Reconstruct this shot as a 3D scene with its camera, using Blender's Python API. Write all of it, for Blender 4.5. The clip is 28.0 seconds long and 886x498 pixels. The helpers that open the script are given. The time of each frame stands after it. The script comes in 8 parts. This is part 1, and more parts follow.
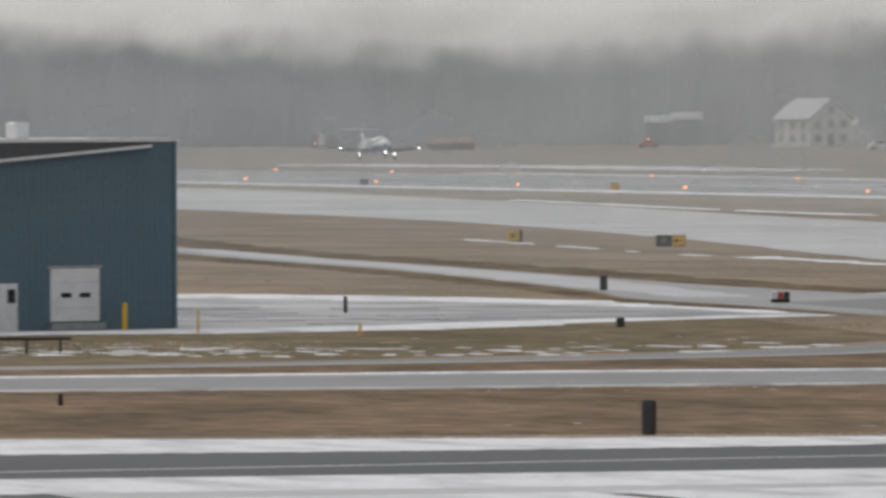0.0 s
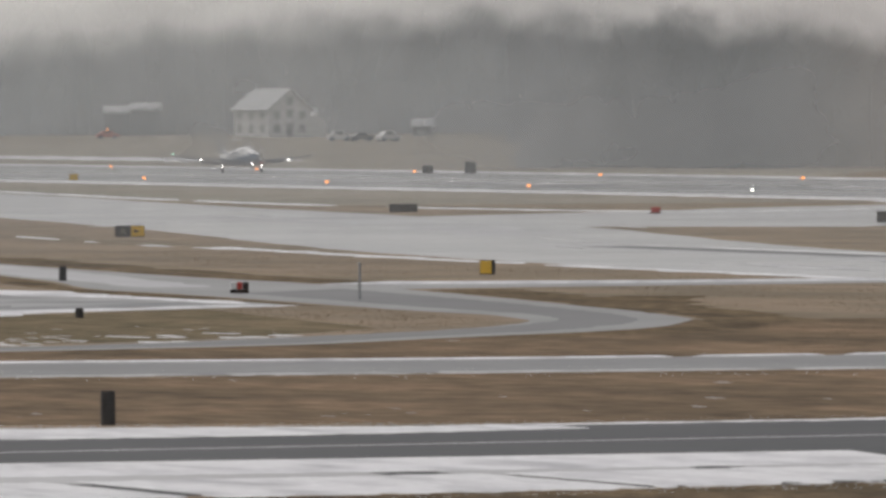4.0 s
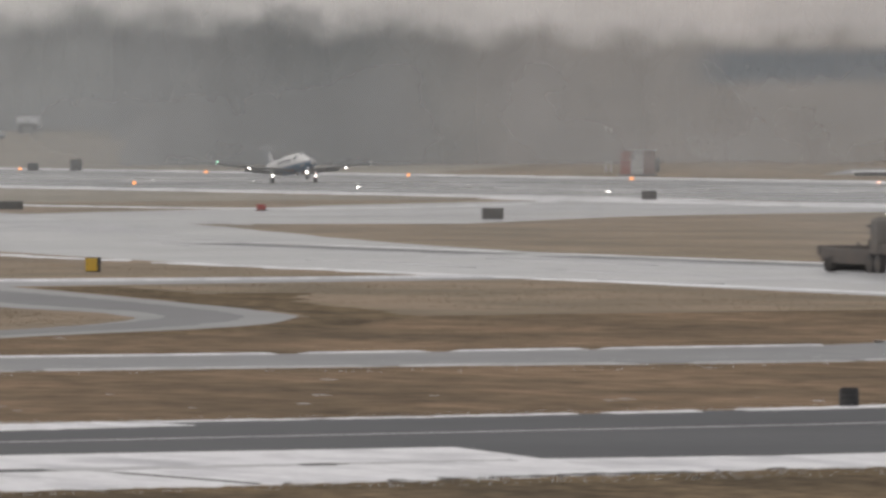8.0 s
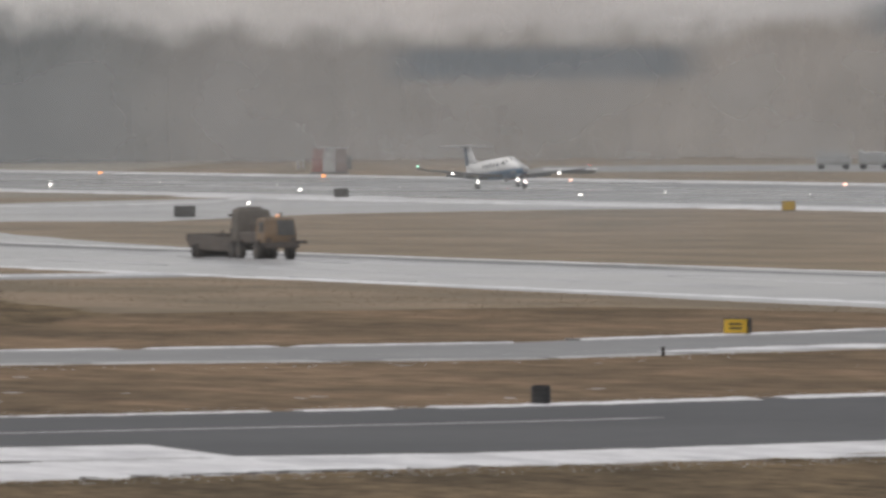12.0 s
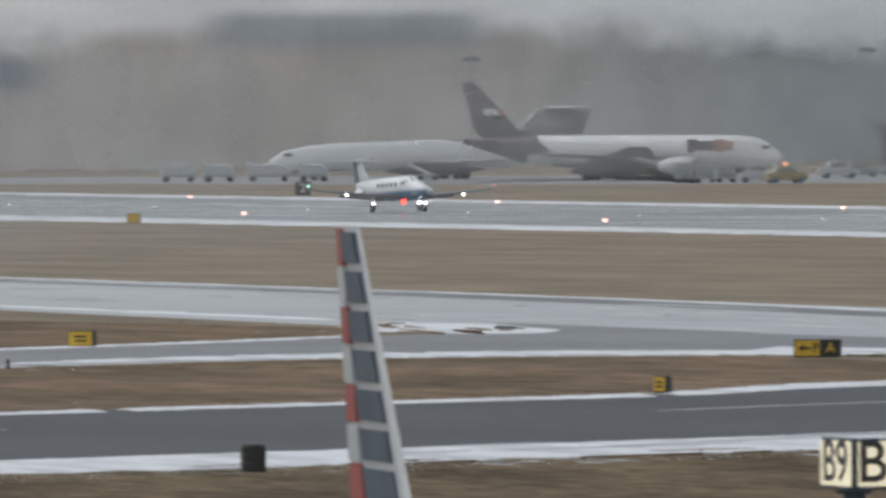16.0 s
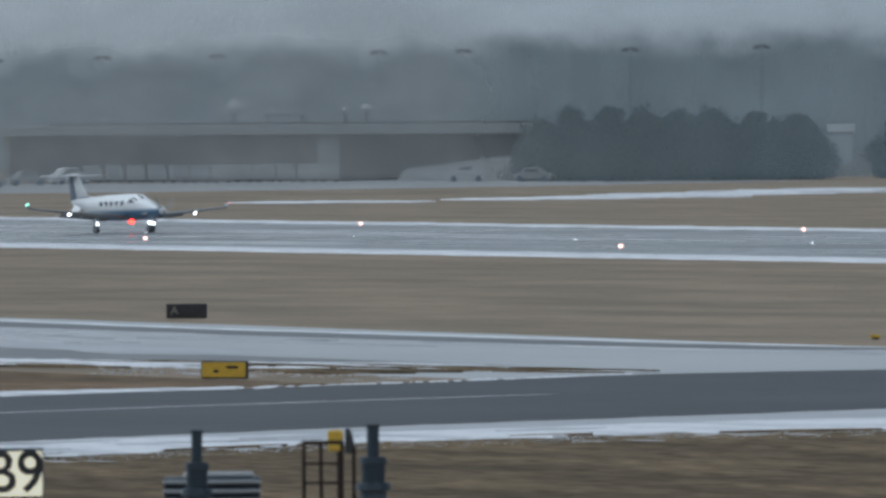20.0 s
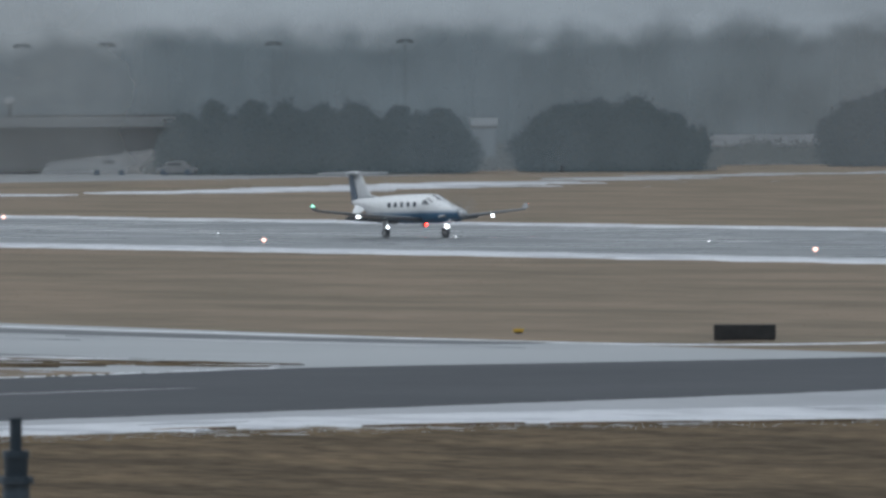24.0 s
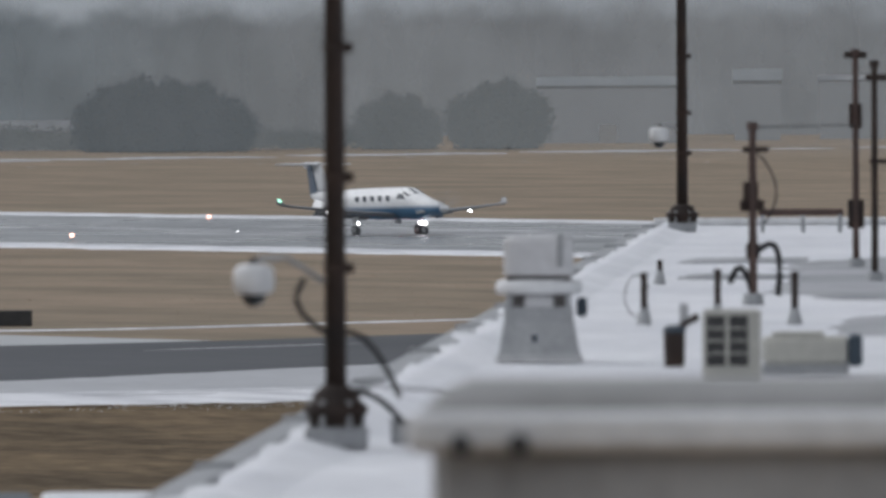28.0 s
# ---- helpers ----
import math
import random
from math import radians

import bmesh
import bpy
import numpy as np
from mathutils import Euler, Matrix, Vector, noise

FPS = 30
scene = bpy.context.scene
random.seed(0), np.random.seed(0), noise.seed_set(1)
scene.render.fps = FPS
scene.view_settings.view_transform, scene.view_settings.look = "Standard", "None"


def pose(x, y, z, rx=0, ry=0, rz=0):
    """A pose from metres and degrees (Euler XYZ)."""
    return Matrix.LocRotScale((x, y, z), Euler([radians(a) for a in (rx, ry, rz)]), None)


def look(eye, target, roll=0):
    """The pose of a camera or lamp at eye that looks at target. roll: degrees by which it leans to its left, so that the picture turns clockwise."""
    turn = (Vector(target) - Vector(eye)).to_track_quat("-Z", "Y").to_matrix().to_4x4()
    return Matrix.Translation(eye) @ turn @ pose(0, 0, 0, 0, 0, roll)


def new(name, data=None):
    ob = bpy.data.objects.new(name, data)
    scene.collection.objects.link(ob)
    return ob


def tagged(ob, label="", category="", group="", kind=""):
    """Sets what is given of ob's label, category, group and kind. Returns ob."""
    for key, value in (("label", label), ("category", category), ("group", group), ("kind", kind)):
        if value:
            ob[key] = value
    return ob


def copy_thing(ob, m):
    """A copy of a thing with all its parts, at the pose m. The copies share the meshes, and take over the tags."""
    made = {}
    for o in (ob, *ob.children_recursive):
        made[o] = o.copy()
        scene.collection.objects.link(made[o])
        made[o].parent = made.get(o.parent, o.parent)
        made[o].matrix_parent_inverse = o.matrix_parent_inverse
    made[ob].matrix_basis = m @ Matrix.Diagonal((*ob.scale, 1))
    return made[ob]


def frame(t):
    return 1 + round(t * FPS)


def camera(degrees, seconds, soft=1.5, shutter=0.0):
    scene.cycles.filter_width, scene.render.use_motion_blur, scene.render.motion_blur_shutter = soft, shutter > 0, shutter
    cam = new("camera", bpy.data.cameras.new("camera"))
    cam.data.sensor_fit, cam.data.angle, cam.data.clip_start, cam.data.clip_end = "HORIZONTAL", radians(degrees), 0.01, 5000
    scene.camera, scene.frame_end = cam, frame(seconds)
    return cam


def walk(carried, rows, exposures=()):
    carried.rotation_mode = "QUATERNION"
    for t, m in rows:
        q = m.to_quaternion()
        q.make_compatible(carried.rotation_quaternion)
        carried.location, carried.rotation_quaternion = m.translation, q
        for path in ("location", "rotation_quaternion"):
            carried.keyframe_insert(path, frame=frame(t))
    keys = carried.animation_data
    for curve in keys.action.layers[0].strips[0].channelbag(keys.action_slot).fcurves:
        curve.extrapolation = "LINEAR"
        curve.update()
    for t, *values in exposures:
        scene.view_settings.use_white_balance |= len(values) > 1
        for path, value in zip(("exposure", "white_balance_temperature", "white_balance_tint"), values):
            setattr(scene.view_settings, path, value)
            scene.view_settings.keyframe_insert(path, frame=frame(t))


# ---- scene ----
PATH = [(0, -73.993, -0.738, 0.306), (0.5, -73.637, -0.719, 0.278), (1, -73.372, -0.752, 0.284), (1.5, -73.111, -0.747, 0.316), (2, -73.017, -0.741, 0.306),
        (2.5, -72.420, -0.792, 0.327), (3, -71.893, -0.788, 0.301), (3.5, -71.532, -0.772, 0.294), (4, -71.354, -0.798, 0.295), (4.5, -71.074, -0.739, 0.260),
        (6.5, -70.184, -0.944, 0.258), (7, -70.092, -0.840, 0.296), (7.5, -69.692, -0.842, 0.325), (8, -69.430, -0.822, 0.339), (8.5, -69.049, -0.797, 0.305),
        (9, -68.487, -0.895, 0.296), (9.5, -68.301, -0.819, 0.280), (10, -68.329, -0.823, 0.294), (10.5, -68.303, -0.789, 0.305), (11, -68.189, -0.833, 0.348),
        (11.5, -68.172, -0.858, 0.323), (12, -67.927, -0.842, 0.327), (12.5, -67.517, -0.783, 0.285), (14.5, -66.001, -0.801, 0.278), (15, -65.726, -0.776, 0.287),
        (15.5, -65.107, -0.766, 0.308), (16, -64.731, -0.797, 0.244), (16.5, -64.020, -0.761, 0.292), (17, -63.840, -0.787, 0.328), (17.5, -63.568, -0.832, 0.307),
        (18, -63.298, -0.799, 0.325), (18.5, -63.177, -0.868, 0.282), (19, -62.537, -0.845, 0.259), (19.5, -61.480, -0.825, 0.257), (20, -60.475, -0.769, 0.373),
        (20.5, -60.466, -0.778, 0.323), (22.5, -59.575, -0.838, 0.291), (23, -59.346, -0.835, 0.308), (23.5, -58.959, -0.844, 0.288), (24, -58.734, -0.809, 0.302),
        (24.5, -58.467, -0.832, 0.294), (25, -58.105, -0.867, 0.327), (25.5, -57.588, -0.872, 0.301), (26, -56.405, -0.858, 0.276), (26.5, -56.087, -0.878, 0.324),
        (27, -55.872, -0.971, 0.273), (27.5, -55.371, -1.000, 0.288), (28, -55.107, -0.896, 0.287)]
EYE = Vector((0, 0, 10.05))


def aim(yaw, pitch, roll):
    """A camera pose at EYE; yaw in degrees from +y towards +x, pitch up, roll anticlockwise in the picture."""
    y, p = radians(yaw), radians(pitch)
    way = Vector((math.sin(y) * math.cos(p), math.cos(y) * math.cos(p), math.sin(p)))
    return look(EYE, EYE + way, -roll)


cam = camera(4.3211, 28.0, soft=3.0, shutter=0.5)
cam.data.dof.use_dof, cam.data.dof.focus_distance, cam.data.dof.aperture_fstop = True, 700.0, 7.3
walk(cam, [(t, aim(a, b, c)) for t, a, b, c in PATH],
     [(0, 0.06, 6650, 10), (3, 0.0, 6750, 11), (10, 0.03, 6850, 12), (13.5, 0.04, 6550, 10), (17, 0.0, 5980, 6), (20, -0.16, 5520, 3), (23, -0.19, 5660, 4), (25.5, -0.18, 5960, 7), (28, -0.04, 6150, 10)])

# ---- world, sun ----
world = bpy.data.worlds.new("world")
scene.world = world
world.use_nodes = True
wn, wl = world.node_tree.nodes, world.node_tree.links
sky = wn.new("ShaderNodeTexSky")
sky.sky_type, sky.sun_disc = "NISHITA", False
sky.sun_elevation, sky.sun_rotation = radians(45), radians(-112)
sky.dust_density, sky.air_density = 4.0, 1.0
grey = wn.new("ShaderNodeHueSaturation")
grey.inputs["Saturation"].default_value = 0.22
wl.new(sky.outputs[0], grey.inputs["Color"])
wl.new(grey.outputs[0], wn["Background"].inputs["Color"])
wn["Background"].inputs["Strength"].default_value = 0.103
sun = new("sun", bpy.data.lights.new("sun", "SUN"))
sun.data.energy, sun.data.angle, sun.data.color = 0.50, radians(40), (1.0, 0.97, 0.93)
sun.matrix_world = look((100, -40, 108), (0, 0, 0))


# ---- materials ----
def material(name, colour, rough=0.7, metal=0.0, second=None, scale=1.0, fine=12.0, bump=0.15, mix=(0.35, 0.65), stretch=(1, 1, 1), spec=None, rand=0.0, vary=0.22, puddle=None, punch=0.0):
    """A surface of two colours in noise at two scales (per metre), with fine relief."""
    m = bpy.data.materials.new(name)
    m.use_nodes = True
    n, l = m.node_tree.nodes, m.node_tree.links
    b = n["Principled BSDF"]
    b.inputs["Roughness"].default_value, b.inputs["Metallic"].default_value = rough, metal
    if spec is not None:
        b.inputs["Specular IOR Level"].default_value = spec
    co = n.new("ShaderNodeTexCoord")
    mp = n.new("ShaderNodeMapping")
    mp.inputs["Scale"].default_value = stretch
    l.new(co.outputs["Object"], mp.inputs["Vector"])
    big, small = n.new("ShaderNodeTexNoise"), n.new("ShaderNodeTexNoise")
    for t, s, d in ((big, scale, 4), (small, fine, 3)):
        t.inputs["Scale"].default_value, t.inputs["Detail"].default_value = s, d
        l.new(mp.outputs[0], t.inputs["Vector"])
    second = second or tuple(c * 0.8 for c in colour)
    ramp = n.new("ShaderNodeValToRGB")
    ramp.color_ramp.elements[0].position, ramp.color_ramp.elements[1].position = mix
    ramp.color_ramp.elements[0].color, ramp.color_ramp.elements[1].color = (*colour, 1), (*second, 1)
    l.new(big.outputs[0], ramp.inputs[0])
    var = n.new("ShaderNodeHueSaturation")
    l.new(ramp.outputs[0], var.inputs["Color"])
    mr = n.new("ShaderNodeMapRange")
    mr.inputs["To Min"].default_value, mr.inputs["To Max"].default_value = 1 - vary, 1 + vary
    mr.inputs["From Min"].default_value, mr.inputs["From Max"].default_value = 0.5 * punch, 1 - 0.5 * punch
    l.new(small.outputs[0], mr.inputs[0])
    value = mr.outputs[0]
    if rand:
        info, add = n.new("ShaderNodeObjectInfo"), n.new("ShaderNodeMath")
        add.operation = "MULTIPLY_ADD"
        add.inputs[1].default_value = rand
        l.new(info.outputs["Random"], add.inputs[0])
        l.new(mr.outputs[0], add.inputs[2])
        value = add.outputs[0]
    l.new(value, var.inputs["Value"])
    l.new(var.outputs[0], b.inputs["Base Color"])
    if puddle is not None:
        wet, spread = n.new("ShaderNodeTexNoise"), n.new("ShaderNodeMapRange")
        wet.inputs["Scale"].default_value, wet.inputs["Detail"].default_value = scale * 1.7, 5
        spread.inputs["From Min"].default_value, spread.inputs["From Max"].default_value = 0.42, 0.60
        spread.inputs["To Min"].default_value, spread.inputs["To Max"].default_value = puddle, rough
        l.new(mp.outputs[0], wet.inputs["Vector"]), l.new(wet.outputs[0], spread.inputs[0]), l.new(spread.outputs[0], b.inputs["Roughness"])
    if bump:
        bp = n.new("ShaderNodeBump")
        bp.inputs["Strength"].default_value, bp.inputs["Distance"].default_value = bump, 0.05
        l.new(small.outputs[0], bp.inputs["Height"])
        l.new(bp.outputs[0], b.inputs["Normal"])
    return m


def glow(name, colour, strength):
    m = bpy.data.materials.new(name)
    m.use_nodes = True
    b = m.node_tree.nodes["Principled BSDF"]
    b.inputs["Base Color"].default_value = (*colour, 1)
    b.inputs["Emission Color"].default_value = (*colour, 1)
    b.inputs["Emission Strength"].default_value = strength
    return m


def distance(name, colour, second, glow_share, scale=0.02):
    """Far things that fade into the mist: dull matter, with the mist's light put into its colour and glow."""
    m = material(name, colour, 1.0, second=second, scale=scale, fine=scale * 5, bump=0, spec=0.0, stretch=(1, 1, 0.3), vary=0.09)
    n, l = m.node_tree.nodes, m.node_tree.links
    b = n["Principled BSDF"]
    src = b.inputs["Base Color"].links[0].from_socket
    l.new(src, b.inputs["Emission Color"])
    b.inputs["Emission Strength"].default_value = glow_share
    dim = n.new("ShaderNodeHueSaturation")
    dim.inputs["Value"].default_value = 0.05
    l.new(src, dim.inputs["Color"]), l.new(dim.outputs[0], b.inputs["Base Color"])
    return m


GRASS = material("winter_grass", (0.315, 0.238, 0.168), 0.95, second=(0.205, 0.165, 0.114), scale=0.07, fine=0.42, bump=0.15, mix=(0.36, 0.64), stretch=(0.8, 1.5, 1), spec=0.1, vary=0.18, punch=0.4)
gb = GRASS.node_tree.nodes["Principled BSDF"]
gb.inputs["Sheen Weight"].default_value, gb.inputs["Sheen Roughness"].default_value = 0.07, 0.5  # sheen of wet, frosted blades, which also stands in for ground haze
WETGREY = material("wet_grey_apron", (0.31, 0.32, 0.33), 0.6, second=(0.20, 0.21, 0.22), scale=0.09, fine=0.5, bump=0.02, puddle=0.35, mix=(0.40, 0.60))
SERVICE = material("worn_service_road", (0.165, 0.172, 0.18), 0.45, second=(0.115, 0.121, 0.128), scale=0.08, fine=0.7, bump=0.05, vary=0.25, punch=0.4)
ASPHALT = material("wet_asphalt", (0.060, 0.065, 0.072), 0.7, second=(0.082, 0.087, 0.095), scale=0.05, fine=0.9, bump=0.05, spec=0.3)
WETPALE = material("wet_concrete", (0.42, 0.437, 0.455), 0.36, second=(0.325, 0.34, 0.357), scale=0.025, fine=0.20, bump=0.0, puddle=0.28, vary=0.06)
wb = WETPALE.node_tree.nodes["Principled BSDF"]
wb.inputs["Coat Weight"].default_value, wb.inputs["Coat Roughness"].default_value = 0.25, 0.16  # a film of standing water
ROADGREY = material("service_road", (0.215, 0.222, 0.23), 0.4, second=(0.15, 0.156, 0.163), scale=0.08, fine=0.9, bump=0.05)
SNOW = material("old_snow", (0.80, 0.81, 0.84), 0.8, second=(0.50, 0.51, 0.54), scale=0.22, fine=1.6, bump=0.4, mix=(0.46, 0.72), stretch=(0.6, 2.0, 1))
SLUSH = material("slush", (0.46, 0.47, 0.49), 0.45, second=(0.39, 0.40, 0.42), scale=0.1, fine=1.0, bump=0.2)
PAINT = material("line_paint", (0.60, 0.61, 0.61), 0.6, second=(0.48, 0.49, 0.49), scale=0.3, fine=2.0)
YELLOW = material("sign_yellow", (0.80, 0.52, 0.06), 0.5, second=(0.70, 0.44, 0.05), scale=2, fine=15)
BLACK = material("sign_black", (0.03, 0.03, 0.032), 0.55, second=(0.05, 0.05, 0.05), scale=2, fine=15)
WHITE = material("white_paint", (0.78, 0.79, 0.80), 0.45, second=(0.70, 0.71, 0.72), scale=1.0, fine=8, bump=0.05)
RED = material("red_paint", (0.50, 0.05, 0.035), 0.55, second=(0.40, 0.05, 0.04), scale=2, fine=10)
STEEL = material("galvanised_steel", (0.42, 0.43, 0.44), 0.45, 0.6, second=(0.34, 0.35, 0.36), scale=3, fine=20)
DARKMETAL = material("dark_bronze_metal", (0.030, 0.025, 0.023), 0.65, 0.0, second=(0.05, 0.033, 0.026), scale=2, fine=20, spec=0.2)
RUST = material("rusty_pipe", (0.095, 0.058, 0.048), 0.8, second=(0.06, 0.042, 0.038), scale=3, fine=20)
RUBBER = material("rubber", (0.02, 0.02, 0.021), 0.8, scale=3, fine=20)
GLASS = material("dark_window", (0.02, 0.025, 0.03), 0.12, second=(0.03, 0.035, 0.04), scale=1, fine=5, bump=0)
BLUEWALL = material("blue_metal_siding", (0.112, 0.176, 0.222), 0.5, second=(0.098, 0.158, 0.200), scale=0.3, fine=4, bump=0.05)
# near ground brown, darkened in its colour for the thinner haze there
EARTH = material("haze_free_brown", (0.265, 0.190, 0.128), 0.95, second=(0.148, 0.112, 0.076), scale=0.085, fine=0.5, bump=0.3, mix=(0.36, 0.64), stretch=(0.8, 1.5, 1), spec=0.05, vary=0.36, punch=0.55)
L_WHITE = glow("lamp_white", (1.0, 0.97, 0.95), 9)
L_WARM = glow("lamp_warm", (1.0, 0.36, 0.11), 2.0)
L_PINK = glow("lamp_pink_white", (1.0, 0.56, 0.44), 2.8)
L_FLUSH = glow("lamp_flush_white", (1.0, 0.97, 0.95), 4)
L_RED = glow("lamp_red", (1.0, 0.022, 0.010), 22)
L_GREEN = glow("lamp_green", (0.45, 1.0, 0.72), 3)


# ---- shape helpers ----
def spot(az, d, z=0.0):
    """The place at that azimuth (degrees from +y towards +x) and range from the camera's foot."""
    return Vector((d * math.sin(radians(az)), d * math.cos(radians(az)), z))


def finish(name, bm, mat, smooth=False):
    bmesh.ops.recalc_face_normals(bm, faces=bm.faces)
    me = bpy.data.meshes.new(name)
    bm.to_mesh(me)
    bm.free()
    me.materials.append(mat)
    if smooth:
        for p in me.polygons:
            p.use_smooth = True
    return me


def part(name, bm, mat, parent, label="", smooth=False):
    ob = new(name, finish(name, bm, mat, smooth))
    ob.parent = parent
    return tagged(ob, label)


def thing(name, m, label, category, group="", kind=""):
    ob = new(name)
    ob.matrix_world = m
    ob.empty_display_size = 0.2
    return tagged(ob, label, category, group, kind)


def box(bm, c, s, bevel=0.0, turn=None):
    r = bmesh.ops.create_cube(bm, size=1.0)
    vs = r["verts"]
    for v in vs:
        v.co = Vector((v.co.x * s[0], v.co.y * s[1], v.co.z * s[2]))
        if turn:
            v.co = turn @ v.co
        v.co += Vector(c)
    if bevel:
        es = list({e for v in vs for e in v.link_edges})
        bmesh.ops.bevel(bm, geom=es, offset=bevel, segments=1, affect="EDGES")
    return bm


def tube(bm, p0, p1, r0, r1=None, seg=12):
    p0, p1 = Vector(p0), Vector(p1)
    r1 = r0 if r1 is None else r1
    q = (p1 - p0).to_track_quat("Z", "Y").to_matrix()
    rings = []
    for p, r in ((p0, r0), (p1, r1)):
        rings.append([bm.verts.new(p + q @ Vector((r * math.cos(a), r * math.sin(a), 0))) for a in (2 * math.pi * i / seg for i in range(seg))])
    for i in range(seg):
        bm.faces.new((rings[0][i], rings[0][(i + 1) % seg], rings[1][(i + 1) % seg], rings[1][i]))
    bm.faces.new(rings[0][::-1]), bm.faces.new(rings[1])
    return bm


def ball(bm, c, r, sub=2, squash=(1, 1, 1)):
    out = bmesh.ops.create_icosphere(bm, subdivisions=sub, radius=r)
    for v in out["verts"]:
        v.co = Vector((v.co.x * squash[0], v.co.y * squash[1], v.co.z * squash[2])) + Vector(c)
    return bm


def loft(bm, rings, cap=True):
    """Skins closed rings of equal length."""
    rows = [[bm.verts.new(p) for p in r] for r in rings]
    n = len(rows[0])
    for a, b in zip(rows, rows[1:]):
        for i in range(n):
            bm.faces.new((a[i], a[(i + 1) % n], b[(i + 1) % n], b[i]))
    if cap:
        bm.faces.new(rows[0][::-1]), bm.faces.new(rows[-1])
    return bm


def hull(stations, seg=20, power=2.0):
    """Rings of a body along x: (x, z of the centre, half width, half height)."""
    out = []
    for x, z, w, h in stations:
        ring = []
        for i in range(seg):
            a = 2 * math.pi * i / seg
            c, s = math.cos(a), math.sin(a)
            ring.append(Vector((x, w * math.copysign(abs(c) ** (2 / power), c), z + h * math.copysign(abs(s) ** (2 / power), s))))
        out.append(ring)
    return out


def slab(bm, corners, thick):
    """A flat-sided plate: corners in order, thickened along its normal by half to each side."""
    c = [Vector(p) for p in corners]
    nrm = (c[1] - c[0]).cross(c[2] - c[0]).normalized() * thick / 2
    return loft(bm, [[p - nrm for p in c], [p + nrm for p in c]])


def foil(sections):
    """A wing skin: sections of (leading point, chord along -x, thickness), upright thickness in z or y given by a vector."""
    bm = bmesh.new()
    rings = []
    for lead, chord, up in sections:
        lead, up = Vector(lead), Vector(up)
        prof = ((0, 0), (0.08, 0.6), (0.3, 1), (0.65, 0.7), (1, 0.05), (1, -0.05), (0.65, -0.5), (0.3, -0.75), (0.08, -0.5))
        rings.append([lead + Vector((-chord * a, 0, 0)) + up * b for a, b in prof])
    return loft(bm, rings)


def curve_points(ctrl, step=8.0):
    """Catmull-Rom through control points, about step metres apart."""
    c = [Vector((*p, 0)) if len(p) == 2 else Vector(p) for p in ctrl]
    c = [2 * c[0] - c[1]] + c + [2 * c[-1] - c[-2]]
    out = []
    for a, b, d, e in zip(c, c[1:], c[2:], c[3:]):
        k = max(2, int((d - b).length / step))
        for i in range(k):
            t = i / k
            out.append(0.5 * ((2 * b) + (d - a) * t + (2 * a - 5 * b + 4 * d - e) * t * t + (3 * b - a - 3 * d + e) * t ** 3))
    out.append(c[-2])
    return out


def ribbon(name, ctrl, width, z, mat, label, jag=0.0, step=8.0, gaps=0.0, seed=1, kind="structure", category="pavement", parent=None):
    """A band of ground cover along a line; width a number or one for each control point; jag: metres by which its edges wander."""
    pts = curve_points(ctrl, step)
    n = len(pts)
    rnd = random.Random(seed)
    ws = [width] * len(ctrl) if isinstance(width, (int, float)) else list(width)
    bm = bmesh.new()
    prev = None
    skips = [bool(gaps) and noise.noise(Vector((i * 0.17, seed + 9, 3))) < gaps - 0.5 for i in range(n + 1)]
    for i, p in enumerate(pts):
        f = i / (n - 1) * (len(ws) - 1)
        k = min(int(f), len(ws) - 2)
        w = ws[k] + (ws[k + 1] - ws[k]) * (f - k)
        d = (pts[min(i + 1, n - 1)] - pts[max(i - 1, 0)]).normalized()
        side = Vector((-d.y, d.x, 0))
        a = w / 2 + jag * noise.noise(Vector((i * 0.45, seed, 0))) + jag * 0.5 * (rnd.random() - 0.5)
        b = w / 2 + jag * noise.noise(Vector((i * 0.45, seed + 50, 0))) + jag * 0.5 * (rnd.random() - 0.5)
        end = i == 0 or i == n - 1 or skips[i] or skips[i + 1]
        a, b = (max(a, 0.05), max(b, 0.05)) if not (end and gaps) else (0.06, 0.06)
        zz = 0.012 if end else z
        row = [bm.verts.new((*(p + side * a).xy, 0.002)), bm.verts.new((*(p + side * max(a - 0.3, 0.03)).xy, zz)),
               bm.verts.new((*(p - side * max(b - 0.3, 0.03)).xy, zz)), bm.verts.new((*(p - side * b).xy, 0.002))]
        if prev and not skips[i]:
            for j in range(3):
                bm.faces.new((prev[j], row[j], row[j + 1], prev[j + 1]))
        prev = row
    loose = [v for v in bm.verts if not v.link_faces]
    bmesh.ops.delete(bm, geom=loose, context="VERTS")
    ob = new(name, finish(name, bm, mat))
    ob.parent = parent
    return tagged(ob, label, category, "", kind)


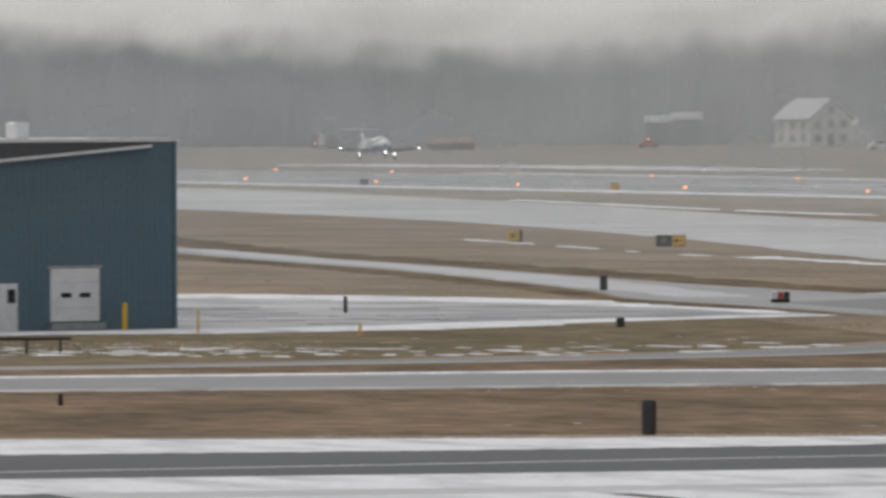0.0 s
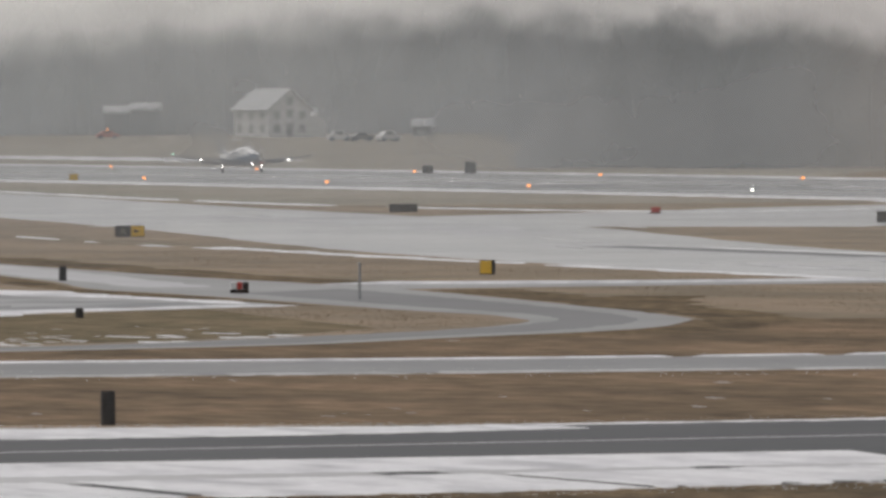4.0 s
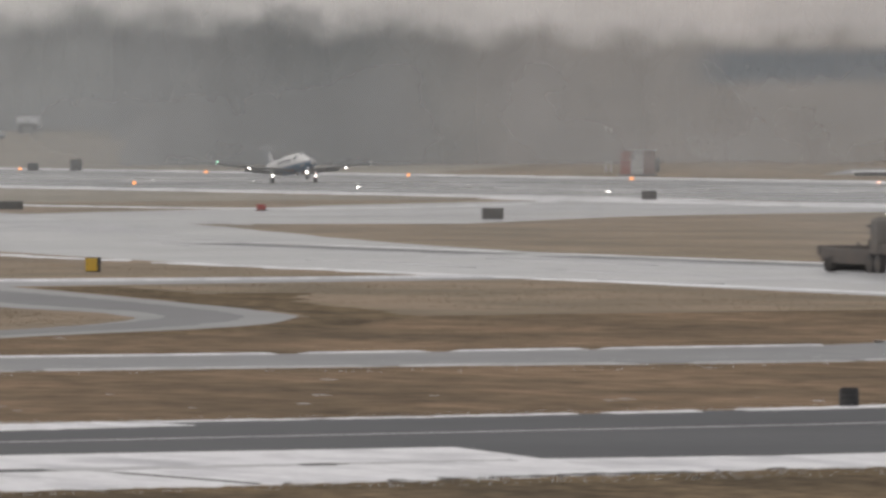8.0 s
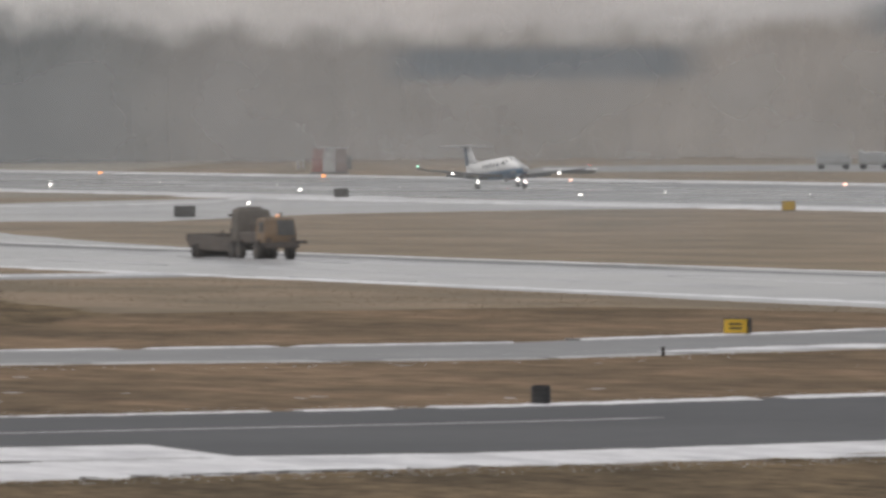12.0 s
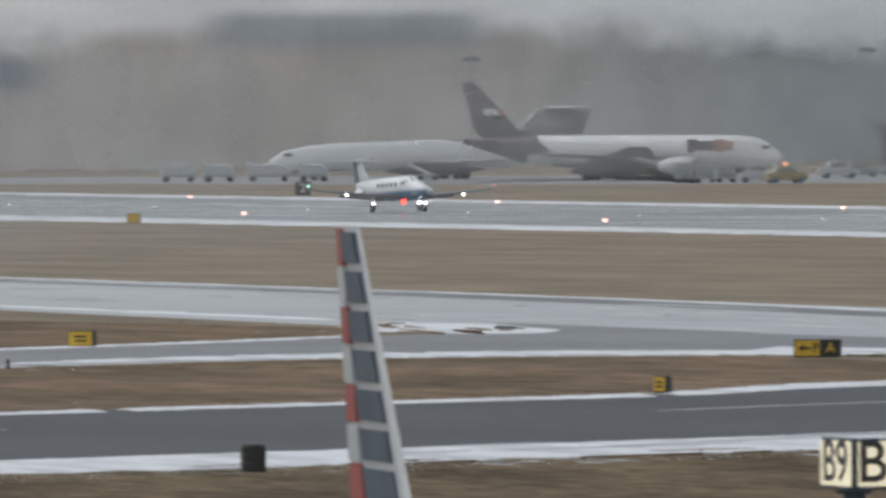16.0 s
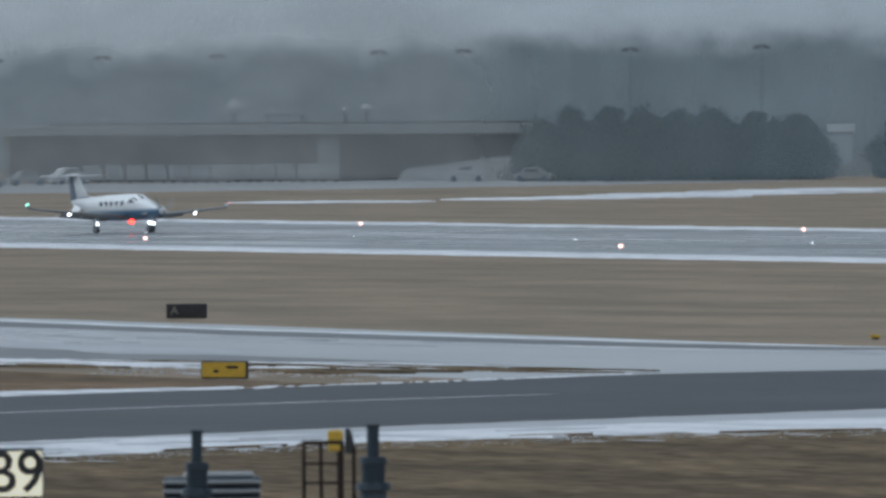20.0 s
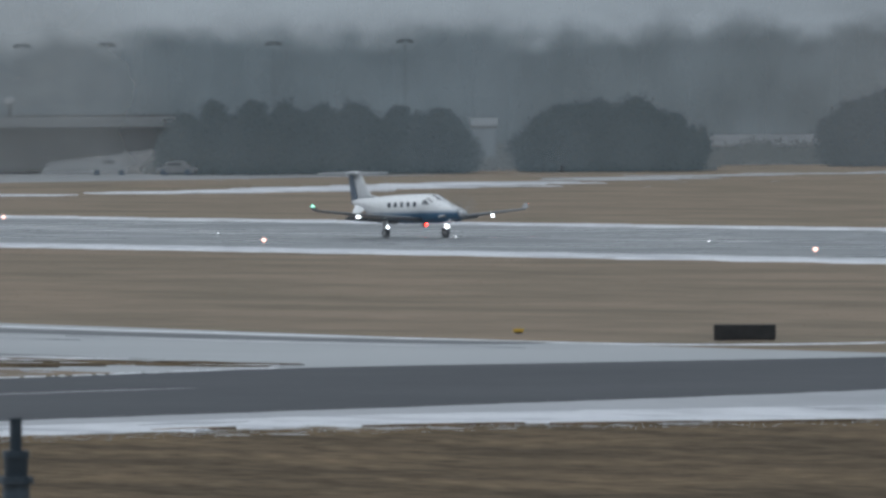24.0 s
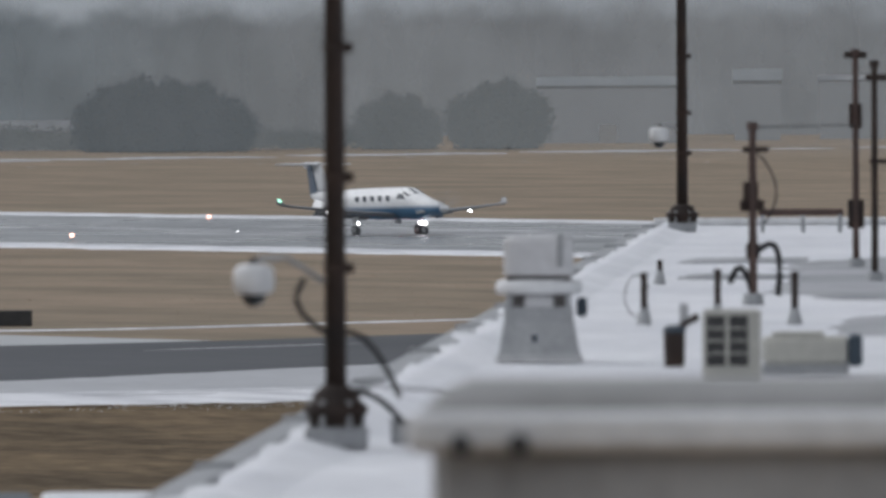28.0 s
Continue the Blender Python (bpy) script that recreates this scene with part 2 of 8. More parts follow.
def strip(name, edge_a, edge_b, z, mat, label, jag=(0.0, 0.0), seed=1, kind="structure", category="pavement", gaps=0.0, n=150):
    """Ground cover between two edge lines that have as many points; jag: metres by which each edge frays."""
    def even(line):
        p = curve_points(line, 2.0)
        run = [0.0]
        for a, b in zip(p, p[1:]):
            run.append(run[-1] + (b - a).length)
        out, k = [], 0
        for i in range(n + 1):
            d = run[-1] * i / n
            while k < len(p) - 2 and run[k + 1] < d:
                k += 1
            out.append(p[k].lerp(p[k + 1], (d - run[k]) / max(run[k + 1] - run[k], 1e-6)))
        return out
    rnd = random.Random(seed)
    bm = bmesh.new()
    prev = None
    bare = [bool(gaps) and noise.noise(Vector((i * 0.23, seed + 7, 2))) < gaps - 0.5 for i in range(n + 2)]
    for i, (a, b) in enumerate(zip(even(edge_a), even(edge_b))):
        d = b - a
        wide = d.length
        d = d / max(wide, 1e-6)
        fa = jag[0] * (noise.noise(Vector((i * 0.31, seed, 0))) + 0.6 * noise.noise(Vector((i * 0.9, seed, 5))) + 0.5 * (rnd.random() - 0.5))
        fb = jag[1] * (noise.noise(Vector((i * 0.31, seed + 50, 0))) + 0.6 * noise.noise(Vector((i * 0.9, seed, 9))) + 0.5 * (rnd.random() - 0.5))
        fa, fb = min(fa, wide * 0.48), max(fb, -wide * 0.48)
        a, b = a + d * fa, b + d * fb
        wide = max((b - a).length, 0.02)
        lip = min(0.25, wide * 0.3)
        gone, top = bare[i], 0.006 if bare[i] or bare[i + 1] else z
        row = [bm.verts.new((*a.xy, 0.001)), bm.verts.new((*(a + d * lip).xy, top)), bm.verts.new((*(b - d * lip).xy, top)), bm.verts.new((*b.xy, 0.001))]
        if prev and not gone:
            for j in range(3):
                bm.faces.new((prev[j], row[j], row[j + 1], prev[j + 1]))
        prev = row
    bmesh.ops.delete(bm, geom=[v for v in bm.verts if not v.link_faces], context="VERTS")
    return tagged(new(name, finish(name, bm, mat)), label, category, "", kind)


def mesh_of(name, co, mat):
    """A mesh of loose triangles from an array of corners."""
    co = np.asarray(co, np.float32).reshape(-1, 3)
    n = len(co)
    me = bpy.data.meshes.new(name)
    me.vertices.add(n), me.loops.add(n), me.polygons.add(n // 3)
    me.vertices.foreach_set("co", co.ravel())
    me.loops.foreach_set("vertex_index", np.arange(n, dtype=np.int32))
    me.polygons.foreach_set("loop_start", np.arange(0, n, 3, dtype=np.int32))
    me.update(calc_edges=True)
    me.materials.append(mat)
    return me


def island_mix(name, colours, rough=0.95):
    """A dull material whose loose pieces each take one tone out of a range."""
    m = bpy.data.materials.new(name)
    m.use_nodes = True
    n, l = m.node_tree.nodes, m.node_tree.links
    b = n["Principled BSDF"]
    b.inputs["Roughness"].default_value, b.inputs["Specular IOR Level"].default_value = rough, 0.1
    geo, ramp = n.new("ShaderNodeNewGeometry"), n.new("ShaderNodeValToRGB")
    while len(ramp.color_ramp.elements) < len(colours):
        ramp.color_ramp.elements.new(0.5)
    for i, (e, c) in enumerate(zip(ramp.color_ramp.elements, colours)):
        e.position, e.color = i / (len(colours) - 1), (*c, 1)
    l.new(geo.outputs["Random Per Island"], ramp.inputs[0]), l.new(ramp.outputs[0], b.inputs["Base Color"])
    return m


def along(line, u):
    """Points at the shares u of a polyline's length."""
    p = np.array([tuple(q)[:2] for q in curve_points(line, 2.0)])
    run = np.concatenate([[0], np.cumsum(np.linalg.norm(np.diff(p, axis=0), axis=1))])
    return np.stack([np.interp(u * run[-1], run, p[:, i]) for i in (0, 1)], 1)


def blades(name, edge_a, edge_b, count, high, mat, label, seed, category="grass", clump=0.0, power=1.0, z=0.0):
    """Low upright tufts or lumps strewn between two lines, two crossed triangles each, gathered in clumps."""
    rs = np.random.RandomState(seed)
    u, v = rs.rand(count * 2), rs.rand(count * 2) ** power
    if clump:
        keep = np.array([noise.noise(Vector((a * clump, b * clump * 0.25, seed))) for a, b in zip(u, v)]) + 0.45 * rs.randn(count * 2) > 0.0
        u, v = u[keep], v[keep]
    u, v = u[:count], v[:count]
    a, b = along(edge_a, u), along(edge_b, u)
    k = len(u)
    c = np.concatenate([a + (b - a) * v[:, None], np.full((k, 1), z)], 1)
    h = high * (0.4 + 0.9 * rs.rand(k, 1))
    out = []
    for turn in (0.0, 1.57):
        t = rs.rand(k, 1) * 6.28 if turn == 0.0 else t + turn
        w = h * (1.5 + 2.5 * rs.rand(k, 1))
        d = np.concatenate([np.cos(t), np.sin(t), np.zeros((k, 1))], 1) * w
        lean = np.concatenate([0.4 * h * rs.randn(k, 2), h], 1)
        out.append(np.stack([c - d, c + d, c + lean], 1))
    return tagged(new(name, mesh_of(name, np.concatenate(out), mat)), label, category, "", "stuff")


# ---- ground and pavements ----
def flat_sheet(name, x0, x1, y0, y1, z, mat, label, category):
    bm = bmesh.new()
    bmesh.ops.create_grid(bm, x_segments=24, y_segments=24, size=0.5)
    for v in bm.verts:
        v.co = Vector((x0 + (v.co.x + 0.5) * (x1 - x0), y0 + (v.co.y + 0.5) * (y1 - y0), z))
    return tagged(new(name, finish(name, bm, mat)), label, category, "", "structure")


flat_sheet("ground", -7000, 3000, -3000, 7000, 0.0, GRASS, "brown winter airfield grass with thin snow left over", "ground")
# far grass: the haze over it is put into a paler colour
HAZEGRASS = material("hazed_grass", (0.385, 0.355, 0.305), 0.95, second=(0.315, 0.290, 0.245), scale=0.03, fine=0.3, bump=0.2, mix=(0.38, 0.62), spec=0.1)
RUNWAY = material("runway_asphalt", (0.225, 0.235, 0.245), 0.42, second=(0.150, 0.160, 0.170), scale=0.03, fine=0.3, bump=0.02, puddle=0.24)
ribbon("runway", [(-2700, 398), (-1200, 398), (250, 398)], 68, 0.03, RUNWAY, "wet grey asphalt runway between lines of snow", jag=0.5, step=20)
ribbon("taxiway", [(-1700, 340), (-1250, 312), (-950, 283), (-800, 262), (-680, 238), (-600, 228.5), (-540, 227.5), (-440, 224), (-375, 221), (-310, 222)], [40, 40, 42, 50, 42, 31, 31, 27, 36, 36],
       0.020, WETPALE, "wet pale concrete taxiway with slush streaks", jag=0.6)
ribbon("runway_exit", [(-790, 268), (-830, 305), (-850, 340), (-858, 368)], [60, 56, 70, 120], 0.024, WETPALE, "wet pale concrete exit between taxiway and runway", jag=1.0)
NEAR_A = [(-345, 40), (-336, 80), (-330, 100), (-327.5, 115), (-329, 130), (-336, 152), (-341, 168), (-347, 181), (-351, 194), (-357, 210), (-356.5, 234), (-360, 250), (-369, 276)]
NEAR_B = [(-276, 40), (-275, 80), (-276, 100), (-279, 112), (-283, 124), (-288, 142), (-293, 155), (-297, 165), (-300, 180), (-303, 192), (-312, 215), (-322, 240), (-335, 270)]
strip("near_taxiway", NEAR_A, NEAR_B, 0.028, ASPHALT, "dark wet asphalt taxiway bordered by snow", jag=(0.3, 0.3))
ROAD_A = [(-420, 60), (-412, 100), (-410.5, 122), (-407.5, 138), (-406.8, 151), (-407.5, 166), (-413, 175), (-419, 187), (-430, 202), (-448, 214)]
ROAD_B = [(-400, 60), (-392, 103), (-390, 118), (-388.5, 131), (-387.5, 144), (-385, 158), (-390, 170), (-393.5, 182), (-390, 196), (-372, 214)]
strip("service_road", ROAD_A, ROAD_B, 0.024, SERVICE, "grey wet service road between snow edges", jag=(0.3, 0.6), category="road")
strip("perimeter_road", [(-1000, 240), (-770, 202.3), (-678, 193.5), (-600, 186), (-570, 184.5), (-547, 183), (-513, 178), (-481, 172.7), (-467, 168.5), (-453.5, 161), (-443, 150), (-432, 137), (-425, 110), (-419, 60)],
      [(-1000, 232), (-739, 194.5), (-660, 186.5), (-590, 176.5), (-560, 170.5), (-538, 169.5), (-500, 166.5), (-485, 166), (-471, 162.6), (-458, 155), (-446, 143.5), (-437, 132), (-429, 108), (-424, 60)],
      0.030, ROADGREY, "narrow wet grey road that bends across the grass", jag=(0.3, 0.3), category="road", n=220)
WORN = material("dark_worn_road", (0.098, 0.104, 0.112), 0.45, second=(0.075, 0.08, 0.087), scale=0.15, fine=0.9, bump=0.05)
strip("road_bend", [(-552, 181), (-513, 176), (-482, 170.8), (-468, 166.6), (-455, 159.4), (-444, 149), (-433, 136.4), (-426, 109)], [(-542, 172.5), (-500, 168.6), (-486, 167.8), (-472, 164.2), (-459.5, 156.6), (-447, 145), (-436.5, 132.6), (-428.5, 108)], 0.036, WORN, "darker worn bend of the narrow road", jag=(0.5, 0.5), seed=85, category="road")
ribbon("connector_road", [(-555, 174), (-558, 190), (-559, 205), (-562, 220)], 13, 0.022, ROADGREY, "short wet road up to the taxiway", jag=0.6, category="road")
strip("apron", [(-588, 80), (-585, 125), (-582, 148), (-577, 160), (-560, 163), (-547, 165.5), (-522, 166)], [(-489, 80), (-490, 118), (-492, 136), (-502, 146.5), (-510, 155), (-513, 161), (-514, 165.5)], 0.03, WETGREY, "wet pale apron with snow at its edges", jag=(0.8, 0.8), seed=86)
# brown grass of the near infields, coloured darker where haze is thin
D = "brown winter grass flattened and mottled, darkened as if haze-free"
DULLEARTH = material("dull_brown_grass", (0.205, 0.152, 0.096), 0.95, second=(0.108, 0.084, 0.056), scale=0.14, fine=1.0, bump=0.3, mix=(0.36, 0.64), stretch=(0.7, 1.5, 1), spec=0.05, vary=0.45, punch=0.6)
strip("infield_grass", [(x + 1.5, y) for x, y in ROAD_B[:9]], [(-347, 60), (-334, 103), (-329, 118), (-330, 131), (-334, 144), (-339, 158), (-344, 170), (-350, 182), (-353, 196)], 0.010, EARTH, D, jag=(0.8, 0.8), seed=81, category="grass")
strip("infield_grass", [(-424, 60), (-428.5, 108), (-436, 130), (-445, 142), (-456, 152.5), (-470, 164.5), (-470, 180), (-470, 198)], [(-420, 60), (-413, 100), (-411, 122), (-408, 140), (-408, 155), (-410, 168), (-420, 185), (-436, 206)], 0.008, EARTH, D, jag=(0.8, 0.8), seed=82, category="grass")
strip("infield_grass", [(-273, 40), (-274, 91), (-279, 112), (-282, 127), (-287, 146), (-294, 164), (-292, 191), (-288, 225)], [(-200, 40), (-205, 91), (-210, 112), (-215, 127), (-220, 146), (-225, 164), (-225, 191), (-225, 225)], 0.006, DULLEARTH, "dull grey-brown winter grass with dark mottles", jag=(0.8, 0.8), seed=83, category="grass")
strip("far_field", [(-3500, 439), (-2600, 439), (-1800, 439), (-1400, 439), (-1180, 439)], [(-3500, 1500), (-2900, 1300), (-2600, 1150), (-2300, 950), (-1900, 800)], 0.006, HAZEGRASS, "winter grass beyond the runway, paled as if by haze", jag=(2, 2), category="grass", n=200)
strip("far_field", [(-3000, 357), (-2000, 357), (-1500, 357), (-1150, 357), (-930, 353)], [(-3000, 300), (-2000, 300), (-1500, 325), (-1150, 315), (-940, 305)], 0.006, HAZEGRASS, "winter grass beside the runway, paled as if by haze", jag=(1, 1), category="grass")
APRON = material("dull_apron", (0.30, 0.305, 0.305), 0.6, second=(0.24, 0.245, 0.245), scale=0.03, fine=0.3, bump=0.0, vary=0.1)
ribbon("cargo_apron", [spot(-67.5, 1265), spot(-65.5, 1262), spot(-63.5, 1240), spot(-61.5, 1270), spot(-59.6, 1310)], [80, 95, 110, 90, 60], 0.03, APRON, "wet grey concrete cargo apron in mist", jag=2.0, step=10)
ribbon("slush", [(-760, 200), (-700, 193), (-660, 189), (-600, 181), (-557, 174.5)], [3.5, 4, 4, 5.5, 4], 0.036, SLUSH, "thin grey slush on the wet road", jag=0.8, step=4, gaps=0.06, seed=42, kind="stuff", category="slush")
OLIVE = material("olive_winter_grass", (0.235, 0.188, 0.124), 0.95, second=(0.150, 0.126, 0.080), scale=0.09, fine=0.5, bump=0.3, mix=(0.36, 0.64), stretch=(0.8, 1.5, 1), spec=0.05, vary=0.32, punch=0.55)
strip("infield_grass", [(-486, 70), (-488, 110), (-490, 134), (-502, 147), (-512, 160)], [(-430, 70), (-431, 108), (-440, 131), (-449, 143), (-462, 153)], 0.009, OLIVE, "greenish brown winter grass beside the apron", jag=(0.6, 0.5), seed=84, category="grass")
ribbon("bare_earth", [(-486, 172.5), (-504, 179), (-525, 188)], [3, 6, 4], 0.016, DULLEARTH, "dark bare earth worn into the grass", jag=1.6, step=2, seed=87, category="earth")
V = "dark muddy verge beside the narrow road"
strip("verge", [(-1000, 247), (-775, 209), (-684, 200), (-606, 192), (-576, 189.5), (-566, 188)], [(-1000, 241), (-770, 203), (-678, 194), (-600, 186.6), (-570, 185), (-558, 184)], 0.013, DULLEARTH, V, jag=(2.2, 0.4), seed=88, category="earth")
strip("verge", [(-739, 194), (-660, 186), (-590, 176), (-560, 170), (-538, 169), (-510, 166.5)], [(-733, 189), (-655, 182), (-585, 172.5), (-556, 167.5), (-535, 166), (-510, 164)], 0.013, DULLEARTH, V, jag=(0.3, 1.8), seed=89, category="earth")
strip("verge", [(-547, 188), (-512, 183), (-478, 177), (-462, 171), (-449, 163), (-440, 152)], [(-547, 183.6), (-513, 178.6), (-481, 173.2), (-467, 169), (-453, 161.6), (-443, 150.6)], 0.013, DULLEARTH, V, jag=(1.8, 0.3), seed=90, category="earth")
# snow lines along the pavement edges
S = "old ploughed snow along the pavement edge"
snow = [([(-2500, 359.5), (-1500, 359.5), (-900, 359.5)], 6, 1.5, 0.0, 1, 0.11), ([(-930, 356), (-860, 354), (-800, 355), (-720, 358), (-640, 358.5), (-300, 358)], [8, 9, 8, 7, 6, 6], 1.6, 0.0, 2, 0.12),
        ([(-1500, 435), (-1000, 436), (-300, 435)], 6, 2.0, 0.0, 3, 0.10), ([(-690, 246), (-600, 243.5), (-540, 243.3), (-490, 242), (-440, 237.8), (-395, 238.5), (-377, 241.5), (-377.5, 257), (-381, 272)], 0.9, 0.6, 0.1, 4, 0.05),
        ([(-700, 221), (-640, 216), (-560, 213), (-470, 211.0), (-448, 210.5)], 1.5, 0.9, 0.08, 5, 0.06),
        ([(-588, 110), (-583, 140), (-576, 152), (-556, 161), (-540, 164), (-515, 164.5)], [3, 5, 9, 6, 2, 1], 2.2, 0.08, 12, 0.11), ([(-488, 90), (-489, 122), (-492, 138), (-502, 149), (-508, 159), (-512, 166)], [5, 6, 6, 7, 4, 1], 2, 0.08, 13, 0.08),
        ([(-566, 184.5), (-561, 193), (-559.5, 205), (-559, 214)], [2.5, 2.5, 1.5, 1.0], 0.8, 0.0, 14, 0.15), ([(-932, 510), (-940, 532), (-945, 548), (-962, 574), (-985, 597), (-1010, 625)], [9, 15, 13, 18, 15, 4], 11, 0.18, 15, 0.10),
        ([(-450, 210.5), (-441, 208), (-434, 206), (-427, 203.5)], [2, 8, 9, 4], 2.0, 0.0, 16, 0.05), ([(-800, 231), (-760, 226), (-720, 221), (-690, 219)], [1, 1, 1, 1], 0.8, 0.45, 19, 0.05),
        ([(-1100, 323), (-950, 306), (-870, 312), (-880, 335), (-915, 354)], 1.6, 1.2, 0.2, 21, 0.10), ([(-1700, 470), (-1600, 480), (-1500, 478)], 16, 5, 0.1, 22, 0.16)]
# a dark strip along the taxiway side of the snow line
ribbon("gutter", [(-690, 242.6), (-600, 240.1), (-540, 239.9), (-490, 238.6), (-440, 234.4), (-397, 234.6), (-383, 238)], 4.4, 0.036, WORN, "dark strip under the snow line", jag=0.4, step=3, gaps=0.04, seed=131, kind="stuff", category="gutter")
for ctrl, w, jag, gaps, seed, z in snow:
    ribbon("snow", ctrl, w, z, SNOW, S, jag=jag, step=2.5, gaps=gaps, seed=seed, kind="stuff", category="snow")
DIRTY = material("dirty_thin_snow", (0.56, 0.57, 0.59), 0.7, second=(0.36, 0.365, 0.37), scale=0.3, fine=1.6, bump=0.3)
ribbon("snow", [(-1000, 616), (-1020, 638), (-1055, 672), (-1075, 720), (-1100, 790), (-1120, 850)], [8, 9, 7, 9, 8, 9], 0.10, DIRTY, "thin broken snow across the far grass", jag=11, step=2.5, gaps=0.36, seed=17, kind="stuff", category="snow")
near_snow = [([(-345, 60), (-338, 80), (-333, 92), (-329.5, 104), (-326, 113.5)], [(-324, 60), (-322, 80), (-320.5, 93), (-320.5, 104), (-323, 113.5)], (0.6, 0.5), 0.0, 0.040, 61),
             ([(-328.0, 110), (-328.5, 122), (-331, 135), (-337, 152), (-342, 168), (-351, 180), (-352, 193)], [(-326.2, 110), (-327, 122), (-328.5, 135), (-334, 152), (-338.5, 168), (-346, 178), (-349, 191)], (0.9, 0.5), 0.12, 0.044, 62),
             ([(-303, 50), (-301, 80), (-300.2, 95), (-300.4, 113)], [(-290, 50), (-289.5, 80), (-289, 97), (-289.6, 111.5)], (0.1, 0.5), 0.0, 0.040, 63),
             ([(-284, 50), (-285, 80), (-287, 100), (-288.8, 111)], [(-270, 50), (-273, 80), (-275, 98), (-279.5, 111)], (0.7, 1.2), 0.06, 0.046, 64),
             ([(-289.8, 110.5), (-289, 119), (-293, 133), (-297, 147), (-300.5, 157), (-301.5, 168), (-304.5, 184), (-303, 198), (-302, 210), (-301, 226)], [(-278.5, 109), (-280, 117), (-282, 127), (-286.5, 142), (-288, 150), (-293, 162), (-295.5, 177), (-292.5, 190), (-290, 199), (-286, 220)], (0.5, 1.6), 0.0, 0.052, 65),
             ([(-400, 203), (-384, 209), (-374, 210.5), (-361, 213.5)], [(-394, 198.5), (-377, 203.5), (-370, 206), (-359, 211)], (0.8, 1.2), 0.12, 0.048, 66),
             ([(-421, 60), (-412.6, 100), (-411, 122), (-408, 138), (-407.3, 151), (-408, 168)], [(-420, 60), (-411, 100), (-409.4, 122), (-406.4, 138), (-406, 151), (-407, 168)], (0.4, 0.3), 0.06, 0.080, 67),
             ([(-401.6, 60), (-393.4, 103), (-391.6, 118), (-390, 131), (-388.8, 144), (-386.4, 158), (-391.4, 170), (-395, 182), (-392.5, 196)], [(-400, 60), (-391.5, 103), (-390, 118), (-388, 131), (-387, 144), (-384.5, 158), (-389.5, 170), (-393, 182), (-390, 196)], (0.7, 0.7), 0.16, 0.040, 68),
             ([(-412, 172), (-417, 181), (-421, 188), (-428, 198)], [(-410, 172), (-415, 181), (-419.5, 188), (-427, 198)], (0.7, 0.6), 0.2, 0.060, 69),
             ([(-391.2, 167), (-396, 174), (-399, 184), (-396.5, 196), (-386, 205), (-378, 212)], [(-390.8, 167), (-392, 175), (-393, 184), (-389, 197), (-379, 207), (-372.5, 213)], (1.4, 0.9), 0.05, 0.062, 73),
             ([(-351.5, 193), (-354, 201), (-358, 210)], [(-350, 192), (-353, 201), (-357, 210)], (0.8, 0.6), 0.3, 0.050, 70)]
for a, b, jag, gaps, z, seed in near_snow:
    strip("snow", a, b, z, DIRTY if seed == 68 else SNOW, S, jag=jag, seed=seed, gaps=gaps, kind="stuff", category="snow", n=240)
# grey slush on the wet pavements
slush = [([(-700, 243), (-600, 236), (-480, 232)], [6, 5, 3], 33), ([(-880, 285), (-800, 268), (-720, 252)], [8, 10, 6], 34), ([(-830, 300), (-850, 330), (-870, 345)], [12, 16, 20], 35), ([(-555, 120), (-550, 145), (-540, 155)], [10, 8, 6], 36),
         ([(-520, 110), (-517, 135), (-515, 150)], [7, 6, 4], 37), ([(-470, 219), (-430, 218), (-395, 214)], [5, 6, 5], 38), ([(-620, 226), (-540, 222), (-500, 221)], [2, 3, 2], 40), ([(-520, 234), (-460, 231), (-420, 231)], [2, 2, 2], 41)]
for ctrl, w, seed in slush:
    ribbon("slush", ctrl, w, 0.034 + 0.004 * (seed - 33), SLUSH, "grey slush streak on wet pavement", jag=2.5, step=4, gaps=0.15, seed=seed, kind="stuff", category="slush")
strip("slush", [(-301.4, 157), (-307, 172), (-312, 190), (-317, 206), (-323, 220), (-333, 245)], [(-299, 157), (-300, 172), (-302, 186), (-300, 200), (-299, 220), (-305, 245)], 0.036, SLUSH, "grey slush beside the snow bank", jag=(0.5, 0.3), seed=71, kind="stuff", category="slush")
strip("slush", [(-291, 50), (-291, 80), (-290.5, 97), (-290, 111)], [(-282, 50), (-283, 80), (-285, 97), (-287, 110)], 0.034, SLUSH, "grey slush between snow banks", jag=(0.4, 0.4), seed=72, gaps=0.25, kind="stuff", category="slush")
# painted lines
for ctrl, w in (([(-305, 60), (-308.5, 85), (-311, 103), (-313, 118), (-314.5, 130), (-317, 137)], 0.75), ([(-322, 157), (-327.6, 168), (-332.5, 183), (-337, 199)], 0.7), ([(-345.5, 225), (-350.5, 244)], 0.7)):
    ribbon("painted_line", ctrl, w, 0.040, PAINT, "worn white painted taxiway line", step=6, category="line")
for x0, x1, y, w in ((-701, -675, 375.5, 7.5), (-749, -740, 407, 6), (-640, -634, 407, 5)):
    ribbon("touchdown_bar", [(x0, y), (x1, y)], w, 0.042, PAINT, "worn white painted bar on the runway", step=6, category="line")
for i in range(44):
    x = -1900 + i * 36.6
    ribbon("centre_line", [(x, 396.2), (x + 20, 396.2)], 0.9, 0.036, PAINT, "worn white runway centre line dash", step=10, category="line")


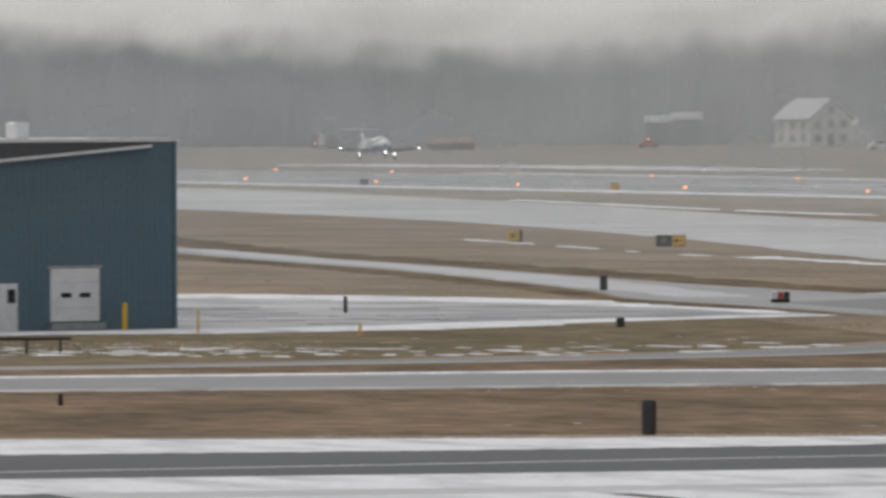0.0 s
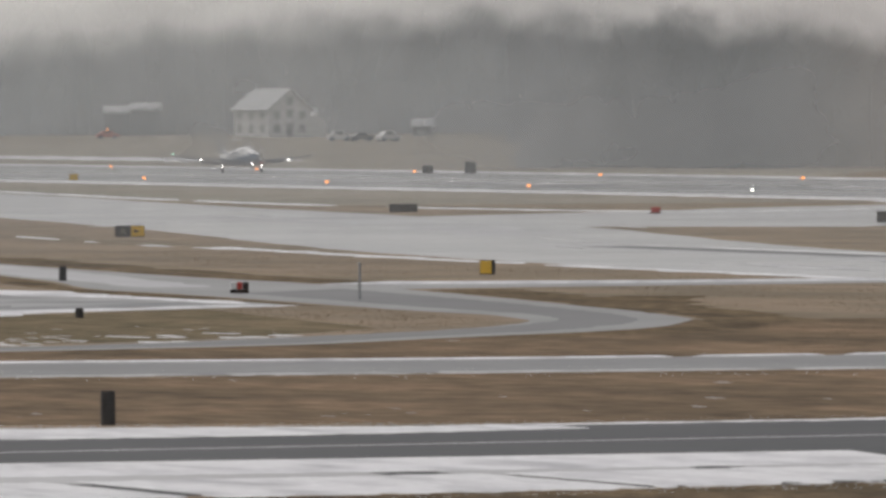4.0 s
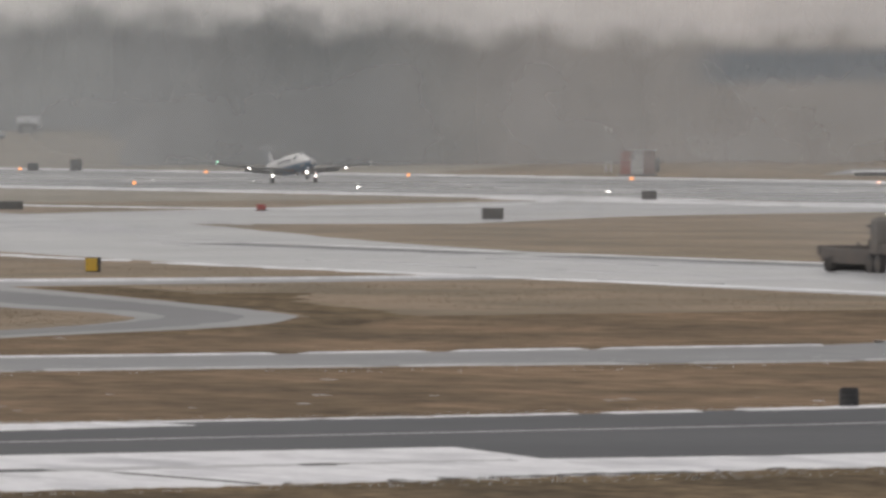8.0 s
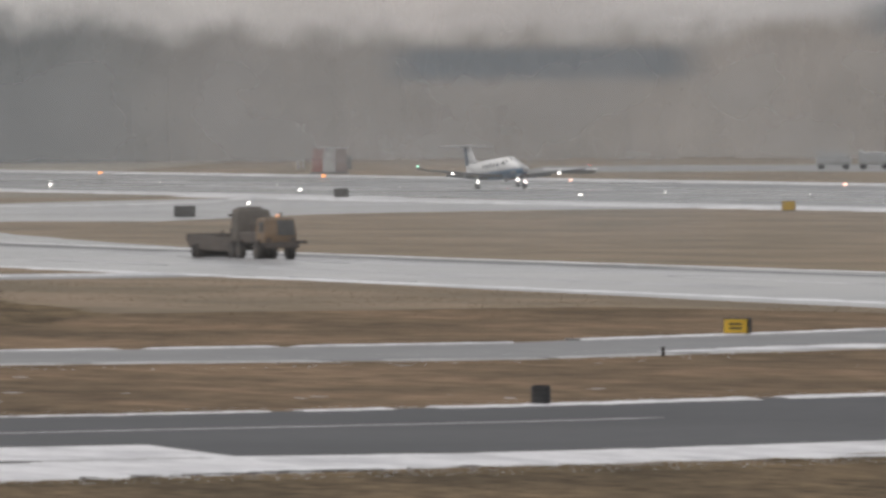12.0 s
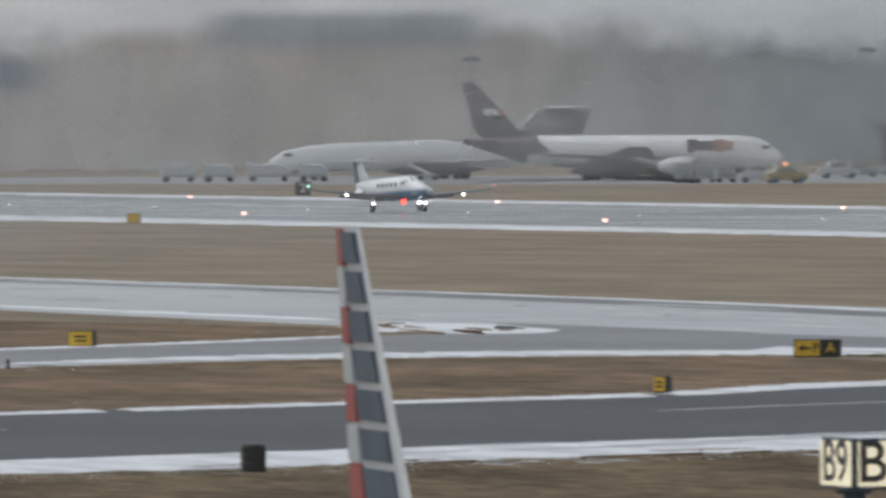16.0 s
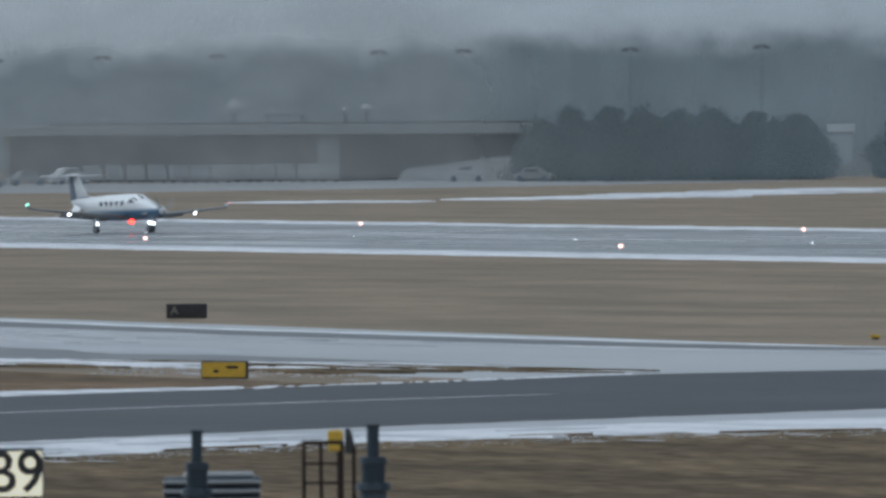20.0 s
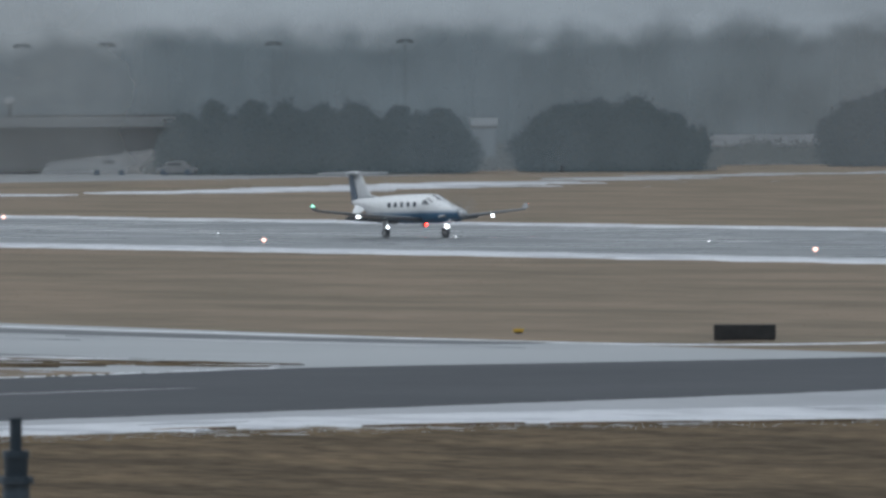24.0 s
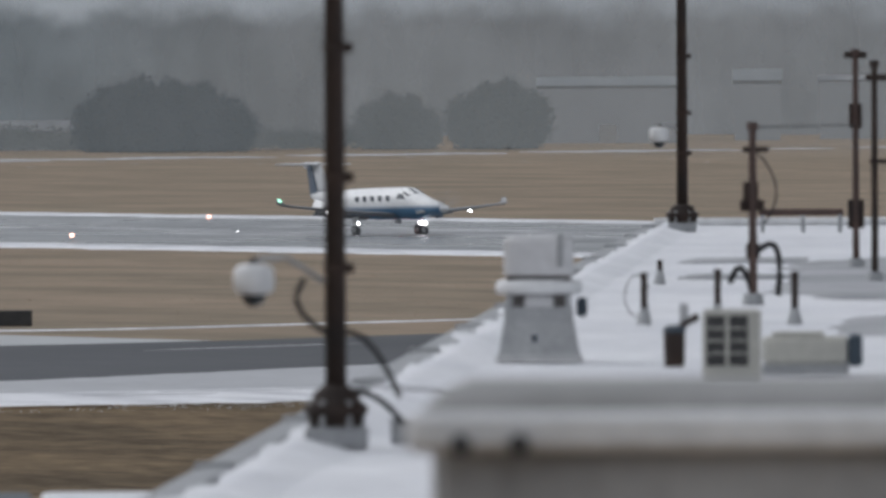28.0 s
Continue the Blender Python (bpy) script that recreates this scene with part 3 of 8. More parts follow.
def scatter(name, spots, mat, label, seed, size):
    """Small flat crusts strewn over areas: (x0, x1, y0, y1, how many)."""
    rnd = random.Random(seed)
    bm = bmesh.new()
    for x0, x1, y0, y1, k in spots:
        for _ in range(k):
            c = Vector((rnd.uniform(x0, x1), rnd.uniform(y0, y1), 0.0))
            a = rnd.uniform(0.5, 1.4) * size
            ring = [c + Vector((a * rnd.uniform(0.6, 1.6) * math.cos(q) * 1.6, a * rnd.uniform(0.4, 0.9) * math.sin(q), 0)) for q in (2 * math.pi * i / 7 for i in range(7))]
            top = bm.verts.new(c + Vector((0, 0, rnd.uniform(0.012, 0.03))))
            vs = [bm.verts.new(p) for p in ring]
            for i in range(7):
                bm.faces.new((vs[i], vs[(i + 1) % 7], top))
    return tagged(new(name, finish(name, bm, mat)), label, "snow", "", "stuff")


scatter("snow_crust", [(-462, -446, 98, 122, 110), (-456, -440, 116, 146, 70)], SNOW, "clods of old snow ploughed onto the grass", 6, 0.95)
scatter("snow_crust", [(-472, -440, 92, 150, 60), (-452, -436, 128, 150, 12), (-700, -600, 170, 180, 5), (-282, -276, 98, 112, 40), (-288, -281, 118, 150, 50), (-296, -290, 155, 190, 40), (-440, -415, 188, 204, 16), (-350, -338, 100, 150, 16),
                       (-1110, -950, 560, 760, 40), (-372, -352, 198, 208, 20), (-325, -270, 60, 100, 8), (-400, -340, 110, 170, 14)], DIRTY, "thin crusts of old snow strewn on the grass", 5, 0.5)

# upright tufts that roughen the grass, and broken snow along its edges
TUFTS = island_mix("brown_grass_tufts", ((0.150, 0.108, 0.068), (0.215, 0.152, 0.098), (0.275, 0.205, 0.135), (0.190, 0.145, 0.088), (0.235, 0.165, 0.105)))
DULLTUFTS = island_mix("dull_grass_tufts", ((0.118, 0.098, 0.072), (0.150, 0.122, 0.090), (0.180, 0.150, 0.112), (0.130, 0.110, 0.080), (0.165, 0.132, 0.098)))
STRAW = island_mix("straw_grass_tufts", ((0.24, 0.185, 0.125), (0.31, 0.235, 0.162), (0.37, 0.29, 0.205), (0.27, 0.22, 0.145), (0.33, 0.245, 0.17)))
CRUMBS = island_mix("snow_crumbs", ((0.80, 0.81, 0.84), (0.62, 0.63, 0.66), (0.74, 0.75, 0.78)), 0.8)
G = "low rough tufts of brown winter grass"
blades("rough_grass", ROAD_B[:9], [(-347, 60), (-334, 103), (-329, 118), (-330, 131), (-334, 144), (-339, 158), (-344, 170), (-350, 182), (-353, 196)], 26000, 0.016, TUFTS, G, 91, clump=25)
blades("rough_grass", [(-424, 60), (-428.5, 108), (-436, 130), (-445, 142), (-456, 152.5), (-470, 164.5), (-470, 180), (-470, 198)], [(-420, 60), (-413, 100), (-411, 122), (-408, 140), (-408, 155), (-410, 168), (-420, 185), (-436, 206)], 12000, 0.018, TUFTS, G, 92, clump=25)
blades("rough_grass", [(-274, 60), (-274, 91), (-279, 112), (-282, 127), (-287, 146), (-294, 164), (-292, 191), (-288, 225)], [(-225, 60), (-225, 91), (-230, 112), (-235, 127), (-240, 146), (-245, 164), (-240, 191), (-240, 225)], 34000, 0.012, DULLTUFTS, G, 93, clump=25)
blades("rough_grass", [(-640, 170), (-590, 176), (-540, 169), (-500, 166), (-470, 162)], [(-480, 100), (-480, 120), (-478, 135), (-452, 135), (-445, 141)], 16000, 0.018, STRAW, G, 94, clump=25)
blades("rough_grass", [(-690, 219), (-620, 214), (-560, 211), (-520, 210), (-450, 209)], [(-680, 195), (-600, 187), (-548, 185), (-500, 178), (-440, 200)], 14000, 0.018, STRAW, G, 95, clump=25)
blades("rough_grass", [(-760, 345), (-640, 353), (-520, 353), (-400, 353)], [(-760, 265), (-640, 250), (-520, 245), (-385, 243)], 22000, 0.014, STRAW, G, 96, clump=30)
blades("rough_grass", [(-1250, 300), (-1000, 268), (-850, 240), (-720, 222)], [(-1250, 260), (-1000, 245), (-850, 218), (-700, 196)], 14000, 0.015, STRAW, G, 97, clump=25)
for a, b, k, hi, power, seed in (([(-277, 90), (-279, 111), (-281.5, 127), (-286, 143), (-288, 151), (-293, 163), (-295, 177), (-292, 190), (-290, 199)], [(-271, 90), (-273, 108), (-276, 124), (-281, 140), (-283, 148), (-288, 160), (-289, 176), (-286, 189), (-284, 198)], 5200, 0.022, 2.2, 101),
                                 ([(-333, 92), (-328.5, 112), (-329, 122), (-331, 135), (-337, 152), (-342, 168), (-351, 180)], [(-338, 92), (-333, 112), (-333, 122), (-334, 135), (-340, 152), (-345, 168), (-354, 180)], 2600, 0.02, 2.6, 102),
                                 ([(-440, 100), (-446, 115), (-450, 128)], [(-472, 92), (-472, 110), (-468, 125)], 1500, 0.03, 1.0, 103),
                                 ([(-361, 211), (-370, 206), (-384, 203)], [(-357, 205), (-362, 200), (-372, 196)], 900, 0.03, 1.6, 104),
                                 ([(-400, 110), (-396, 130), (-393, 150), (-396, 172)], [(-384, 110), (-382, 130), (-378, 150), (-384, 172)], 700, 0.03, 1.8, 105)):
    blades("broken_snow", a, b, k, hi, CRUMBS, "broken crumbs of old snow at the bank's edge", seed, "snow", 45, power)
# thin streaks of slush drawn out by tyres
def streaks(name, edge_a, edge_b, count, mat, label, seed, wide=(0.10, 0.45), length=(0.02, 0.10), category="slush"):
    rs = np.random.RandomState(seed)
    tri = []
    for _ in range(count):
        u, v, run = rs.rand() * 0.9, rs.rand(), length[0] + (length[1] - length[0]) * rs.rand()
        us = np.linspace(u, min(u + run, 1.0), 9)
        a, b = along(edge_a, us), along(edge_b, us)
        c = a + (b - a) * (v + 0.01 * np.cumsum(rs.randn(9))[:, None] * 0.4)
        w = (wide[0] + (wide[1] - wide[0]) * rs.rand()) * np.sin(np.linspace(0.05, 3.09, 9)) * (0.7 + 0.6 * rs.rand(9))
        d = (b - a) / np.linalg.norm(b - a, axis=1)[:, None]
        rows = [np.c_[c + d * (k * w)[:, None], np.full(9, z)] for k, z in ((-1.0, 0.0), (-0.75, 0.066), (0.75, 0.066), (1.0, 0.0))]
        for lo, up in zip(rows, rows[1:]):
            for i in range(8):
                tri += [lo[i], lo[i + 1], up[i + 1], lo[i], up[i + 1], up[i]]
    return tagged(new(name, mesh_of(name, tri, mat)), label, category, "", "stuff")


streaks("slush", [(-700, 255), (-600, 242), (-540, 242), (-440, 236), (-380, 238)], [(-690, 222), (-600, 215), (-540, 213), (-440, 211.5), (-362, 214)], 26, SLUSH, "thin streaks of slush along the taxiway", 111)
streaks("slush", [(-1000, 300), (-880, 296), (-780, 280), (-700, 262)], [(-1000, 270), (-880, 252), (-780, 240), (-700, 224)], 12, SLUSH, "thin streaks of slush along the taxiway", 112)
streaks("slush", [(-560, 95), (-556, 130), (-545, 155)], [(-495, 95), (-496, 130), (-510, 155)], 50, SLUSH, "thin streaks of slush on the apron", 113)
streaks("slush", [(-1300, 385), (-900, 385), (-500, 385)], [(-1300, 412), (-900, 412), (-500, 412)], 60, SLUSH, "thin streaks of slush along the runway", 114)

# dark wet gaps and bare earth that break the snow banks
B = "dark bare earth showing through thin snow"
streaks("bare_earth", [(-281, 117), (-283, 127), (-287.5, 142), (-289, 150), (-294, 162), (-296.5, 177), (-293.5, 190), (-291, 199), (-287, 220)], [(-278.5, 109), (-280, 127), (-284, 142), (-286, 150), (-291, 162), (-293, 177), (-290, 190), (-289.5, 199), (-285.5, 220)], 16, EARTH, B, 121, (0.25, 0.6), (0.01, 0.05), "earth")
streaks("wet_gap", [(-289, 119), (-293, 133), (-297, 147), (-300, 157), (-301, 168), (-303.5, 184), (-302, 198), (-301, 210), (-300, 226)], [(-284, 119), (-287, 133), (-291, 147), (-293, 157), (-297, 168), (-299, 184), (-297, 198), (-295, 210), (-292, 226)], 18, SLUSH, "grey wet gaps between strips of snow", 122, (0.3, 1.1), (0.02, 0.08), "slush")
streaks("bare_earth", [(-400, 203), (-384, 209), (-374, 210.5), (-361, 213.5)], [(-390, 196), (-375, 201), (-366, 203), (-358, 209.5)], 34, DULLEARTH, B, 123, (0.3, 0.9), (0.08, 0.3), "earth")

streaks("bare_earth", [(-450, 212), (-441, 210.5), (-434, 209), (-427, 205)], [(-450, 209), (-441, 204), (-434, 202), (-427, 202)], 16, EARTH, B, 125, (0.2, 0.6), (0.1, 0.3), "earth")

# ---- misty distance: sky bank, mist and woods ----
def steps(n, stops):
    """A colour ramp along the azimuth, from -84 to -46 degrees."""
    ramp = n.new("ShaderNodeValToRGB")
    while len(ramp.color_ramp.elements) < len(stops):
        ramp.color_ramp.elements.new(0.5)
    for e, (az, c) in zip(ramp.color_ramp.elements, stops):
        e.position, e.color = (az + 84) / 38, (*(c if isinstance(c, tuple) else (c, c, c)), 1)
    return ramp


def sums(n, l, how, a, b, c=None):
    """One step of arithmetic between sockets or numbers."""
    m = n.new("ShaderNodeMath")
    m.operation = how
    for i, v in enumerate((a, b) if c is None else (a, b, c)):
        if isinstance(v, (int, float)):
            m.inputs[i].default_value = v
        else:
            l.new(v, m.inputs[i])
    return m.outputs[0]


def ease(n, l, v, lo, hi, to=(0.0, 1.0)):
    m = n.new("ShaderNodeMapRange")
    m.interpolation_type = "SMOOTHSTEP"
    l.new(v, m.inputs[0])
    for i, k in enumerate((lo, hi, *to)):
        if isinstance(k, (int, float)):
            m.inputs[i + 1].default_value = k
        else:
            l.new(k, m.inputs[i + 1])
    return m.outputs[0]


def blend(n, l, share, a, b):
    m = n.new("ShaderNodeMix")
    m.data_type = "RGBA"
    for i, v in ((0, share), (6, a), (7, b)):
        if isinstance(v, tuple):
            m.inputs[i].default_value = (*v, 1)
        elif isinstance(v, (int, float)):
            m.inputs[i].default_value = v
        else:
            l.new(v, m.inputs[i])
    return m.outputs[2]


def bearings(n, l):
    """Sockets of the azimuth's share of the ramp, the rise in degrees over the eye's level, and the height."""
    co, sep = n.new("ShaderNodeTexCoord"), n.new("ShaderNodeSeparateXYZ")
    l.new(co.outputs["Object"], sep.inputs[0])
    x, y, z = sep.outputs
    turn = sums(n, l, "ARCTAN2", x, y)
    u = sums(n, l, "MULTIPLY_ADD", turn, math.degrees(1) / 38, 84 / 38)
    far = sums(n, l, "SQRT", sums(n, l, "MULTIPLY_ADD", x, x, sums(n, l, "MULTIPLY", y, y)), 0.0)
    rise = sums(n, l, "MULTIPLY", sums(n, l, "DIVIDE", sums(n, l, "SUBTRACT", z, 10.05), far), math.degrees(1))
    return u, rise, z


def grain(n, l, u, rise, across, up, detail=4):
    tex, vec = n.new("ShaderNodeTexNoise"), n.new("ShaderNodeCombineXYZ")
    tex.inputs["Scale"].default_value, tex.inputs["Detail"].default_value = 1.0, detail
    l.new(sums(n, l, "MULTIPLY", u, across), vec.inputs[0]), l.new(sums(n, l, "MULTIPLY", rise, up), vec.inputs[1])
    l.new(vec.outputs[0], tex.inputs["Vector"])
    return tex.outputs[0]


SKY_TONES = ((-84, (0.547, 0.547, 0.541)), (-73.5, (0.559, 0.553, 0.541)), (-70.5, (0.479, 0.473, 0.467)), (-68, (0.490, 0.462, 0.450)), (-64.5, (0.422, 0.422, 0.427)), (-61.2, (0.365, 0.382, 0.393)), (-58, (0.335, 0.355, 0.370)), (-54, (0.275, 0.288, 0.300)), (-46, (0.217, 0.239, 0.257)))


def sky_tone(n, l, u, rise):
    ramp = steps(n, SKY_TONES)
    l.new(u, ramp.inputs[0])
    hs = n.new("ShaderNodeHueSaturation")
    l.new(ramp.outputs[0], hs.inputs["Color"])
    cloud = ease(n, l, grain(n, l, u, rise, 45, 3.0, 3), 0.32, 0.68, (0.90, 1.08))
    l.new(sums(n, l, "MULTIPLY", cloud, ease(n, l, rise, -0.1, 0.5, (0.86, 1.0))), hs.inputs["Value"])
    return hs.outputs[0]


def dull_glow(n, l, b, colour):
    """Dull matter that glows: the mist's light is put into its emission."""
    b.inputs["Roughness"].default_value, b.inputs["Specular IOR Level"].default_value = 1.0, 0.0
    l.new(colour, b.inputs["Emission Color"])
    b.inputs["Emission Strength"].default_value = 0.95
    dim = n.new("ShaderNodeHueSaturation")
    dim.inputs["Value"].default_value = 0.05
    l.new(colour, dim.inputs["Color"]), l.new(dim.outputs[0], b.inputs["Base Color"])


# woods' colours along the azimuth, with the haze already in them
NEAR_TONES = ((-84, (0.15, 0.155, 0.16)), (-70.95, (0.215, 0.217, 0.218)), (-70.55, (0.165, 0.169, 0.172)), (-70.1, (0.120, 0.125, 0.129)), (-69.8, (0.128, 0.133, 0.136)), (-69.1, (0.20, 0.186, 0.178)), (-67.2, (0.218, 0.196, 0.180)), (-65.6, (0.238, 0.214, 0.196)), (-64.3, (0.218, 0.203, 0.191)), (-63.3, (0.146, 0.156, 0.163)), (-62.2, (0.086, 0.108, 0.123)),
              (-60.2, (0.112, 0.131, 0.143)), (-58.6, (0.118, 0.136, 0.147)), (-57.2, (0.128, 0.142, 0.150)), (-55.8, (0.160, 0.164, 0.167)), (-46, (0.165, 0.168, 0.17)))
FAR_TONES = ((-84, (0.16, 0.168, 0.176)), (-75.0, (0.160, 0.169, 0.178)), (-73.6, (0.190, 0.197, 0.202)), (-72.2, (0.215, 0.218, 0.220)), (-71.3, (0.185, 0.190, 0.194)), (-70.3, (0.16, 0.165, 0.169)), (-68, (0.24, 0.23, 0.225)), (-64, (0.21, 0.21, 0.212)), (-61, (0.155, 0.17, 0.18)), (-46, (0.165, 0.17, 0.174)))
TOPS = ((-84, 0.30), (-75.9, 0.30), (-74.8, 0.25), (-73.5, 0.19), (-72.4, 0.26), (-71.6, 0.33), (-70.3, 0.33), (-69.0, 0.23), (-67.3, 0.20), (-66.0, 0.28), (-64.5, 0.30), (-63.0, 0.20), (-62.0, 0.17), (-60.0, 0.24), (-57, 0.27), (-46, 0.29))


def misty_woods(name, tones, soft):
    """Glowing woods with haze put into their colour; their tops dissolve into the sky behind them, and two dark bars of
    window reflection are painted on.
    """
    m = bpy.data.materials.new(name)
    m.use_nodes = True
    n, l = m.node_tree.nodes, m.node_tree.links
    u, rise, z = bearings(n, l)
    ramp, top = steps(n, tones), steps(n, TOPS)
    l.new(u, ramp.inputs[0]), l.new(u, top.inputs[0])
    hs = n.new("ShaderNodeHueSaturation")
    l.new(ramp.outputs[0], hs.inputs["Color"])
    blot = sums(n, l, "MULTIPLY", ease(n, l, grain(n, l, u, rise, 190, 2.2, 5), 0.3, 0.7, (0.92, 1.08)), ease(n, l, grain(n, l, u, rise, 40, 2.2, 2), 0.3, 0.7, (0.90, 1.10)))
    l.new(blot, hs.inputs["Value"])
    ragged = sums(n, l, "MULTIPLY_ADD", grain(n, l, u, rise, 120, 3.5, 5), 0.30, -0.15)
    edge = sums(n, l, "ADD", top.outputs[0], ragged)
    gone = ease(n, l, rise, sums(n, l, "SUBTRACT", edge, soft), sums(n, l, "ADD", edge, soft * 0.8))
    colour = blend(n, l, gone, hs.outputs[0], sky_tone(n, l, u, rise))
    # two soft dark bars: a reflection in window glass, painted into the colour
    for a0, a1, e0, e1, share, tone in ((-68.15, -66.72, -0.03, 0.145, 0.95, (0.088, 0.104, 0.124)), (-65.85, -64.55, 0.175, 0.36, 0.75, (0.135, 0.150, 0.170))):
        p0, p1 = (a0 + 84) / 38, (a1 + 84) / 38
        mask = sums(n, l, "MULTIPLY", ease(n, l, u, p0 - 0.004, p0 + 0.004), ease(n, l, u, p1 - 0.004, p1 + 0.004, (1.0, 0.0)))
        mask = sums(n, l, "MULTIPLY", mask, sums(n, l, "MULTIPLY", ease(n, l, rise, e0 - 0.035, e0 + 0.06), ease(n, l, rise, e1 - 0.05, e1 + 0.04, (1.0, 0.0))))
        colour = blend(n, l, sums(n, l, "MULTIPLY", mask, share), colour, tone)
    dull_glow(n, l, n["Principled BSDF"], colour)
    return m


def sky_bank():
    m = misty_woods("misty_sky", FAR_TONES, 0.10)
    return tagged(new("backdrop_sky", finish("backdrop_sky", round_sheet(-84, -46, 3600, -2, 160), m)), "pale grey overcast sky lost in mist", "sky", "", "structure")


def round_sheet(az0, az1, d, z0, z1):
    bm = bmesh.new()
    k = int((az1 - az0) * 1.5)
    rows = [[bm.verts.new(spot(az0 + (az1 - az0) * i / k, d, z)) for z in (z0, z1)] for i in range(k + 1)]
    for a, b in zip(rows, rows[1:]):
        bm.faces.new((a[0], b[0], b[1], a[1]))
    return bm


def mist(d, base, crest, density):
    """A see-through sheet added to stand in for haze: pale matter that scatters daylight, dense near the ground,
    thinning upwards; density along the azimuth.
    """
    m = bpy.data.materials.new("haze_veil")
    m.use_nodes = True
    n, l = m.node_tree.nodes, m.node_tree.links
    n.remove(n["Principled BSDF"])
    veil, clear, mix = n.new("ShaderNodeBsdfDiffuse"), n.new("ShaderNodeBsdfTransparent"), n.new("ShaderNodeMixShader")
    veil.inputs["Color"].default_value = (0.70, 0.73, 0.745, 1)
    u, rise, z = bearings(n, l)
    dens = steps(n, density)
    l.new(u, dens.inputs[0])
    thick = sums(n, l, "MULTIPLY", ease(n, l, z, 0.0, base), ease(n, l, z, crest * 0.35, crest, (1.0, 0.0)))
    thick = sums(n, l, "MULTIPLY", thick, ease(n, l, grain(n, l, u, rise, 60, 2.0, 3), 0.3, 0.7, (0.8, 1.2)))
    l.new(sums(n, l, "MULTIPLY", thick, dens.outputs[0]), mix.inputs[0])
    l.new(clear.outputs[0], mix.inputs[1]), l.new(veil.outputs[0], mix.inputs[2]), l.new(mix.outputs[0], n["Material Output"].inputs["Surface"])
    return tagged(new("mist", finish("mist", round_sheet(-82, -48, d, 0.0, crest), m)), "thin pale veil added as haze over the airfield", "mist", "", "structure")


sky_bank()
mist(560, 4.5, 18, ((-84, 0.26), (-74, 0.26), (-71, 0.24), (-67, 0.25), (-65, 0.13), (-62, 0.04), (-58, 0.0), (-46, 0.0)))
mist(1170, 2.2, 24, ((-84, 0.30), (-72, 0.28), (-67, 0.33), (-64, 0.30), (-62.6, 0.46), (-61.4, 0.50), (-60.5, 0.48), (-60.05, 0.16), (-59.8, 0.13), (-57, 0.13), (-54, 0.20), (-46, 0.20)))
mist(2200, 6.0, 34, ((-84, 0.22), (-71, 0.22), (-68, 0.1), (-46, 0.0)))


def woods(name, az0, az1, d0, d1, height, count, mat, label, seed, twigs=150, spread=4.5):
    """Bare winter trees in a belt, joined: thin trunks with clouds of fine twigs."""
    rnd = np.random.RandomState(seed)
    tris = []
    for i in range(count):
        az = az0 + (az1 - az0) * (i + rnd.rand()) / count + 0.1 * max(-2.0, min(2.0, rnd.randn()))
        d = d0 + (d1 - d0) * rnd.rand()
        h = height * (0.80 + 0.26 * rnd.rand() ** 0.7 + 0.06 * math.sin(az * 3.1) + 0.05 * math.sin(az * 7.7 + 1))
        h *= (0.30 + 0.70 * max(0.0, min(1.0, (az - az0) / 0.7)) ** 0.6) * (0.75 + 0.35 * rnd.rand()) if -70.8 < az0 < -70.7 else 1.0
        base = np.array(spot(az, d))
        r = spread * (0.45 + 0.8 * rnd.rand())
        w = 0.14 + 0.1 * rnd.rand()
        foot = np.array([(w * math.cos(2.1 * a), w * math.sin(2.1 * a), 0) for a in range(3)])
        tip = np.array((0.3 * rnd.randn(), 0.3 * rnd.randn(), h * 0.95))
        tris.append(np.array([(foot[0], foot[1], tip), (foot[1], foot[2], tip), (foot[2], foot[0], tip)]).reshape(-1, 3) + base)
        ring = [[np.array((q * math.cos(a) * (0.6 + 0.6 * rnd.rand()), q * math.sin(a) * (0.6 + 0.6 * rnd.rand()), z * h + (0.05 if d > 2000 else 0.08) * h * z * rnd.randn())) for a in (2 * math.pi * j / 9 for j in range(9))] for z, q in ((0.0, 0.85 * r), (0.3, 0.9 * r), (0.52, 0.8 * r), (0.68, 0.6 * r), (0.78, 0.38 * r), (0.84, 0.1 * r))]
        core = [t_ for lo, up in zip(ring, ring[1:]) for j in range(9) for t_ in (lo[j], lo[(j + 1) % 9], up[(j + 1) % 9], lo[j], up[(j + 1) % 9], up[j])]
        tris.append(np.array(core) + base)
        u = rnd.randn(twigs, 3)
        u /= np.linalg.norm(u, axis=1)[:, None]
        p = u * (rnd.rand(twigs, 1) ** 0.3) * (r * 1.08, r * 1.08, h * 0.46) + (0, 0, h * 0.46)
        k = int(twigs * 0.4)
        p[:k] = np.stack([r * 1.1 * rnd.randn(k), r * 1.1 * rnd.randn(k), h * 0.42 * rnd.rand(k)], 1)
        p[k:, :2] *= np.clip(1.25 - 0.75 * (p[k:, 2:] / h), 0.25, 1)
        s = (0.10 + 0.24 * rnd.rand(twigs, 1)) * (h / 16)
        a, b = rnd.randn(twigs, 3) * s * (1, 1, 1.5), rnd.randn(twigs, 3) * s * 0.6
        tri = np.stack([p, p + a, p + b], 1).reshape(-1, 3) + base
        tri[:, 2] = np.maximum(tri[:, 2], 0.05)
        tris.append(tri)
    me = mesh_of(name, np.concatenate(tris), mat)
    return tagged(new(name, me), label, "woods", "", "stuff")


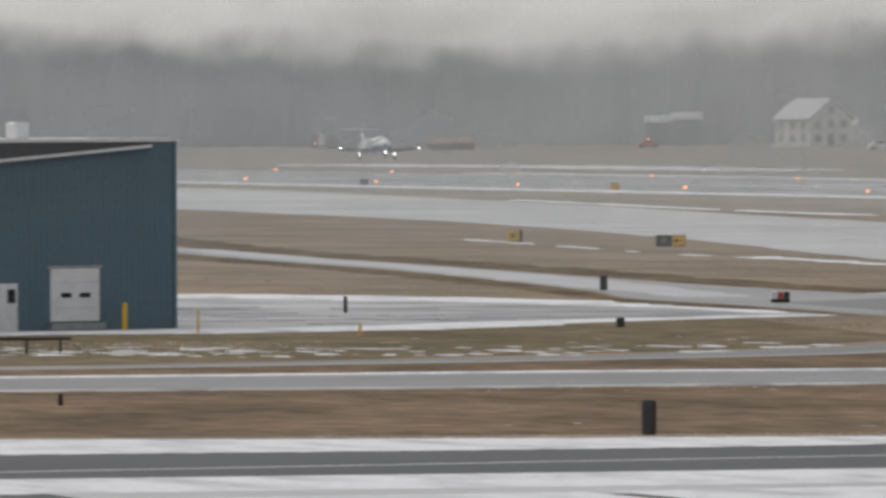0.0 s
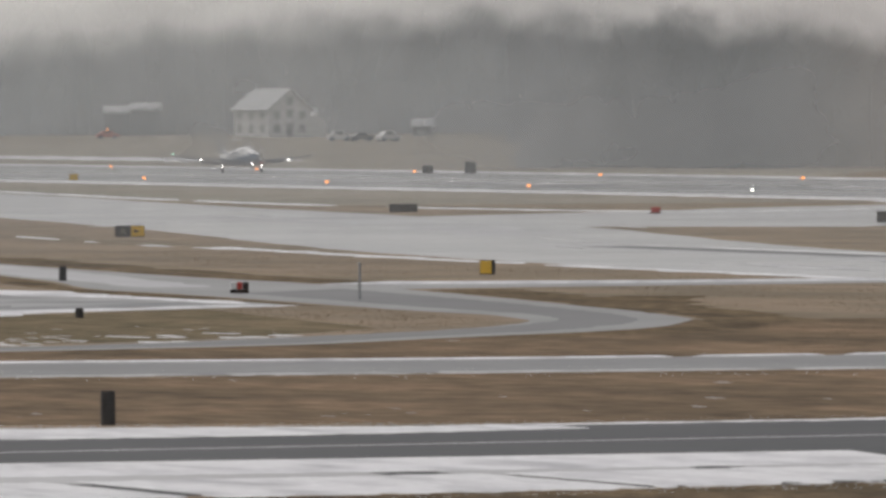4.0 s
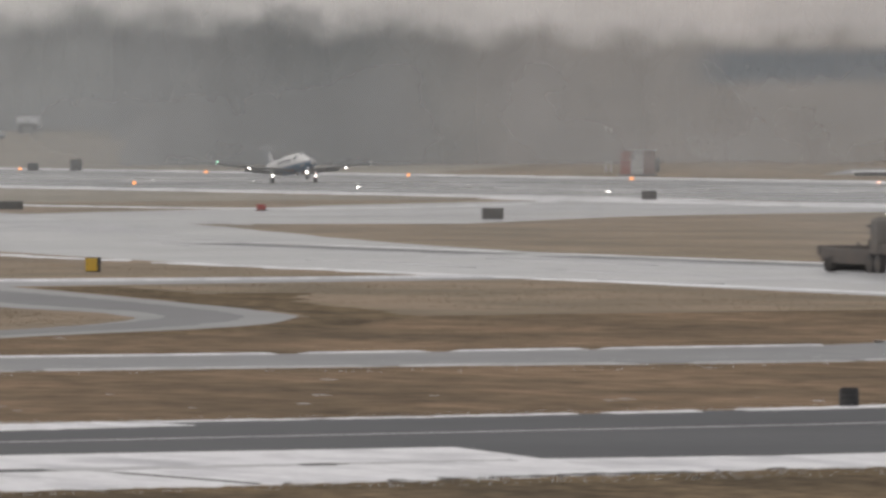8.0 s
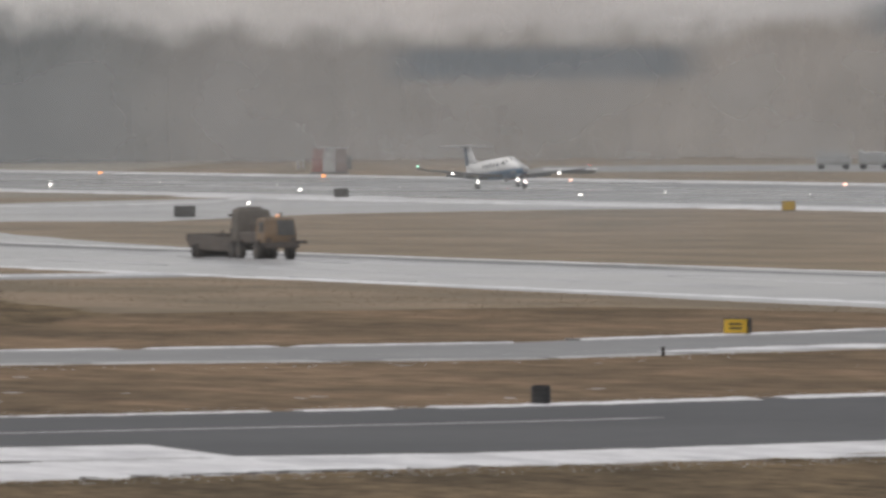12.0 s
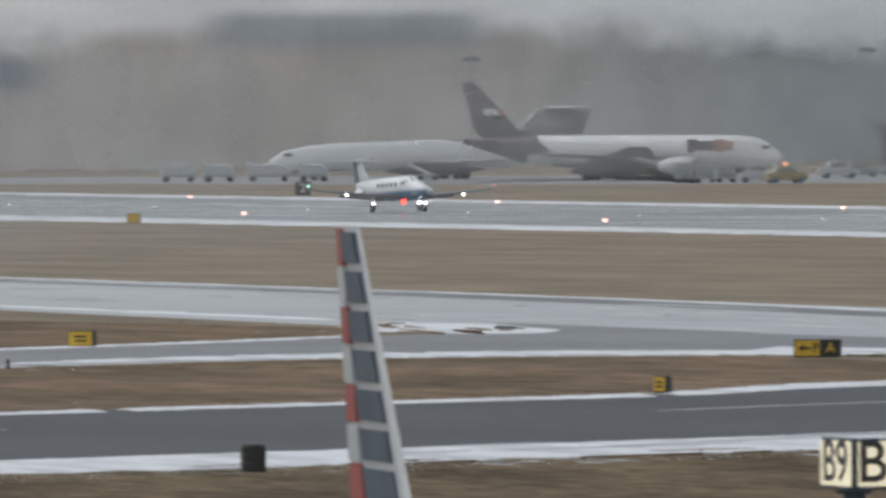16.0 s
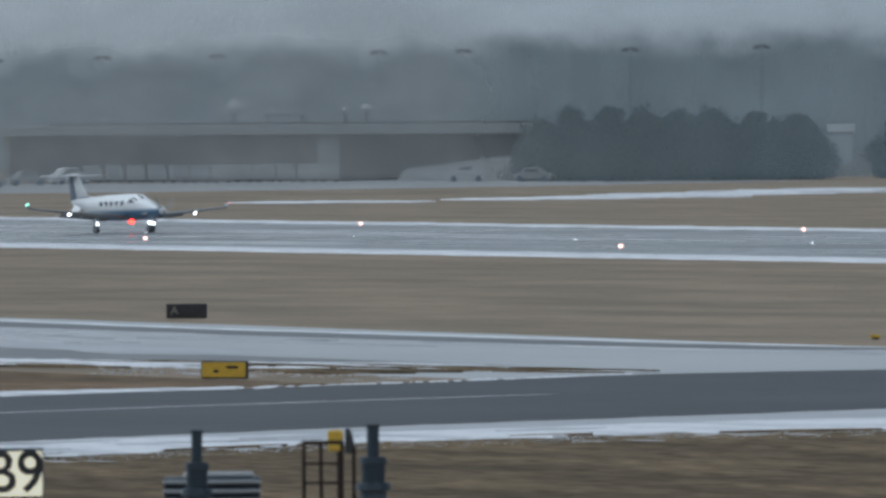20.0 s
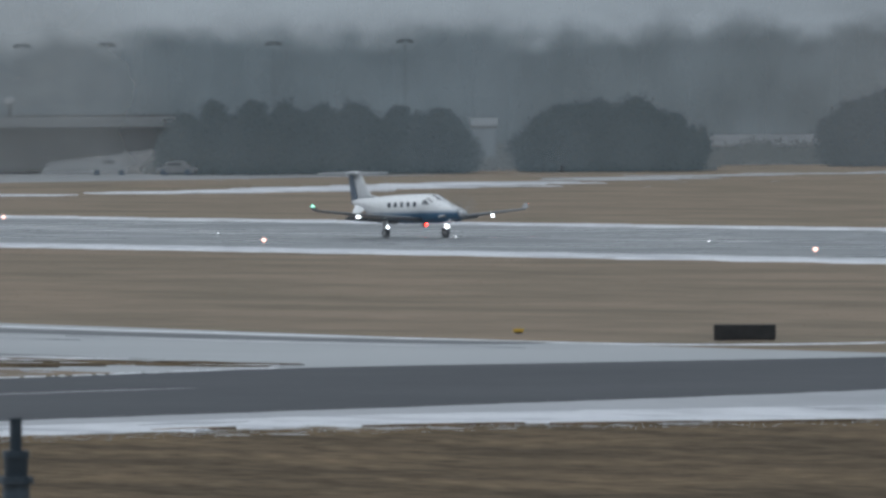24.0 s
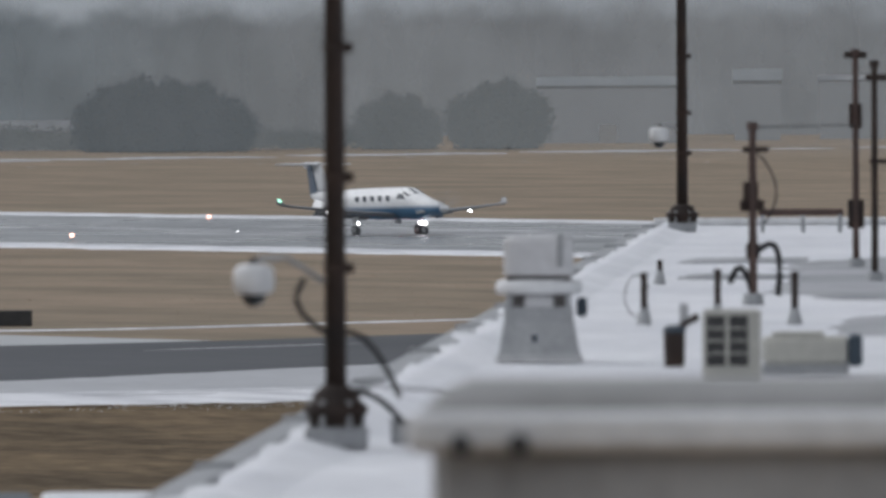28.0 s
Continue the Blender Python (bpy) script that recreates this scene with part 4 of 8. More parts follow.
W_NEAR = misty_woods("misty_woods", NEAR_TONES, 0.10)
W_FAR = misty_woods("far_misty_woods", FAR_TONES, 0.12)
# greys for far walls, with haze put in as a glow
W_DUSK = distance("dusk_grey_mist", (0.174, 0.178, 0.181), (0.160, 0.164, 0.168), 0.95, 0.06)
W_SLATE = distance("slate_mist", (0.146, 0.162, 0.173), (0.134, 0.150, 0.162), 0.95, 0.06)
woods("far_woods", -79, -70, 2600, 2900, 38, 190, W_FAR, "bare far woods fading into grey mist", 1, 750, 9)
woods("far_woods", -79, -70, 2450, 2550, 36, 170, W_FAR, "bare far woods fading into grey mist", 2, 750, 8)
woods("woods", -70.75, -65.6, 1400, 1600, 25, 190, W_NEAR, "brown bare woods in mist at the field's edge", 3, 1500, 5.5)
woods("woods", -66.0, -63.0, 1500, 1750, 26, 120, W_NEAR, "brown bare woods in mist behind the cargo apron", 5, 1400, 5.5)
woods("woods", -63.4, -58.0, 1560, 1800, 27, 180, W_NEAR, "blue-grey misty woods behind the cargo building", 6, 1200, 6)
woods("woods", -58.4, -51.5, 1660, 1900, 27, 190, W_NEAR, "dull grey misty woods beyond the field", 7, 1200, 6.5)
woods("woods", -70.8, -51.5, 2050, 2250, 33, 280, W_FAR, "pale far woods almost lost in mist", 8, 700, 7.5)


# ---- runway and taxiway lights ----
def edge_light(lamp_mat, size=0.17):
    ob = thing("edge_light", Matrix(), "small lit airfield edge light on a short stem", "airfield light", "runway edge lights")
    part("stem", tube(bmesh.new(), (0, 0, 0), (0, 0, 0.3), 0.035, 0.03, 8), STEEL, ob)
    part("base", tube(bmesh.new(), (0, 0, 0), (0, 0, 0.06), 0.14, 0.11, 12), STEEL, ob)
    part("lens", ball(bmesh.new(), (0, 0, 0.36), size, 2, (1, 1, 0.8)), lamp_mat, ob, "glowing glass lens", True)
    return ob


warm, pink, white = edge_light(L_WARM, 0.20), edge_light(L_PINK, 0.155), edge_light(L_WHITE, 0.10)
stations = [-818.65 + 62.83 * k for k in range(-1, 9)] + [-1132.1 + 62.64 * k for k in range(-1, 4)] + [-1316.4 + 58.58 * k for k in range(-4, 2)]
protos = {id(warm): 0, id(pink): 0, id(white): 0}
for x in stations:
    for y in (369.6, 421.1):
        kind_ = (warm if x < -1040 else white if x < -880 and y < 400 else pink)
        if protos[id(kind_)] == 0:
            kind_.matrix_world = pose(x, y, 0)
            protos[id(kind_)] = 1
        else:
            copy_thing(kind_, pose(x, y, 0))


def flush_light(m):
    ob = thing("flush_light", m, "small white light set flush in the runway", "airfield light", "flush runway lights")
    part("rim", tube(bmesh.new(), (0, 0, 0), (0, 0, 0.05), 0.16, 0.13, 12), STEEL, ob)
    part("lens", ball(bmesh.new(), (0, 0, 0.05), 0.055, 1), L_FLUSH, ob, "glowing lens", True)
    return ob


flush = flush_light(pose(-1320, 395, 0.03))
for i in range(1, 26):
    copy_thing(flush, pose(-1320 + 30.5 * i, 395, 0.03))


# ---- airfield signs ----
def text_part(name, body, size, m, mat, parent):
    cu = bpy.data.curves.new(name, "FONT")
    cu.body, cu.size, cu.align_x, cu.align_y, cu.extrude = body, size, "CENTER", "CENTER", 0.006
    cu.offset = size * 0.012
    tmp = bpy.data.objects.new(name, cu)
    scene.collection.objects.link(tmp)
    me = bpy.data.meshes.new_from_object(tmp.evaluated_get(bpy.context.evaluated_depsgraph_get()))
    bpy.data.objects.remove(tmp)
    me.materials.clear()
    me.materials.append(mat)
    ob = new(name, me)
    ob.parent, ob.matrix_basis = parent, m
    return ob


# sign black for far signs, lightened to stand in for haze
HAZEBLACK = material("hazed_sign_black", (0.105, 0.10, 0.097), 0.6, second=(0.085, 0.08, 0.078), scale=2, fine=15)


DULLINK = material("dull_sign_letter", (0.26, 0.25, 0.20), 0.6, second=(0.22, 0.21, 0.17), scale=2, fine=15)


def airfield_sign(x, y, panels, h, label, turn=0.0, deep=0.28, leg=0.06):
    """panels: (width, material, marks) from left to right as one faces it; it faces the camera, turned by turn degrees."""
    az = math.degrees(math.atan2(-x, y))
    dark = HAZEBLACK if x < -600 else BLACK
    panels = [(w, dark if m is BLACK else m, k) for w, m, k in panels]
    ob = thing("airfield_sign", pose(x, y, 0, 0, 0, az + turn), label, "airfield sign", "airfield signs")
    total = sum(p[0] for p in panels)
    at = -total / 2
    part("cabinet", box(bmesh.new(), (0, deep / 2, leg + h / 2), (total + 0.05, deep, h + 0.05), 0.03), dark, ob, "black metal cabinet")
    for w, mat, marks in panels:
        p = part("panel", box(bmesh.new(), (at + w / 2, -0.012, leg + h / 2), (w - 0.03, 0.02, h - 0.04), 0.006), mat, ob)
        c = at + w / 2
        ink = DULLINK if mat in (BLACK, HAZEBLACK) and x < -440 else YELLOW if mat in (BLACK, HAZEBLACK) else BLACK
        if marks == "A":
            text_part("letter", "A", h * 0.85, pose(c, -0.03, leg + h / 2, 90), ink, p)
        elif marks == "2":
            text_part("numeral", "2", h * 0.95, pose(c, -0.03, leg + h / 2, 90), WHITE, p)
        elif marks == "arrow":
            bm = box(bmesh.new(), (c - w * 0.08, -0.03, leg + h * 0.5), (w * 0.4, 0.012, h * 0.13))
            part("arrow", slab(bm, [(c - w * 0.36, -0.03, leg + h * 0.5), (c - w * 0.14, -0.03, leg + h * 0.74), (c - w * 0.14, -0.03, leg + h * 0.26)], 0.012), ink, p)
            if h < 0.62:
                text_part("letter", "P", h * 0.8, pose(c + w * 0.32, -0.03, leg + h / 2, 90), ink, p)
        elif marks == "pair":
            part("bar", box(bmesh.new(), (c - w * 0.17, -0.03, leg + h * 0.42), (w * 0.11, 0.012, h * 0.16)), ink, p)
            part("bar", box(bmesh.new(), (c + w * 0.19, -0.03, leg + h * 0.66), (w * 0.26, 0.012, h * 0.16)), ink, p)
        elif marks == "bars":
            for r in (0.36, 0.64):
                part("bar", box(bmesh.new(), (c, -0.03, leg + h * r), (w * 0.5, 0.012, h * 0.13)), ink, p)
        at += w
    for s in (-1, 1):
        part("leg", tube(bmesh.new(), (s * total * 0.36, deep / 2, 0), (s * total * 0.36, deep / 2, leg + 0.05), 0.035, seg=8), STEEL, ob)
    return ob


Y, K = YELLOW, BLACK
airfield_sign(-784, 230, [(0.95, Y, "bars")], 0.75, "yellow airfield sign with a black side on the grass", -25, 0.45)
airfield_sign(-750, 231, [(1.05, K, "A"), (0.9, Y, "arrow")], 0.72, "black and yellow airfield sign beside the taxiway")
airfield_sign(-588.6, 201, [(0.7, Y, "")], 0.72, "small yellow airfield sign with a black side", -25, 0.4)
airfield_sign(-884, 295, [(2.2, K, "")], 0.6, "long black airfield sign beside the taxiway")
airfield_sign(-1294.5, 362, [(0.95, K, "")], 0.7, "small black airfield sign near the runway")
airfield_sign(-1212, 367, [(0.95, Y, "")], 0.65, "small yellow airfield sign near the runway")
airfield_sign(-1275, 428.4, [(1.2, K, "")], 0.8, "small dark airfield sign beyond the runway")
airfield_sign(-1270, 431.9, [(1.25, K, "")], 1.25, "tall dark distance sign beyond the runway")
airfield_sign(-791.8, 301, [(1.5, K, "")], 0.75, "black airfield sign on the grass island")
airfield_sign(-902.7, 357, [(1.2, K, "")], 0.75, "dark airfield sign at the runway exit")
airfield_sign(-415.6, 180.7, [(0.95, Y, "bars")], 0.58, "yellow airfield sign with black ends beside the service road", -14, 0.55)
airfield_sign(-790.5, 348, [(0.95, Y, "")], 0.68, "yellow airfield sign near the runway")
airfield_sign(-982, 449.3, [(1.35, K, "2")], 1.2, "black distance sign with a white 2")
airfield_sign(-655, 447, [(1.05, K, "")], 1.15, "dark distance sign beyond the runway")
airfield_sign(-342.2, 169.3, [(0.42, Y, "bars")], 0.5, "small yellow airfield sign with a black side", -28, 0.42)
airfield_sign(-383.7, 196.3, [(0.95, Y, "arrow"), (0.75, K, "A")], 0.6, "yellow arrow sign with a black letter panel")
airfield_sign(-460, 247.4, [(0.65, K, "A"), (1.1, K, "")], 0.6, "long black airfield sign with one yellow letter")
airfield_sign(-361.9, 196.1, [(1.6, Y, "pair")], 0.56, "long yellow airfield sign in old snow", -14, 0.3)
airfield_sign(-382.5, 245.9, [(2.35, K, "")], 0.56, "long black airfield sign at the taxiway edge")


def barrel(x, y, r, h, label):
    ob = thing("marker_drum", pose(x, y, 0, 0, 0, 20), label, "drum", "dark drums")
    bm = bmesh.new()
    rings = []
    for z, k in ((0, 0.95), (0.04, 1), (h * 0.32, 1), (h * 0.34, 1.05), (h * 0.37, 1), (h * 0.64, 1), (h * 0.66, 1.05), (h * 0.69, 1), (h - 0.04, 1), (h, 0.94)):
        rings.append([Vector((r * k * math.cos(a), r * k * math.sin(a), z)) for a in (2 * math.pi * i / 16 for i in range(16))])
    part("body", loft(bm, rings), BLACK, ob)
    part("lid", tube(bmesh.new(), (0, 0, h), (0, 0, h + 0.03), r * 0.9, r * 0.85, 16), DARKMETAL, ob)
    return ob


barrel(-333.8, 102.1, 0.22, 1.0, "tall dark marker drum beside the near taxiway")
barrel(-331.2, 137.5, 0.30, 0.58, "squat dark drum in the grass")
barrel(-279, 126.2, 0.33, 0.68, "squat dark drum at the snow's edge")
barrel(-583.3, 176, 0.2, 0.75, "thin dark marker beside the perimeter road")
barrel(-490, 148.6, 0.18, 0.4, "low dark marker on the grass")


def marker_post(x, y, h, mat, label, r=0.05):
    ob = thing("marker_post", pose(x, y, 0), label, "post", "marker posts")
    part("post", tube(bmesh.new(), (0, 0, 0), (0, 0, h), r, r * 0.9, 10), mat, ob)
    part("cap", tube(bmesh.new(), (0, 0, h), (0, 0, h + 0.05), r * 1.15, r * 0.6, 10), mat, ob)
    return ob


marker_post(-486, 128.5, 1.0, YELLOW, "yellow marker post at the apron's snow")
marker_post(-478.5, 133.6, 0.5, YELLOW, "short yellow marker post on the grass", 0.06)
marker_post(-525, 173, 1.7, STEEL, "thin grey signpost beside the perimeter road", 0.06)
marker_post(-529, 147, 0.75, DARKMETAL, "small dark post on the wet apron", 0.09)
marker_post(-374, 94.2, 0.35, DARKMETAL, "small dark post beside the service road", 0.08)
marker_post(-386, 165, 0.3, DARKMETAL, "small dark post beside the service road", 0.06)


def hazard_box(x, y):
    ob = thing("obstacle_box", pose(x, y, 0, 0, 0, 70), "low red and white obstacle boxes on a dark stand", "obstacle marker")
    part("stand", box(bmesh.new(), (0, 0, 0.1), (0.9, 0.4, 0.2), 0.02), DARKMETAL, ob)
    for k, m in ((-0.3, WHITE), (0.0, RED), (0.3, DARKMETAL)):
        part("block", box(bmesh.new(), (k, 0, 0.38), (0.27, 0.36, 0.34), 0.03), m, ob)


hazard_box(-543, 172.8)


def red_marker(x, y):
    ob = thing("red_marker", pose(x, y, 0, 0, 0, 70), "small red marker at the taxiway edge", "marker")
    part("body", box(bmesh.new(), (0, 0, 0.3), (0.7, 0.3, 0.45), 0.05), RED, ob)
    part("foot", box(bmesh.new(), (0, 0, 0.04), (1.0, 0.5, 0.08), 0.02), DARKMETAL, ob)


red_marker(-859, 307.3)


# ---- radio hut and its mast ----
# a paler red than the red paint
PALERED = material("pale_red", (0.54, 0.25, 0.22), 0.6, second=(0.50, 0.24, 0.215), scale=1, fine=6)
GREYRED = material("dull_grey_red", (0.46, 0.37, 0.36), 0.6, second=(0.42, 0.35, 0.34), scale=1, fine=6)


def radio_hut(x, y, w, h, turn, label):
    ob = thing("radio_hut", pose(x, y, 0, 0, 0, turn), label, "hut")
    part("foundation", box(bmesh.new(), (0, 0, 0.1), (w + 0.5, w * 0.8 + 0.5, 0.2), 0.02), STEEL, ob)
    bays = 3
    for i in range(bays):
        part("wall_panel", box(bmesh.new(), (-w / 2 + (i + 0.5) * w / bays, 0, 0.2 + h / 2), (w / bays - 0.02, w * 0.8, h), 0.02), (PALERED, WHITE, GREYRED)[i], ob)
    part("roof", box(bmesh.new(), (0, 0, 0.2 + h + 0.06), (w + 0.25, w * 0.8 + 0.25, 0.12), 0.03), WHITE, ob, "snow-dusted flat roof")
    part("door", box(bmesh.new(), (-w * 0.1, -w * 0.4 - 0.03, 0.2 + h * 0.42), (w * 0.2, 0.05, h * 0.8), 0.01), WHITE, ob)
    part("vent_box", box(bmesh.new(), (w / 2 + 0.25, 0, 0.2 + h * 0.4), (0.5, 1.0, h * 0.6), 0.04), STEEL, ob)


radio_hut(-1136, 448, 3.6, 2.4, 68, "small red and white striped radio hut in mist")
radio_hut(-2262, 624, 4.2, 2.8, 72, "small red and white striped hut far across the field")


MASTGREY = material("pale_grey_mast", (0.70, 0.70, 0.70), 0.7, second=(0.62, 0.62, 0.62), scale=2, fine=9)


def lattice_mast(x, y, h, w):
    ob = thing("antenna_mast", pose(x, y, 0, 0, 0, 30), "pale lattice antenna mast beside the radio hut", "mast")
    legs = [(w * math.cos(a), w * math.sin(a)) for a in (0.5, 2.6, 4.7)]
    for a in legs:
        part("leg", tube(bmesh.new(), (*a, 0), (*a, h), 0.10, seg=6), MASTGREY, ob)
    for i in range(int(h / 0.6)):
        bm = bmesh.new()
        for a, b in zip(legs, legs[1:] + legs[:1]):
            tube(bm, (*a, i * 0.6), (*b, (i + 1) * 0.6), 0.03, seg=5)
        part("brace", bm, MASTGREY, ob)


lattice_mast(-1188, 465, 5.0, 0.4)

# ---- blue hangar ----
def hangar():
    o = Vector((-497.4, 130.5, 0))
    along = Vector((0.36, -0.93, 0)).normalized()
    ang = math.degrees(math.atan2(along.y, along.x))
    ob = thing("hangar", pose(*o, 0, 0, ang), "blue metal-sided hangar with white roller doors", "hangar")
    # local x runs along the wall away from the corner, local y points away behind it
    L, D, H = 46.0, 26.0, 8.2
    depth = -1 if (Matrix.Rotation(radians(ang), 3, "Z") @ Vector((0, 1, 0))).dot(o) < 0 else 1
    part("wall", box(bmesh.new(), (L / 2, depth * D / 2, H / 2), (L, D, H), 0.0), BLUEWALL, ob)
    for i in range(150):
        x = 0.15 + i * 0.305
        if 4.0 < x < 6.95 or 8.4 < x < 9.6:
            z0, z1 = 2.6, H - 0.55
        else:
            z0, z1 = 0.25, H - 0.55
        if x < 12:
            part("siding_rib", box(bmesh.new(), (x, -depth * 0.006, (z0 + z1) / 2), (0.06, 0.016, z1 - z0)), BLUEWALL, ob)
    part("corner_trim", box(bmesh.new(), (0.05, -depth * 0.03, H / 2), (0.16, 0.10, H)), BLUEWALL, ob)
    part("roof_edge", slab(bmesh.new(), [(1.4, -depth * 0.25, H - 0.20), (12.0, -depth * 0.25, H - 0.98), (12.0, depth * 0.1, H - 0.93), (1.4, depth * 0.1, H - 0.15)], 0.12), WHITE, ob, "pale sloping roof edge")
    # the fascia's shade under the roof rim is put into its dark colour
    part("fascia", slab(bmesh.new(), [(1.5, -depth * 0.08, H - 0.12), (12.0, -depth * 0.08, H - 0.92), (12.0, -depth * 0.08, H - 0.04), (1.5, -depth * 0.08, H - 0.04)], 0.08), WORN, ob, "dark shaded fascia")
    part("parapet", box(bmesh.new(), (L / 2, depth * D / 2, H + 0.08), (L + 0.2, D + 0.2, 0.16)), WHITE, ob, "snow-white roof rim")
    part("roof_vent", box(bmesh.new(), (5.6, depth * 4, H + 0.5), (0.75, 0.75, 0.75), 0.05), WHITE, ob)
    door = part("roller_door", box(bmesh.new(), (5.45, -depth * 0.05, 1.55), (2.6, 0.08, 2.3), 0.01), WHITE, ob, "white sectional roller door")
    for k in range(4):
        part("door_section", box(bmesh.new(), (5.45, -depth * 0.10, 0.7 + k * 0.56), (2.53, 0.03, 0.53), 0.01), WHITE, door)
    for s in (-0.5, 0.5):
        part("door_window", box(bmesh.new(), (5.45 + s, -depth * 0.13, 1.55), (0.55, 0.03, 0.2), 0.03), GLASS, door)
    part("door_frame", box(bmesh.new(), (5.45, -depth * 0.04, 2.77), (2.9, 0.1, 0.14)), STEEL, ob)
    part("sill", box(bmesh.new(), (5.45, -depth * 0.2, 0.2), (2.9, 0.3, 0.3)), STEEL, ob)
    d2 = part("side_door", box(bmesh.new(), (9.0, -depth * 0.05, 1.05), (1.0, 0.08, 2.1), 0.01), WHITE, ob, "white steel side door")
    part("window", box(bmesh.new(), (8.85, -depth * 0.11, 1.55), (0.4, 0.03, 0.6), 0.02), GLASS, d2)


hangar()
marker_post(-494.7, 127.5, 1.15, YELLOW, "yellow steel bollard before the blue hangar", 0.12)


def pipe_rail():
    ob = thing("guard_rail", pose(-451.5, 111.7, 0, 0, 0, -66), "dark pipe guard rail at the road", "rail")
    for k in (-2.5, -0.8, 1.0):
        part("post", tube(bmesh.new(), (k, 0, 0), (k, 0, 0.55), 0.05, seg=8), DARKMETAL, ob)
    part("rail", tube(bmesh.new(), (-3.0, 0, 0.55), (1.0, 0, 0.6), 0.06, seg=8), DARKMETAL, ob)
    part("end_rail", tube(bmesh.new(), (1.0, 0, 0.6), (1.7, 0, 0.1), 0.06, seg=8), DARKMETAL, ob)


pipe_rail()


def earth_clump(x, y):
    ob = thing("earth_clump", pose(x, y, 0), "dark clump of earth and grass in a snow patch", "earth")
    bm = ball(bmesh.new(), (0, 0, 0.02), 0.5, 3, (1.3, 0.8, 0.3))
    for v in bm.verts:
        v.co *= 1 + 0.35 * noise.noise(v.co * 4)
    part("soil", bm, BLACK, ob, "dark soil")


earth_clump(-435.5, 208.4)


def edge_plate(x, y):
    ob = thing("edge_marker", pose(x, y, 0, 0, 0, 60), "small yellow marker plate low in the grass", "marker")
    part("plate", box(bmesh.new(), (0, 0, 0.12), (0.4, 0.06, 0.14), 0.02), YELLOW, ob)
    part("foot", box(bmesh.new(), (0, 0, 0.03), (0.3, 0.2, 0.06), 0.01), DARKMETAL, ob)


edge_plate(-401, 247)


# ---- the landing turboprop ----
P_WHITE = material("aircraft_white", (0.80, 0.81, 0.82), 0.3, second=(0.74, 0.75, 0.77), scale=0.6, fine=5, bump=0.0)
P_GREY = material("wing_grey", (0.26, 0.27, 0.28), 0.4, second=(0.22, 0.23, 0.24), scale=0.6, fine=5, bump=0.0)
# pane grey, lifted from dark glass to stand in for haze
P_PANE = material("hazed_glass", (0.15, 0.165, 0.18), 0.15, second=(0.12, 0.135, 0.15), scale=0.6, fine=5, bump=0.0)
P_NAVY = material("aircraft_navy", (0.11, 0.15, 0.21), 0.35, second=(0.12, 0.165, 0.225), scale=0.6, fine=5, bump=0.0)


def two_tone(name, low, high, z):
    """Fuselage paint: one colour below the height z, another above it."""
    m = material(name, high, 0.3, second=tuple(c * 0.93 for c in high), scale=0.6, fine=5, bump=0.0)
    n, l = m.node_tree.nodes, m.node_tree.links
    b = n["Principled BSDF"]
    src = b.inputs["Base Color"].links[0].from_socket
    co, sep, mr, mix = n.new("ShaderNodeTexCoord"), n.new("ShaderNodeSeparateXYZ"), n.new("ShaderNodeMapRange"), n.new("ShaderNodeMix")
    mix.data_type = "RGBA"
    l.new(co.outputs["Object"], sep.inputs[0]), l.new(sep.outputs["Z"], mr.inputs[0])
    mr.inputs["From Min"].default_value, mr.inputs["From Max"].default_value = z - 0.14, z + 0.10
    l.new(mr.outputs[0], mix.inputs[0])
    mix.inputs[6].default_value = (*low, 1)
    l.new(src, mix.inputs[7])
    l.new(mix.outputs[2], b.inputs["Base Color"])
    return m


def lamp(bm_at, r, mat, parent, name="landing_light"):
    return part(name, ball(bmesh.new(), bm_at, r, 2), mat, parent, "glowing aircraft light", True)


